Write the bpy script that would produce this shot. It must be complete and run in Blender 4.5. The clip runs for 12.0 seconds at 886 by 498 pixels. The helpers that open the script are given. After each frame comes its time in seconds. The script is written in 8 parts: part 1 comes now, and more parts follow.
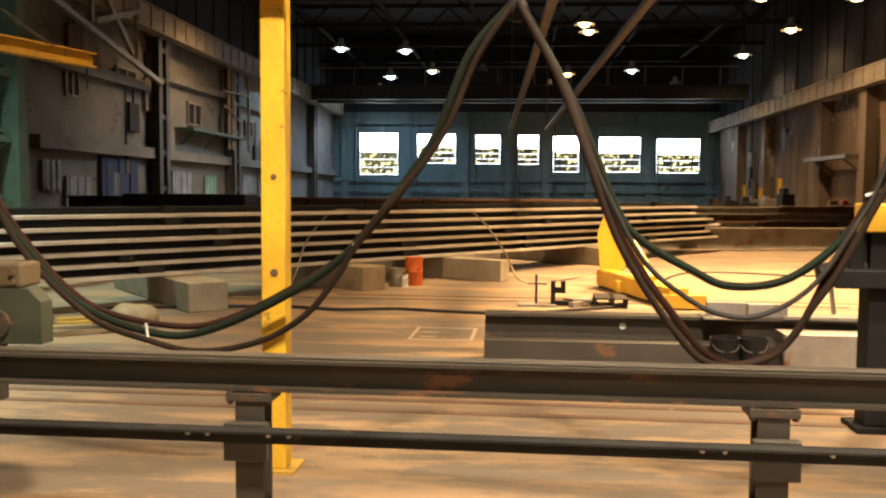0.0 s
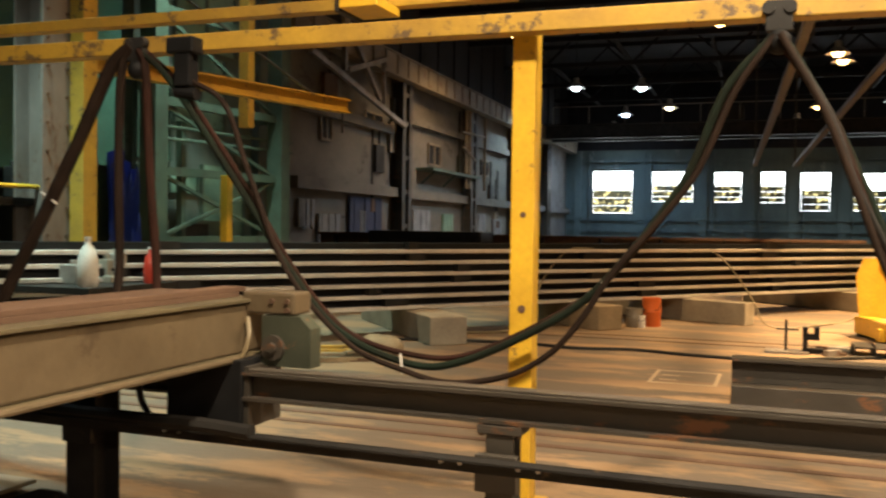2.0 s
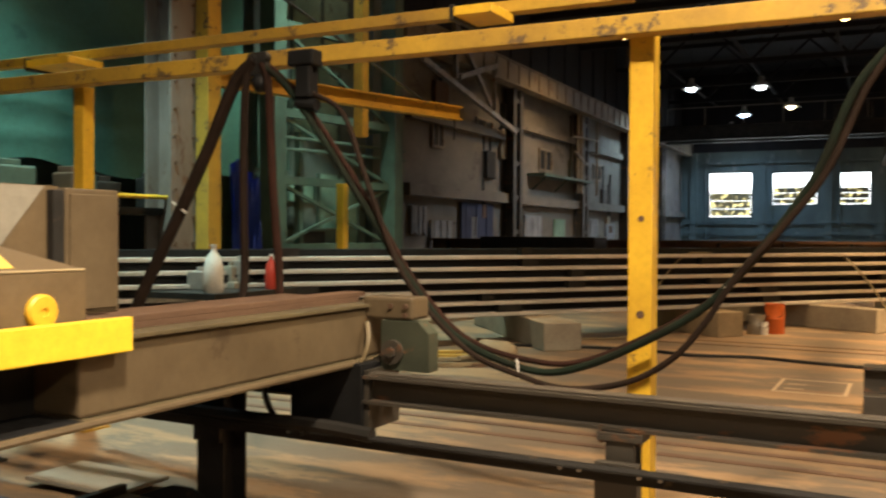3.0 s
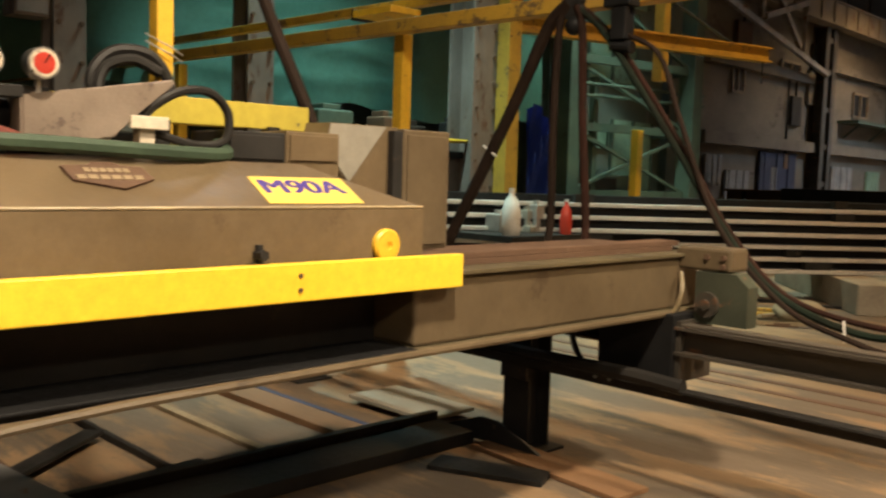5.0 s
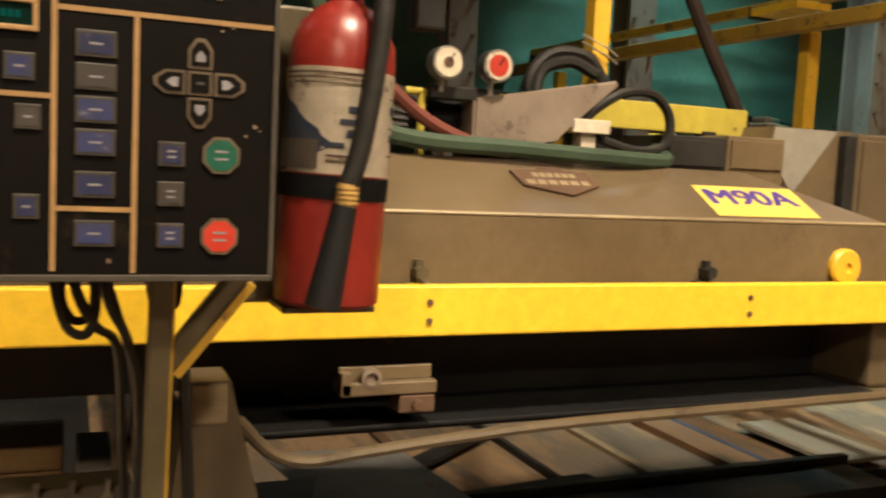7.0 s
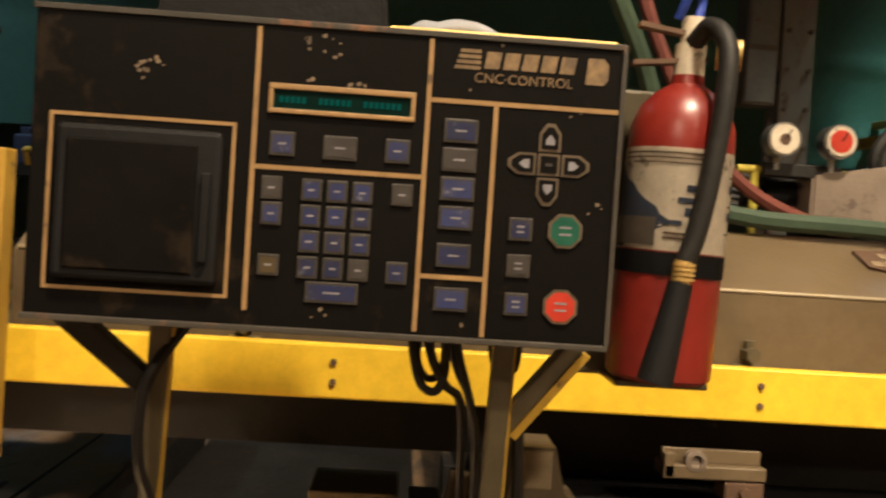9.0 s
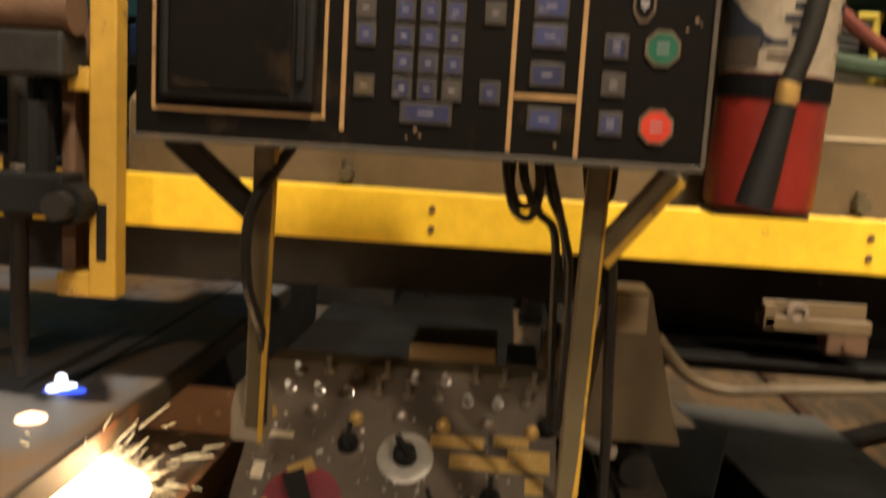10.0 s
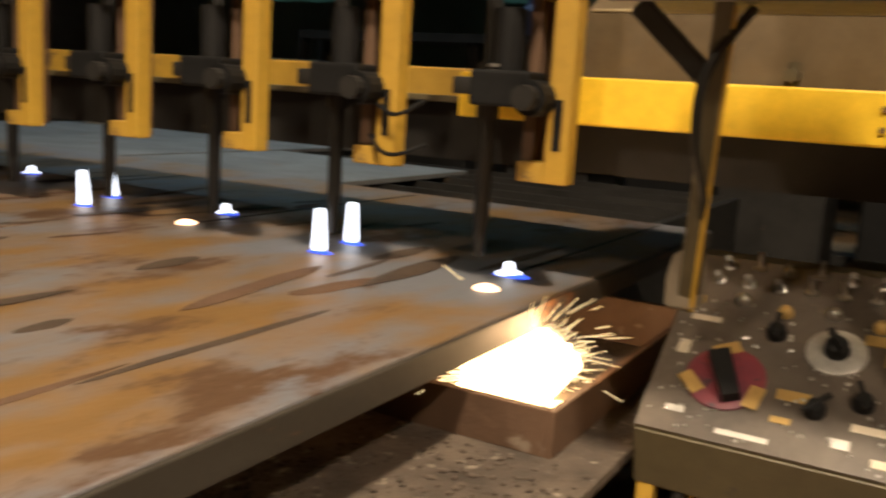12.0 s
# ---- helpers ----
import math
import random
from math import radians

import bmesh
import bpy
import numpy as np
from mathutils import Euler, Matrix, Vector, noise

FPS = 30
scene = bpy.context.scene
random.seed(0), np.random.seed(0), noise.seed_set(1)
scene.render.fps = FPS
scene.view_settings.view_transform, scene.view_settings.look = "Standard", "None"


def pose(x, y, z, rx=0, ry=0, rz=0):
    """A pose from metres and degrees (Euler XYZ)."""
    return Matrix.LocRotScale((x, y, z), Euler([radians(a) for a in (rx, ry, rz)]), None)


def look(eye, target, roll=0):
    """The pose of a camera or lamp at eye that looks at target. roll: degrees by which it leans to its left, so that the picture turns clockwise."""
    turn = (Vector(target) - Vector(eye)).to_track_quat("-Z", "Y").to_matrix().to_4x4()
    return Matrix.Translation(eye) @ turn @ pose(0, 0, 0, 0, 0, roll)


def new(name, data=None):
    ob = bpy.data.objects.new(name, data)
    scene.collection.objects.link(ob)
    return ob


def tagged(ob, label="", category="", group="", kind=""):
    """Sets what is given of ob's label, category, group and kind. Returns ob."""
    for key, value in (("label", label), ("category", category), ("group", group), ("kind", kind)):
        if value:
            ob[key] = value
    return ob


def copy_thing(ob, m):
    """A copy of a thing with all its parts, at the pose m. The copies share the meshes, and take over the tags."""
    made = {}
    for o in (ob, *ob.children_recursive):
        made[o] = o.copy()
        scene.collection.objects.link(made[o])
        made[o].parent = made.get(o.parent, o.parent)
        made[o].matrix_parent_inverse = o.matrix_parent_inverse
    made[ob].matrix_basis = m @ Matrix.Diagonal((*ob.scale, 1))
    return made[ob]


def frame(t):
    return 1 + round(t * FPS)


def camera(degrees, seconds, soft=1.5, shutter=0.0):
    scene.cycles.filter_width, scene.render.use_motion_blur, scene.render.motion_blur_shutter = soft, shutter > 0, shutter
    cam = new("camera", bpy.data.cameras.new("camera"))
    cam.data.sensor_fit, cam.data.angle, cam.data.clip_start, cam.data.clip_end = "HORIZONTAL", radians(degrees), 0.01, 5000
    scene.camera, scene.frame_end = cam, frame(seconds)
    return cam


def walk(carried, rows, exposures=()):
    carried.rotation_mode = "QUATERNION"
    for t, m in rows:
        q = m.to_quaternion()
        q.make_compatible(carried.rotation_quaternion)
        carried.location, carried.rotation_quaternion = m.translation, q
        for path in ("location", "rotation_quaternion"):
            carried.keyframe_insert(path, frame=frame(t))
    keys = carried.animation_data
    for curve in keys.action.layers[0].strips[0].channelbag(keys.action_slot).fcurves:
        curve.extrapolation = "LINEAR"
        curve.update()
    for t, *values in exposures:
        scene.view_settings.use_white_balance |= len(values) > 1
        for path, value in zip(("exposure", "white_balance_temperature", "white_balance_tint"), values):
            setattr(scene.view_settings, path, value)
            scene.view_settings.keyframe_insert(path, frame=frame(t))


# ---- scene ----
cam = camera(52.6, 12.0, soft=2.2, shutter=0.5)
PATH = [
    (0, (-0.04, 0.207, 1.246), (-0.244, 2.192, 1.118), 0.4),
    (0.5, (-0.058, 0.213, 1.242), (-0.337, 2.19, 1.126), 0.7),
    (1, (-0.071, 0.198, 1.244), (-0.524, 2.145, 1.173), 0.9),
    (1.5, (-0.088, 0.183, 1.24), (-0.641, 2.104, 1.179), 0.9),
    (2, (-0.107, 0.168, 1.243), (-0.809, 2.04, 1.195), 0.8),
    (2.5, (-0.114, 0.16, 1.244), (-0.928, 1.986, 1.205), 0.3),
    (3, (-0.124, 0.151, 1.24), (-1.052, 1.923, 1.203), 0.3),
    (3.5, (-0.148, 0.137, 1.232), (-1.244, 1.808, 1.153), 0.2),
    (3.7, (-0.167, 0.144, 1.23), (-1.322, 1.774, 1.14), 0.3),
    (5.5, (-0.302, 0.078, 1.229), (-1.819, 1.367, 1.042), 2.4),
    (6, (-0.4, 0.072, 1.224), (-2.035, 1.208, 1.034), 2.6),
    (6.5, (-0.476, 0.049, 1.242), (-2.235, 0.986, 1.071), 1.9),
    (7, (-0.514, 0.004, 1.219), (-2.35, 0.776, 1.04), 2.8),
    (8.8, (-0.488, -0.048, 1.227), (-2.477, 0.156, 1.174), 3.4),
    (9, (-0.479, -0.033, 1.216), (-2.476, 0.064, 1.169), 3.7),
    (9.5, (-0.458, -0.022, 1.199), (-2.456, -0.066, 1.109), 3.7),
    (10, (-0.46, -0.013, 1.128), (-2.436, -0.136, 0.843), 3.4),
    (10.5, (-0.444, 0.018, 1.074), (-2.348, -0.115, 0.475), -0.0),
    (11, (-0.432, 0.051, 1.003), (-2.311, -0.28, 0.402), -0.7),
    (11.5, (-0.38, -0.002, 0.968), (-2.23, -0.642, 0.562), 2.1),
    (12, (-0.318, -0.018, 0.948), (-2.037, -0.982, 0.607), 3.6),
]
walk(cam, [(t, look(eye, target, roll)) for t, eye, target, roll in PATH], [(0, 0.2), (1, 0.0), (2, -0.1), (3.5, -0.22), (5.5, -0.32), (7, -0.42), (9.5, -0.56), (11, -0.46), (12, -0.48)])

# ---- world and exposure ----
world = bpy.data.worlds.new("world")
scene.world = world
world.use_nodes = True
wn, wl = world.node_tree.nodes, world.node_tree.links
sky = wn.new("ShaderNodeTexSky")
sky.sky_type, sky.sun_disc = "NISHITA", False
sky.sun_elevation, sky.sun_rotation = radians(38), radians(20)
wl.new(sky.outputs[0], wn["Background"].inputs[0])
wn["Background"].inputs[1].default_value = 0.12
sun_data = bpy.data.lights.new("sun", "SUN")
sun_data.energy, sun_data.angle, sun_data.color = 2.5, radians(0.5), (1.0, 0.95, 0.88)
sun = new("sun", sun_data)
sun.matrix_world = look((0, 0, 40), (-14, -35, 0))
scene.view_settings.exposure = 0.0


# ---- mesh helpers ----
ORIGIN = {}


def thing(name, at, label, category, group="", kind=""):
    """An empty at the base of a thing; its parts hang under it."""
    ob = new(name)
    ob.empty_display_size = 0.1
    ob.location = at
    ORIGIN[ob] = Vector(at)
    return tagged(ob, label, category, group, kind)


def part(name, bm, material, parent=None, label="", smooth=False):
    """Links a bmesh, given in world places, as one mesh under a thing or a part."""
    base = ORIGIN.get(parent, Vector((0, 0, 0)))
    bmesh.ops.recalc_face_normals(bm, faces=bm.faces)
    bmesh.ops.translate(bm, verts=bm.verts, vec=-base)
    me = bpy.data.meshes.new(name)
    bm.to_mesh(me)
    bm.free()
    me.materials.append(material)
    if smooth:
        for p in me.polygons:
            p.use_smooth = True
        me.set_sharp_from_angle(angle=radians(40))
    ob = new(name, me)
    ORIGIN[ob] = base
    if parent:
        ob.parent = parent
    return tagged(ob, label)


def setting(name, bm, material, label, category):
    return tagged(part(name, bm, material), label, category, kind="structure")


def B():
    return bmesh.new()


def box(bm, x0, x1, y0, y1, z0, z1, bevel=0.0, m=None):
    """A box between two corners, its edges rounded by bevel."""
    c = Matrix.LocRotScale(((x0 + x1) / 2, (y0 + y1) / 2, (z0 + z1) / 2), None, (abs(x1 - x0), abs(y1 - y0), abs(z1 - z0)))
    vs = bmesh.ops.create_cube(bm, size=1, matrix=(m or Matrix()) @ c)["verts"]
    if bevel:
        edges = list({e for v in vs for e in v.link_edges})
        bmesh.ops.bevel(bm, geom=edges, offset=bevel, segments=2, affect="EDGES", profile=0.5)
    return bm


def rod(bm, a, b, r, seg=12, r2=None):
    """A round bar from a to b."""
    a, b = Vector(a), Vector(b)
    d = b - a
    m = Matrix.Translation((a + b) / 2) @ d.to_track_quat("Z", "Y").to_matrix().to_4x4()
    bmesh.ops.create_cone(bm, cap_ends=True, segments=seg, radius1=r, radius2=r if r2 is None else r2, depth=d.length, matrix=m)
    return bm


def bar(bm, a, b, w, h, up=(0, 0, 1), bevel=0.0):
    """A square bar from a to b, w wide and h high."""
    a, b, up = Vector(a), Vector(b), Vector(up)
    y = (b - a).normalized()
    x = y.cross(up).normalized()
    z = x.cross(y)
    m = Matrix((x, y, z)).transposed().to_4x4()
    m.translation = (a + b) / 2
    L = (b - a).length
    return box(bm, -w / 2, w / 2, -L / 2, L / 2, -h / 2, h / 2, bevel, m)


def spline(pts, n=8):
    """A smooth line through the points."""
    p = [Vector(q) for q in pts]
    p = [2 * p[0] - p[1]] + p + [2 * p[-1] - p[-2]]
    out = []
    for i in range(1, len(p) - 2):
        a, b, c, d = p[i - 1 : i + 3]
        for k in range(n):
            t = k / n
            out.append(0.5 * ((2 * b) + (c - a) * t + (2 * a - 5 * b + 4 * c - d) * t * t + (3 * b - a - 3 * c + d) * t ** 3))
    return out + [p[-2]]


def tube(bm, pts, r, seg=8, n=8):
    """A round hose along a smooth line."""
    line = spline(pts, n)
    rings, side = [], None
    for i, p in enumerate(line):
        d = (line[min(i + 1, len(line) - 1)] - line[max(i - 1, 0)]).normalized()
        if side is None:
            side = d.cross(Vector((0, 0, 1)) if abs(d.z) < 0.9 else Vector((1, 0, 0))).normalized()
        side = (side - d * side.dot(d)).normalized()
        up = d.cross(side)
        rings.append([bm.verts.new(p + r * (math.cos(2 * math.pi * k / seg) * side + math.sin(2 * math.pi * k / seg) * up)) for k in range(seg)])
    for a, b in zip(rings, rings[1:]):
        for k in range(seg):
            bm.faces.new((a[k], a[(k + 1) % seg], b[(k + 1) % seg], b[k]))
    bm.faces.new(rings[0][::-1])
    bm.faces.new(rings[-1])
    return bm


def prism(bm, outline, m, depth):
    """An outline in the plane of m's x and y, made depth thick along its z."""
    lo = [bm.verts.new(m @ Vector((x, y, 0))) for x, y in outline]
    hi = [bm.verts.new(m @ Vector((x, y, depth))) for x, y in outline]
    bm.faces.new(lo[::-1])
    bm.faces.new(hi)
    for i in range(len(lo)):
        j = (i + 1) % len(lo)
        bm.faces.new((lo[i], lo[j], hi[j], hi[i]))
    return bm


def lathe(bm, profile, m, seg=20):
    """A profile of (radius, height) turned round m's z."""
    rings = [[bm.verts.new(m @ Vector((r * math.cos(2 * math.pi * k / seg), r * math.sin(2 * math.pi * k / seg), z))) for k in range(seg)] for r, z in profile]
    for a, b in zip(rings, rings[1:]):
        for k in range(seg):
            bm.faces.new((a[k], a[(k + 1) % seg], b[(k + 1) % seg], b[k]))
    bm.faces.new(rings[0][::-1])
    bm.faces.new(rings[-1])
    return bm


# planes: outline x, y and thickness along the third
FACE_X = Matrix(((0, 0, 1, 0), (1, 0, 0, 0), (0, 1, 0, 0), (0, 0, 0, 1)))    # y, z outline, thick along +x
FACE_Y = Matrix(((1, 0, 0, 0), (0, 0, -1, 0), (0, 1, 0, 0), (0, 0, 0, 1)))   # x, z outline, thick along -y
FACE_Z = Matrix()


def at(m, x, y, z):
    return Matrix.Translation((x, y, z)) @ m


def ibeam(bm, a, b, w, h, tf=0.015, tw=0.012, up=(0, 0, 1)):
    """A rolled I section from a to b; a and b are the middle of its section."""
    a, b, up = Vector(a), Vector(b), Vector(up).normalized()
    off = up * (h / 2 - tf / 2)
    bar(bm, a + off, b + off, w, tf, up)
    bar(bm, a - off, b - off, w, tf, up)
    bar(bm, a, b, tw, h - 2 * tf, up)
    return bm


def lettering(text, size, m, material, parent, name="lettering", depth=0.0006, bold=0.0):
    """Words in the built-in font, as a mesh."""
    cu = bpy.data.curves.new(name, "FONT")
    cu.body, cu.size, cu.extrude, cu.align_x, cu.align_y = text, size, depth, "CENTER", "CENTER"
    cu.offset = bold
    tmp = bpy.data.objects.new(name, cu)
    me = bpy.data.meshes.new_from_object(tmp)
    bpy.data.objects.remove(tmp)
    me.transform(Matrix.Translation(-ORIGIN[parent]) @ m)
    me.materials.clear()
    me.materials.append(material)
    ob = new(name, me)
    ob.parent = parent
    ORIGIN[ob] = ORIGIN[parent]
    return ob


# ---- materials ----
def mat(name, a, b=None, rough=0.6, metal=0.0, scale=3.0, fine=45.0, bump=0.15, wear=None, worn=0.0, wear_scale=9.0, spread=0.12, stretch=(1, 1, 1), per_piece=0.0, spec=0.5):
    """A worn surface: two colours mottled at two scales, chips and stains of a third, fine relief."""
    m = bpy.data.materials.new(name)
    m.use_nodes = True
    n, l = m.node_tree.nodes, m.node_tree.links
    bsdf = n["Principled BSDF"]
    b = b or tuple(c * 0.72 for c in a)
    co = n.new("ShaderNodeTexCoord")
    mp = n.new("ShaderNodeMapping")
    mp.inputs["Scale"].default_value = stretch
    l.new(co.outputs["Object"], mp.inputs[0])

    def noise_at(s, detail=4.0, r=0.6):
        x = n.new("ShaderNodeTexNoise")
        x.inputs["Scale"].default_value, x.inputs["Detail"].default_value, x.inputs["Roughness"].default_value = s, detail, r
        l.new(mp.outputs[0], x.inputs["Vector"])
        return x.outputs["Fac"]

    def ramp(fac, lo, hi):
        x = n.new("ShaderNodeMapRange")
        x.inputs["From Min"].default_value, x.inputs["From Max"].default_value = lo, hi
        l.new(fac, x.inputs["Value"])
        return x.outputs["Result"]

    def mix(fac, c1, c2):
        x = n.new("ShaderNodeMix")
        x.data_type = "RGBA"
        if hasattr(fac, "links"):
            l.new(fac, x.inputs[0])
        else:
            x.inputs[0].default_value = fac
        for sock, c in ((x.inputs[6], c1), (x.inputs[7], c2)):
            if hasattr(c, "links"):
                l.new(c, sock)
            else:
                sock.default_value = (*c, 1)
        return x.outputs[2]

    big, small = noise_at(scale), noise_at(fine, 3.0, 0.7)
    col = mix(ramp(big, 0.5 - spread * 1.6, 0.5 + spread * 1.6), a, b)
    grain = n.new("ShaderNodeMix")
    grain.data_type, grain.blend_type = "RGBA", "MULTIPLY"
    grain.inputs[0].default_value = 0.55
    l.new(col, grain.inputs[6])
    l.new(mix(ramp(small, 0.3, 0.7), (0.68, 0.68, 0.68), (1, 1, 1)), grain.inputs[7])
    col = grain.outputs[2]
    if wear:
        mask = ramp(noise_at(wear_scale, 6.0, 0.72), 0.66 - worn, 0.72 - worn)
        col = mix(mask, col, wear)
    if per_piece:
        info = n.new("ShaderNodeObjectInfo")
        hsv = n.new("ShaderNodeHueSaturation")
        l.new(ramp(info.outputs["Random"], 0, 1), hsv.inputs["Value"])
        hsv.inputs["Value"].links[0].from_node.inputs["To Min"].default_value = 1 - per_piece
        hsv.inputs["Value"].links[0].from_node.inputs["To Max"].default_value = 1 + per_piece
        l.new(col, hsv.inputs["Color"])
        col = hsv.outputs[0]
    l.new(col, bsdf.inputs["Base Color"])
    rr = n.new("ShaderNodeMapRange")
    rr.inputs["To Min"].default_value, rr.inputs["To Max"].default_value = max(0.05, rough - 0.12), min(1, rough + 0.15)
    l.new(small, rr.inputs["Value"])
    l.new(rr.outputs[0], bsdf.inputs["Roughness"])
    bsdf.inputs["Metallic"].default_value = metal
    bsdf.inputs["Specular IOR Level"].default_value = spec
    if bump:
        bp = n.new("ShaderNodeBump")
        bp.inputs["Strength"].default_value, bp.inputs["Distance"].default_value = bump, 0.01
        l.new(small, bp.inputs["Height"])
        l.new(bp.outputs[0], bsdf.inputs["Normal"])
    return m


def glow(name, colour, strength):
    m = bpy.data.materials.new(name)
    m.use_nodes = True
    n, l = m.node_tree.nodes, m.node_tree.links
    n.remove(n["Principled BSDF"])
    e = n.new("ShaderNodeEmission")
    e.inputs[0].default_value, e.inputs[1].default_value = (*colour, 1), strength
    l.new(e.outputs[0], n["Material Output"].inputs[0])
    return m


RUST = (0.16, 0.075, 0.035)
M_FLOOR = mat("concrete_floor", (0.325, 0.212, 0.115), (0.15, 0.096, 0.052), rough=0.72, scale=1.2, fine=26, bump=0.28, wear=(0.12, 0.09, 0.062), worn=0.2, wear_scale=2.6, spread=0.12, stretch=(0.28, 1, 1))
M_STRIP = mat("worn_dark_concrete", (0.33, 0.25, 0.165), (0.4, 0.31, 0.2), rough=0.8, scale=0.9, fine=26, bump=0.2, wear=(0.14, 0.1, 0.065), worn=0.1, wear_scale=2.4, stretch=(0.25, 1, 1))
M_CREAM = mat("old_cream_wall", (0.235, 0.215, 0.185), (0.105, 0.095, 0.083), rough=0.85, scale=0.5, fine=9, bump=0.3, wear=(0.075, 0.065, 0.055), worn=0.07, wear_scale=0.55, spread=0.16, stretch=(1, 1, 1.6))
M_GREENWALL = mat("stained_green_wall", (0.17, 0.22, 0.20), (0.07, 0.09, 0.085), rough=0.8, scale=0.35, fine=7, bump=0.3, wear=(0.24, 0.25, 0.23), worn=0.05, wear_scale=1.2, stretch=(1, 1, 0.4))
M_BROWNWALL = mat("rust_stained_wall", (0.25, 0.19, 0.14), (0.09, 0.06, 0.045), rough=0.85, scale=0.4, fine=8, bump=0.3, wear=(0.34, 0.32, 0.3), worn=0.06, wear_scale=0.8, stretch=(1, 1, 0.35))
M_CEIL = mat("near_black_roof_and_gloom", (0.0216, 0.0216, 0.0279), (0.0096, 0.0096, 0.01228), rough=0.9, scale=0.4, fine=8)
M_GIRDER = mat("crane_girder_paint", (0.30, 0.25, 0.18), (0.16, 0.13, 0.1), rough=0.6, scale=0.8, fine=20, wear=RUST, worn=0.08, wear_scale=2)
M_TARP = mat("teal_tarpaulin", (0.12, 0.29, 0.235), (0.075, 0.2, 0.165), rough=0.55, scale=0.6, fine=16, bump=0.2, wear=(0.06, 0.15, 0.13), worn=0.03, wear_scale=0.8)
M_COLUMN = mat("flaked_column_paint", (0.23, 0.195, 0.175), (0.125, 0.092, 0.072), rough=0.7, scale=1.4, fine=20, bump=0.2, wear=(0.1, 0.05, 0.03), worn=0.09, wear_scale=3, stretch=(1, 1, 0.4))
M_LIME = mat("greenish_yellow_paint", (0.52, 0.42, 0.05), (0.4, 0.33, 0.045), rough=0.5, scale=3, fine=30, bump=0.06, wear=(0.1, 0.09, 0.04), worn=0.02, wear_scale=12)
M_DUSTY = mat("dusty_brown_sheet_metal", (0.27, 0.215, 0.165), (0.16, 0.12, 0.09), rough=0.65, scale=5, fine=40, bump=0.2, wear=(0.09, 0.065, 0.05), worn=0.07, wear_scale=9)
M_FOLD = mat("fold_highlight_paint", (0.5, 0.4, 0.24), (0.24, 0.185, 0.105), rough=0.35, scale=1.6, fine=40, bump=0.05, spread=0.08)
M_GASRED = mat("faded_red_gas_hose", (0.2, 0.06, 0.044), (0.13, 0.04, 0.032), rough=0.55, scale=6, fine=50, spec=0.3)
M_GASGREEN = mat("dusty_green_gas_hose", (0.05, 0.082, 0.05), (0.03, 0.05, 0.033), rough=0.55, scale=6, fine=50, spec=0.3)
M_BOARD = mat("orange_brown_board", (0.24, 0.13, 0.06), (0.15, 0.08, 0.04), rough=0.75, scale=3, fine=34, bump=0.2, stretch=(0.2, 1, 1), wear=(0.08, 0.05, 0.03), worn=0.05)
M_SCORCH = mat("scorched_streak", (0.075, 0.05, 0.034), (0.05, 0.035, 0.026), rough=0.6, scale=9, fine=50)
M_MARK = mat("rubbed_tan_print", (0.26, 0.165, 0.075), (0.1, 0.065, 0.035), rough=0.55, scale=45, fine=120, bump=0.02, spread=0.1)
M_SCUFF = mat("scuffed_film_base", (0.2, 0.14, 0.085), (0.12, 0.085, 0.055), rough=0.6, scale=40, fine=90, bump=0)
M_GREEN = mat("green_steel_paint", (0.085, 0.135, 0.105), (0.045, 0.075, 0.06), rough=0.55, scale=1.5, fine=20, wear=(0.05, 0.06, 0.05), worn=0.08, wear_scale=3)
M_PALEGREEN = mat("pale_green_sheet", (0.27, 0.43, 0.34), (0.15, 0.26, 0.2), rough=0.55, scale=1.2, fine=18, wear=(0.1, 0.13, 0.1), worn=0.05, wear_scale=3)
M_YELLOW = mat("yellow_paint", (0.78, 0.48, 0.035), (0.62, 0.36, 0.03), rough=0.42, scale=2.5, fine=30, bump=0.06, wear=(0.22, 0.13, 0.04), worn=0.035, wear_scale=13)
M_YELLOW_OLD = mat("grimy_and_dimmed_yellow_paint", (0.55, 0.33, 0.035), (0.34, 0.2, 0.035), rough=0.55, scale=2.0, fine=30, bump=0.1, wear=(0.12, 0.075, 0.035), worn=0.08, wear_scale=7)
M_BRIGHT = mat("bright_yellow_bar_paint", (0.92, 0.62, 0.04), (0.86, 0.55, 0.035), rough=0.4, scale=1.6, fine=30, bump=0.04, wear=(0.45, 0.3, 0.05), worn=-0.01, wear_scale=16)
M_OLIVE = mat("olive_machine_paint", (0.168, 0.122, 0.07), (0.115, 0.082, 0.046), rough=0.34, scale=2.6, fine=26, bump=0.08, wear=(0.1, 0.07, 0.04), worn=0.05, wear_scale=4.5)
M_OLIVE_DARK = mat("worn_olive_paint", (0.119, 0.0952, 0.0496), (0.07, 0.0544, 0.031), rough=0.5, scale=3, fine=30, wear=(0.06, 0.05, 0.04), worn=0.05)
M_BEAM = mat("brown_beam_paint", (0.135, 0.1, 0.058), (0.088, 0.064, 0.037), rough=0.38, scale=2.6, fine=26, bump=0.08, wear=(0.06, 0.042, 0.025), worn=0.05, wear_scale=4.5)
M_GREYGREEN = mat("grey_green_paint", (0.05525, 0.063, 0.042), (0.0325, 0.0372, 0.0252), rough=0.5, scale=4, fine=30, wear=RUST, worn=0.05, wear_scale=14)
M_GREY = mat("grey_cabinet_paint", (0.3, 0.28, 0.23), (0.23, 0.215, 0.18), rough=0.45, scale=2.5, fine=30, wear=(0.13, 0.11, 0.08), worn=0.01)
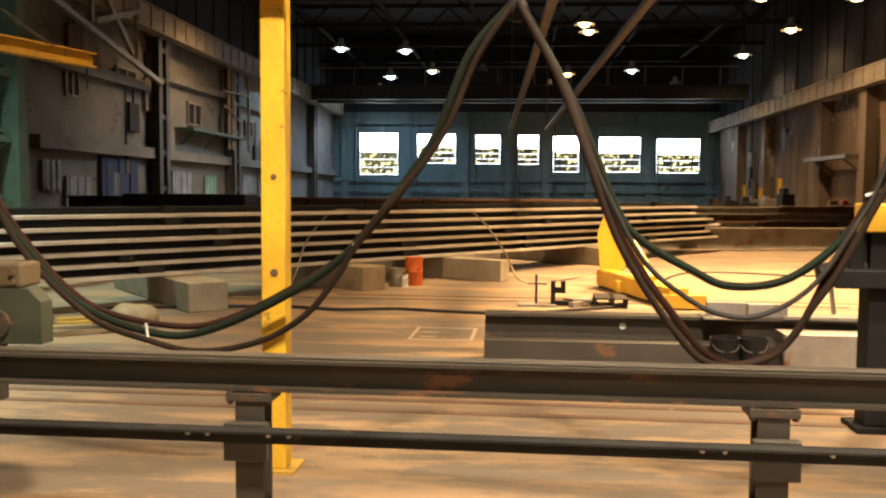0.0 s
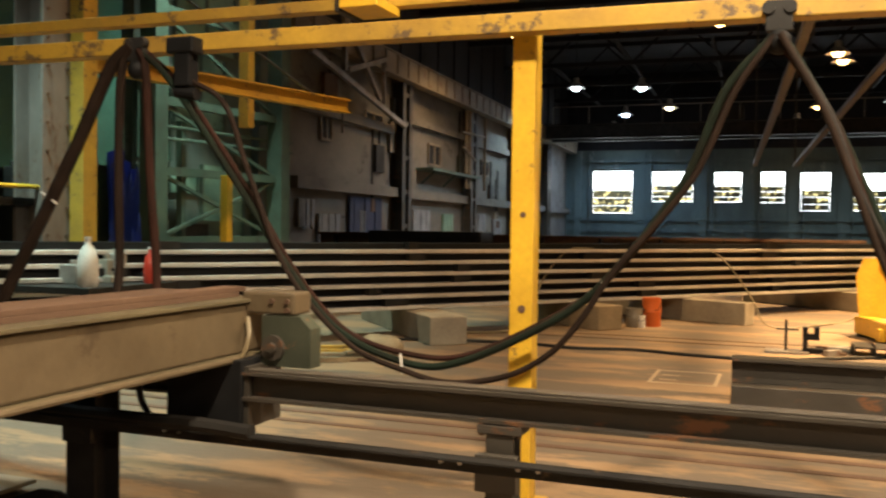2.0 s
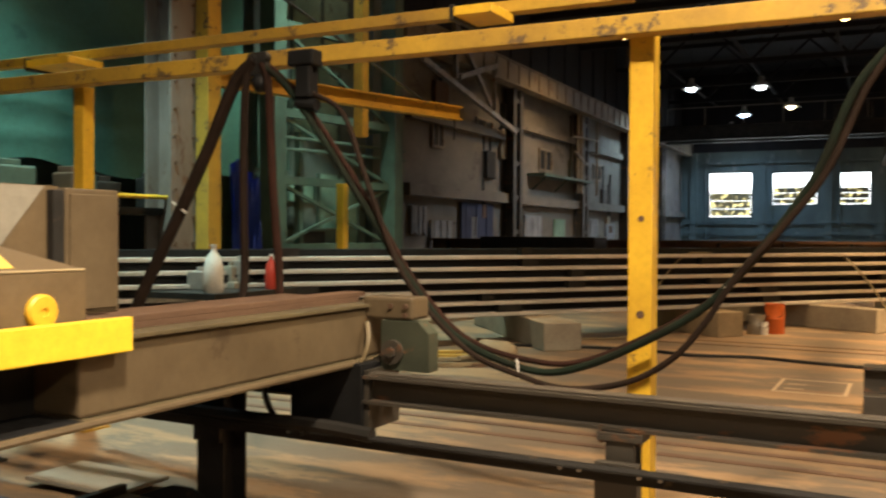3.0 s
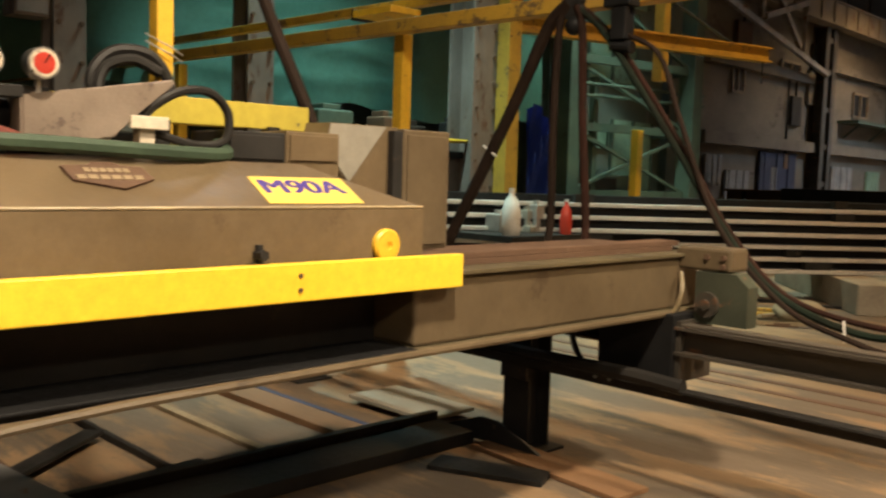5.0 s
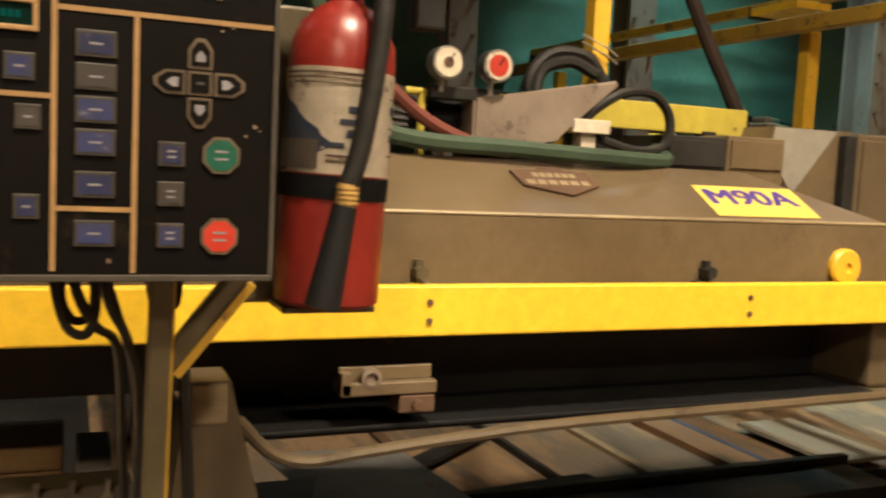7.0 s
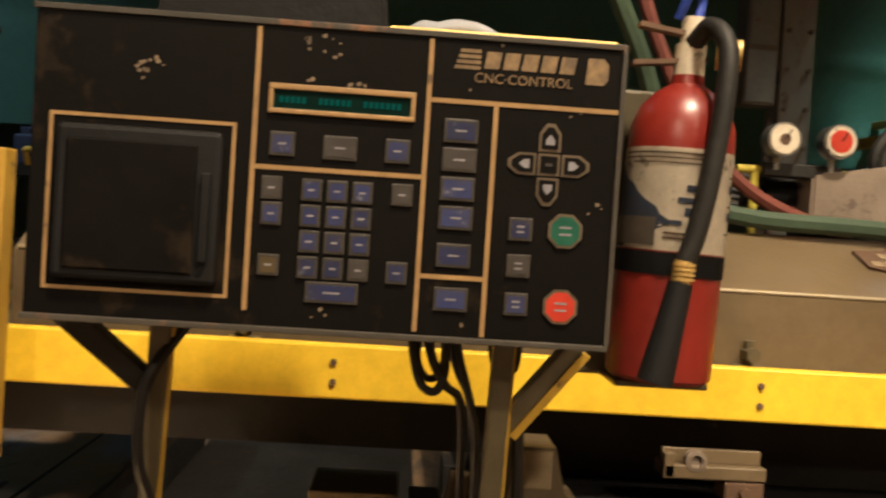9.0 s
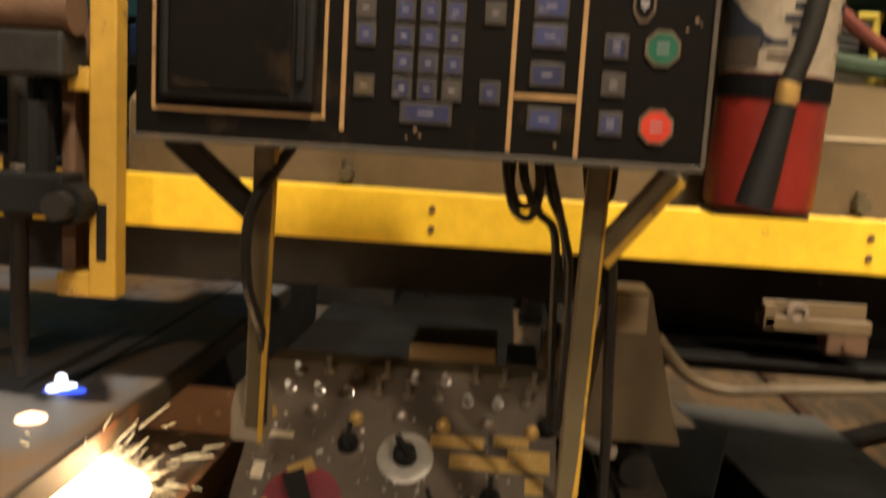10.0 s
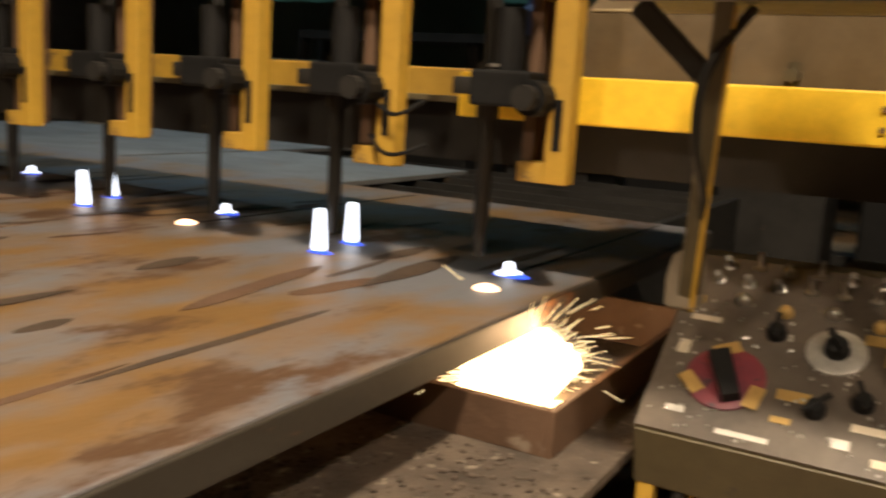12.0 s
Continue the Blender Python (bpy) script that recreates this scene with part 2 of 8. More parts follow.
M_DARK = mat("dark_oily_and_shaded_steel", (0.032, 0.03, 0.028), (0.015, 0.014, 0.013), rough=0.55, metal=0.1, scale=4, fine=35, wear=(0.08, 0.055, 0.035), worn=0.03, spec=0.25)
M_BLACK = mat("black_and_shaded_steel", (0.014, 0.014, 0.015), (0.008, 0.008, 0.008), rough=0.55, metal=0.0, scale=5, fine=40, spec=0.15)
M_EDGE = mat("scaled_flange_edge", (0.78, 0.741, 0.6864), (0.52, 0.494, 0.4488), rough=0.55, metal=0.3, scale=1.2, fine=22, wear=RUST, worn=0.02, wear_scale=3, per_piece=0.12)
M_SHEET = mat("dull_offcut_sheet", (0.24, 0.24, 0.24), (0.14, 0.14, 0.14), rough=0.5, metal=0.4, scale=3, fine=26, wear=RUST, worn=0.05)
M_SWITCHRED = mat("faded_red_plate", (0.23, 0.035, 0.045), (0.13, 0.03, 0.05), rough=0.45, scale=14, fine=60, wear=(0.05, 0.03, 0.04), worn=0.08, wear_scale=30)
M_STEEL = mat("mill_steel", (0.30, 0.28, 0.26), (0.19, 0.17, 0.15), rough=0.5, metal=0.55, scale=2.5, fine=30, bump=0.1, wear=RUST, worn=0.06, wear_scale=5, per_piece=0.15)
M_RAIL = mat("rail_steel", (0.07, 0.06, 0.048), (0.04, 0.035, 0.028), rough=0.5, metal=0.25, scale=2.5, fine=26, wear=RUST, worn=0.07, wear_scale=6, stretch=(0.4, 1, 1))
M_RAILTOP = mat("polished_rail_head", (0.13, 0.11, 0.088), (0.08, 0.068, 0.054), rough=0.48, metal=0.5, scale=3, fine=40, stretch=(0.2, 4, 1))
M_RUSTY = mat("rusty_steel", (0.15, 0.085, 0.05), (0.09, 0.05, 0.03), rough=0.75, metal=0.2, scale=3, fine=30, bump=0.25, wear=(0.2, 0.15, 0.11), worn=0.04)
M_TIMBER = mat("weathered_timber", (0.33, 0.25, 0.15), (0.2, 0.15, 0.09), rough=0.85, scale=4, fine=34, bump=0.3, stretch=(1, 0.15, 1), wear=(0.1, 0.07, 0.045), worn=0.04)
M_CONC = mat("concrete_block", (0.36, 0.31, 0.23), (0.24, 0.2, 0.15), rough=0.9, scale=3, fine=36, bump=0.4)
M_RUBBER = mat("black_rubber", (0.014, 0.013, 0.012), (0.022, 0.02, 0.018), rough=0.55, scale=9, fine=60, spec=0.25)
M_HOSE_G = mat("green_hose_rubber", (0.0096, 0.0187, 0.0121), (0.0108, 0.0121, 0.00825), rough=0.75, scale=6, fine=50, spec=0.1)
M_HOSE_R = mat("red_brown_hose_rubber", (0.036, 0.0143, 0.0099), (0.021, 0.01045, 0.00715), rough=0.75, scale=6, fine=50, spec=0.1)
M_HOSE_B = mat("brown_hose_rubber", (0.0252, 0.0154, 0.011), (0.0156, 0.0099, 0.00715), rough=0.75, scale=6, fine=50, spec=0.1)
M_HOSE_PALE = mat("pale_air_hose", (0.2025, 0.1575, 0.0825), (0.15, 0.1125, 0.06), rough=0.5, scale=8, fine=50)
M_WHITE = mat("white_plastic", (0.72, 0.7, 0.66), (0.6, 0.58, 0.54), rough=0.45, scale=6, fine=40, bump=0.03)
M_PANEL = mat("black_panel_film", (0.006, 0.005, 0.0045), (0.0035, 0.003, 0.0027), rough=0.48, scale=5, fine=90, bump=0.03, wear=(0.016, 0.011, 0.007), worn=0.1, wear_scale=5, spec=0.09)
M_PANELLINE = mat("tan_panel_line", (0.36, 0.215, 0.085), (0.25, 0.145, 0.06), rough=0.5, scale=14, fine=90, bump=0.02, wear=(0.1, 0.06, 0.03), worn=0.03, wear_scale=40)
M_ARROWRIM = mat("dull_tan_rim", (0.115, 0.082, 0.05), (0.08, 0.056, 0.034), rough=0.5, scale=20, fine=90, bump=0.02)
M_GREASY = mat("greasy_brown_face", (0.15, 0.12, 0.095), (0.07, 0.058, 0.05), rough=0.36, scale=7, fine=50, bump=0.1, wear=(0.16, 0.12, 0.08), worn=0.02, wear_scale=20)
M_RING = mat("tarnished_ring", (0.52, 0.5, 0.46), (0.34, 0.32, 0.29), rough=0.35, metal=0.45, scale=18, fine=70)
M_KEYRIM = mat("grey_key_rim", (0.045, 0.038, 0.031), (0.03, 0.026, 0.021), rough=0.45, scale=20, fine=90, bump=0.02)
M_KEYBLUE = mat("blue_key_film", (0.02, 0.028, 0.1), (0.028, 0.03, 0.065), rough=0.4, scale=30, fine=120, bump=0.02, wear=(0.09, 0.09, 0.11), worn=0.05, wear_scale=60, per_piece=0.35)
M_KEYGREY = mat("worn_grey_key", (0.05, 0.043, 0.04), (0.034, 0.029, 0.027), rough=0.45, scale=30, fine=120, bump=0.02)
M_KEYTAN = mat("tan_key_film", (0.08, 0.055, 0.02), (0.06, 0.04, 0.016), rough=0.45, scale=30, fine=120, bump=0.02)
M_INK = mat("pale_key_print", (0.24, 0.23, 0.25), (0.18, 0.17, 0.19), rough=0.5, scale=40, fine=120, bump=0)
M_RED = mat("red_enamel", (0.21, 0.017, 0.011), (0.15, 0.013, 0.009), rough=0.34, scale=5, fine=60, bump=0.02, wear=(0.2, 0.02, 0.015), worn=0.0)
M_REDKEY = mat("red_button_film", (0.5, 0.04, 0.022), (0.4, 0.035, 0.02), rough=0.35, scale=30, fine=90, bump=0.02)
M_GREENKEY = mat("green_button_film", (0.014, 0.095, 0.06), (0.01, 0.07, 0.046), rough=0.35, scale=30, fine=90, bump=0.02)
M_PAPER = mat("printed_label_paper", (0.66, 0.58, 0.45), (0.5, 0.43, 0.33), rough=0.55, scale=14, fine=60, bump=0.02, wear=(0.2, 0.17, 0.13), worn=0.06, wear_scale=26)
M_NAVY = mat("navy_label_ink", (0.03, 0.045, 0.09), (0.05, 0.055, 0.07), rough=0.5, scale=20, fine=60, bump=0)
M_PURPLE = mat("violet_sticker_ink", (0.05, 0.03, 0.28), (0.07, 0.04, 0.22), rough=0.5, scale=30, fine=60, bump=0)
M_STICKER = mat("yellow_sticker", (0.82, 0.6, 0.12), (0.7, 0.5, 0.1), rough=0.45, scale=12, fine=60, bump=0.02)
M_BRASS = mat("brass", (0.62, 0.42, 0.14), (0.46, 0.29, 0.1), rough=0.4, metal=0.35, scale=10, fine=60, bump=0.05)
M_CHROME = mat("dull_chrome", (0.6, 0.58, 0.55), (0.45, 0.43, 0.4), rough=0.3, metal=0.95, scale=12, fine=70, bump=0.05)
M_ALU = mat("cast_aluminium", (0.55, 0.52, 0.48), (0.4, 0.38, 0.35), rough=0.5, metal=0.7, scale=10, fine=60)
M_LCD_GLASS = mat("dark_display_window", (0.003, 0.012, 0.01), (0.004, 0.02, 0.016), rough=0.12, scale=10, fine=60, bump=0)
M_LCD = glow("green_display_glow", (0.02, 0.5, 0.36), 0.2)
M_BLUETARP = mat("blue_sheet", (0.02, 0.06, 0.4), (0.012, 0.04, 0.28), rough=0.5, scale=2, fine=20)
M_BLUEWHITE = mat("pale_cloth", (0.33, 0.34, 0.36), (0.18, 0.19, 0.21), rough=0.8, scale=1.5, fine=14)
M_NAVYCLOTH = mat("navy_cloth", (0.03, 0.045, 0.11), (0.02, 0.03, 0.07), rough=0.8, scale=2, fine=14)
M_ORANGE = mat("orange_can_paint", (0.62, 0.13, 0.02), (0.5, 0.1, 0.02), rough=0.45, scale=4, fine=40)
M_TINCAN = mat("dented_tin", (0.32, 0.3, 0.26), (0.22, 0.2, 0.17), rough=0.45, metal=0.6, scale=6, fine=40)
M_PLATE = mat("heated_steel_plate", (0.175, 0.178, 0.2), (0.215, 0.122, 0.045), rough=0.45, metal=0.15, scale=3.4, fine=24, bump=0.14, wear=(0.095, 0.052, 0.028), worn=0.11, wear_scale=3.0, spread=0.06, stretch=(0.5, 1, 1))
M_SLAG = mat("slag_grit", (0.15, 0.115, 0.088), (0.065, 0.05, 0.04), rough=0.85, metal=0.2, scale=9, fine=60, bump=0.8, wear=(0.32, 0.27, 0.22), worn=0.06, wear_scale=22)


def grimy_glass(name):
    """Old window glass: clear in spots, caked with dirt in others."""
    m = bpy.data.materials.new(name)
    m.use_nodes = True
    n, l = m.node_tree.nodes, m.node_tree.links
    b = n["Principled BSDF"]
    b.inputs["Base Color"].default_value, b.inputs["Roughness"].default_value = (0.16, 0.14, 0.08, 1), 0.5
    tr, mx = n.new("ShaderNodeBsdfTransparent"), n.new("ShaderNodeMixShader")
    tr.inputs[0].default_value = (0.5, 0.45, 0.3, 1)
    co, nz, rp = n.new("ShaderNodeTexCoord"), n.new("ShaderNodeTexNoise"), n.new("ShaderNodeMapRange")
    nz.inputs["Scale"].default_value, nz.inputs["Detail"].default_value = 3.2, 5
    rp.inputs["From Min"].default_value, rp.inputs["From Max"].default_value = 0.44, 0.6
    l.new(co.outputs["Object"], nz.inputs["Vector"])
    l.new(nz.outputs["Fac"], rp.inputs["Value"])
    l.new(rp.outputs[0], mx.inputs[0])
    l.new(b.outputs[0], mx.inputs[1])
    l.new(tr.outputs[0], mx.inputs[2])
    l.new(mx.outputs[0], n["Material Output"].inputs[0])
    return m


M_GRIMY = grimy_glass("grimy_window_glass")
M_GLASS_W = glow("daylight_outside", (0.9, 0.97, 1.0), 9.0)
M_PANE_DIRTY = mat("dirty_painted_pane", (0.2, 0.19, 0.12), (0.1, 0.1, 0.075), rough=0.5, scale=2, fine=14)
M_LAMP_COOL = glow("mercury_lamp_glow", (0.75, 0.9, 1.0), 30.0)
M_LAMP_BLUE = glow("blue_white_lamp_glow", (0.5, 0.72, 1.0), 60.0)
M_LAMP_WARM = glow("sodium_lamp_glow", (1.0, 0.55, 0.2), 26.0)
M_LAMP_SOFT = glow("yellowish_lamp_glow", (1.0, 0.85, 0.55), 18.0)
M_FLAME_W = glow("white_flame_cone", (0.86, 0.9, 1.0), 5.0)
M_FLAME_B = glow("blue_flame_skirt", (0.05, 0.12, 1.0), 3.0)
M_FLAME_O = glow("orange_hot_spot", (1.0, 0.6, 0.35), 7.0)
M_MOLTEN = glow("molten_spark_light", (1.0, 0.62, 0.28), 26.0)
M_SPARK = glow("spark_streak_light", (1.0, 0.72, 0.35), 8.0)
# ---- the hall ----
HALL = pose(0, 0, 0, 0, 0, 1.37)
XL, XR, YB, YF, ZC = -12.2, 13.2, -14.0, 60.0, 11.5


def hall(bm):
    bmesh.ops.transform(bm, matrix=HALL, verts=bm.verts)
    return bm


bm = B()
box(bm, -90, 90, -60, 160, -0.3, 0.0)
setting("ground", bm, M_FLOOR, "dusty tan concrete shop floor with dark stains", "floor")

# grooves of old floor rails, set in the concrete
for name, y, x0, x1 in (("floor_rail", 5.15, -8.0, 7.0), ("floor_rail", 5.42, -8.0, 7.0), ("floor_rail", 10.4, -3.2, 3.4), ("floor_rail", 10.75, -2.4, 4.6)):
    bm = B()
    box(bm, x0, x1, y - 0.022, y + 0.022, -0.02, 0.006)
    box(bm, x0, x1, y + 0.03, y + 0.05, -0.02, 0.004)
    setting(name, bm, M_RUSTY, "rusty steel rail set flush in the concrete", "floor rail")

# far wall with seven windows
WINDOWS = [(-10.47, -7.75, 2.28, 5.2), (-6.59, -3.89, 3.05, 5.14), (-2.74, -0.92, 3.03, 5.08), (0.06, 1.62, 3.0, 5.08), (2.44, 4.26, 2.5, 5.02), (5.39, 8.26, 2.52, 4.95), (9.16, 12.08, 2.48, 4.85)]
bm = B()
box(bm, XL, XR, YF, YF + 0.4, 5.25, 6.5)
box(bm, XL, XR, YF, YF + 0.4, 0, 2.2)
edges = [XL] + [v for w in WINDOWS for v in w[:2]] + [XR]
for a, b in zip(edges[::2], edges[1::2]):
    box(bm, a, b, YF, YF + 0.4, 2.2, 5.25)
for x0, x1, z0, z1 in WINDOWS:
    box(bm, x0, x1, YF, YF + 0.4, 2.2, z0)
    box(bm, x0, x1, YF, YF + 0.4, z1, 5.25)
for x in (-11.4, -7.15, -3.3, -0.45, 2.05, 4.85, 8.7, 12.6):
    box(bm, x - 0.22, x + 0.22, YF - 0.18, YF, 0, 6.4)
for z in (1.25, 1.95, 5.7):
    box(bm, XL, XR, YF - 0.24, YF - 0.19, z, z + 0.14)
for k, x in enumerate((-11.0, -6.9, -3.0, -0.2, 2.3, 5.1, 8.95)):
    bar(bm, (x, YF - 0.12, 0.2), (x + 1.3, YF - 0.12, 1.9 if k % 2 else 2.2), 0.08, 0.08)
    rod(bm, (x + 0.35, YF - 0.1, 0.1), (x + 0.35, YF - 0.1, 6.3), 0.06, 8)
setting("wall_north", hall(bm), M_GREENWALL, "stained blue-green end wall with tall piers", "wall")

# top of the end wall: the gloom under the roof is put into its colour
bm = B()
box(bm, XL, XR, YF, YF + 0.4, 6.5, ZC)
setting("wall_north_upper", hall(bm), M_CEIL, "end wall above the windows, its gloom painted near-black", "wall")

for i, (x0, x1, z0, z1) in enumerate(WINDOWS):
    win = thing("window_%d" % (i + 1), HALL @ Vector(((x0 + x1) / 2, YF + 0.1, z0)), "tall factory window, upper panes glaring, lower panes grimy", "window", kind="structure")
    bm = B()
    split = z0 + (z1 - z0) * 0.56
    for x in (x0, x1 - 0.08):
        box(bm, x, x + 0.08, YF + 0.08, YF + 0.2, z0, z1)
    for z in (z0, split, z1 - 0.08):
        box(bm, x0 + 0.08, x1 - 0.08, YF + 0.08, YF + 0.2, z, z + 0.08)
    cols = max(3, round((x1 - x0) / 0.45))
    w = (x1 - x0 - 0.16) / cols
    for k in range(1, cols):
        x = x0 + 0.08 + k * w
        box(bm, x - 0.02, x + 0.02, YF + 0.1, YF + 0.16, z0 + 0.08, split)
    rows = 3
    h = (split - z0 - 0.08) / rows
    for k in range(1, rows):
        box(bm, x0 + 0.08, x1 - 0.08, YF + 0.1, YF + 0.16, z0 + 0.08 + k * h - 0.025, z0 + 0.08 + k * h + 0.025)
    part("window_frame", hall(bm), M_DARK, win)
    rnd = random.Random(i)
    for a in range(cols):
        for b in range(rows):
            bm = B()
            box(bm, x0 + 0.1 + a * w, x0 + 0.06 + (a + 1) * w, YF + 0.13, YF + 0.14, z0 + 0.1 + b * h, z0 + 0.04 + (b + 1) * h)
            part("pane", hall(bm), M_PANE_DIRTY if rnd.random() < 0.25 else M_GRIMY, win)
bm = B()
box(bm, XL - 1, XR + 1, YF + 1.5, YF + 1.6, 0.3, 8)
setting("backdrop", hall(bm), M_GLASS_W, "glaring white daylight beyond the end windows", "daylight")

# side walls, back wall, ceiling
bm = B()
box(bm, XL - 0.4, XL, 22.0, YF, 0, 7.0)
box(bm, XL, XL + 0.28, 22.0, YF, 2.28, 2.62)
for y0, y1, z0, z1 in ((22.2, 29.1, 4.45, 4.75), (30.3, 37.1, 5.0, 5.25), (38.3, 44.5, 4.9, 5.2)):
    box(bm, XL, XL + 0.22, y0, y1, z0, z1)
setting("wall_west", hall(bm), M_CREAM, "grimy cream plaster side wall with ledge and columns", "wall")
bm = B()
box(bm, XR, XR + 0.4, YB, YF, 0, 5.9)
for y in (28, 34.2, 39, 47.4, 53):
    box(bm, XR - 0.5, XR, y, y + 0.7, 0, 5.1)
setting("wall_east", hall(bm), M_BROWNWALL, "rust-stained side wall with steel columns", "wall")
# cladding above the crane runways, near-black: the unlit void is in its colour
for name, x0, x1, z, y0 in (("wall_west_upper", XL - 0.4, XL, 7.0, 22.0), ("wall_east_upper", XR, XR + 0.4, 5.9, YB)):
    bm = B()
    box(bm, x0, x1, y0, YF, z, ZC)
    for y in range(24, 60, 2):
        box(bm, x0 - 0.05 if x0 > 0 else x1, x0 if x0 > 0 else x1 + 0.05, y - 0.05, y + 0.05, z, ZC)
    setting(name, hall(bm), M_CEIL, "corrugated cladding above the crane runway, its gloom painted near-black", "wall")
# dark steel columns along the cream wall, in pairs
for y in (29.2, 37.2, 44.6, 52.4):
    col_ = thing("wall_column", HALL @ Vector((XL + 0.25, y + 0.4, 0)), "dark stained steel column standing against the cream wall", "column", "wall columns", "structure")
    for dy in (0.0, 0.62):
        bm = B()
        ibeam(bm, (XL + 0.24, y + 0.18 + dy, 0), (XL + 0.24, y + 0.18 + dy, 6.28), 0.3, 0.42, 0.03, 0.03, up=(1, 0, 0))
        part("column", hall(bm), M_RAIL, col_)
    for z in (1.2, 2.4, 3.6, 4.8, 5.8):
        bm = B()
        box(bm, XL + 0.38, XL + 0.42, y + 0.2, y + 0.78, z, z + 0.16)
        part("batten_plate", hall(bm), M_RAIL, col_)
bm = B()
box(bm, XL - 0.4, XR + 0.4, YB - 0.4, YB, 0, ZC)
setting("wall_south", hall(bm), M_CREAM, "grimy plaster wall", "wall")
bm = B()
box(bm, XL - 0.4, XL, YB, 22.0, 0, ZC)
setting("wall_west_near", hall(bm), M_GREENWALL, "dark stained green side wall", "wall")
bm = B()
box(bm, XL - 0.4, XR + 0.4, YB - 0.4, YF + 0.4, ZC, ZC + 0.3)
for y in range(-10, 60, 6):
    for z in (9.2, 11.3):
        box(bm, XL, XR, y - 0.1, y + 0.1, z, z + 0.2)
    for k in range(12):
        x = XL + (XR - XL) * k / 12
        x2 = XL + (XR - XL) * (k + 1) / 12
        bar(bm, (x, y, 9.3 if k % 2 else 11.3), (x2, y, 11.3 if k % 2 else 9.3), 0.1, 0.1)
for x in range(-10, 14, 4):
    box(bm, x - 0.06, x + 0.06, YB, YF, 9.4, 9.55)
setting("ceiling", hall(bm), M_CEIL, "near-black roof with steel trusses", "ceiling")

# crane runway girders with stiffeners
for name, x, z0, z1, lab in (("crane_girder", XL + 0.55, 6.28, 7.05, "tan riveted crane runway girder along the cream wall"), ("crane_girder", XR - 0.55, 5.16, 5.85, "tan riveted crane runway girder along the rusty wall")):
    side = 1 if x < 0 else -1
    g = thing(name, HALL @ Vector((x, 40, z0)), lab, "crane girder", kind="structure")
    bm = B()
    ibeam(bm, (x, 21, (z0 + z1) / 2), (x, YF, (z0 + z1) / 2), 0.42, z1 - z0, 0.05, 0.32)
    part("girder", hall(bm), M_GIRDER, g)
    for y in range(22, 60):
        bm = B()
        box(bm, x + side * 0.16, x + side * 0.2, y - 0.02, y + 0.02, z0 + 0.05, z1 - 0.05)
        part("stiffener", hall(bm), M_GIRDER, g)
# lattice bracket and struts under the west girder
lat = thing("lattice_strut", HALL @ Vector((XL + 0.8, 24, 5)), "grey lattice strut braced against the cream wall", "lattice strut", kind="structure")
for a, b in (((XL + 0.9, 21.5, 5.9), (XL + 0.5, 29.3, 4.75)), ((XL + 0.9, 23.5, 7.6), (XL + 0.9, 23.6, 5.7)), ((XL + 0.9, 23.6, 7.2), (XL + 0.7, 26.6, 5.3)), ((XL + 0.8, 26.8, 6.6), (XL + 0.8, 24, 5.8)), ((XL + 0.8, 26.6, 6.5), (XL + 0.7, 26.9, 5.2))):
    bm = B()
    bar(bm, a, b, 0.12, 0.16)
    part("bar", hall(bm), M_STEEL, lat)
# upper openings, doorway clutter on the west wall
for y0, y1, z0, z1 in ((23.8, 24.5, 3.8, 4.5), (26.95, 28.3, 4.45, 5.0), (32.9, 34.3, 3.7, 4.5), (40.0, 41.2, 3.7, 4.4)):
    w = thing("wall_window", HALL @ Vector((XL + 0.02, (y0 + y1) / 2, z0)), "small dark steel window in the cream wall", "window", kind="structure")
    bm = B()
    box(bm, XL + 0.004, XL + 0.03, y0, y1, z0, z1)
    part("pane", hall(bm), M_BLACK, w)
    bm = B()
    for y in (y0, (y0 + y1) / 2, y1):
        box(bm, XL + 0.03, XL + 0.08, y - 0.04, y + 0.04, z0, z1)
    for z in (z0, z1):
        box(bm, XL + 0.03, XL + 0.075, y0, y1, z - 0.04, z + 0.04)
    part("window_frame", hall(bm), M_GIRDER, w)
for y0, y1, z0, z1, m, lab in ((22.4, 23.3, 1.2, 2.0, M_BLUEWHITE, "pale sheet pinned to the wall"), (23.6, 25.0, 0.2, 1.6, M_BLUEWHITE, "pale plastic curtain hung under the ledge"), (25.7, 28.2, 0.2, 2.2, M_NAVYCLOTH, "navy cloth screen hung under the ledge"), (26.5, 27.1, 0.3, 1.75, M_BLUEWHITE, "pale sheet hung under the ledge"), (31.2, 33.0, 0.3, 1.9, M_BLUEWHITE, "pale sheet hung under the ledge"), (34.6, 35.8, 0.3, 1.8, M_PALEGREEN, "pale green locker against the wall"), (39.5, 40.6, 0.3, 1.9, M_BLUEWHITE, "pale sheet hung beside the column"), (42, 43.4, 0.3, 1.7, M_BLUEWHITE, "pale sheet hung beside the column")):
    bm = B()
    n = 9
    for k in range(n):
        ya, yb = y0 + (y1 - y0) * k / n, y0 + (y1 - y0) * (k + 1) / n
        d = 0.02 * math.sin(k * 1.9)
        box(bm, XL + 0.05, XL + 0.12 + d, ya, yb, z0 + 0.06 * math.sin(k * 1.3), z1)
    tagged(part("hanging_sheet", hall(bm), m), lab, "sheet", kind="structure")
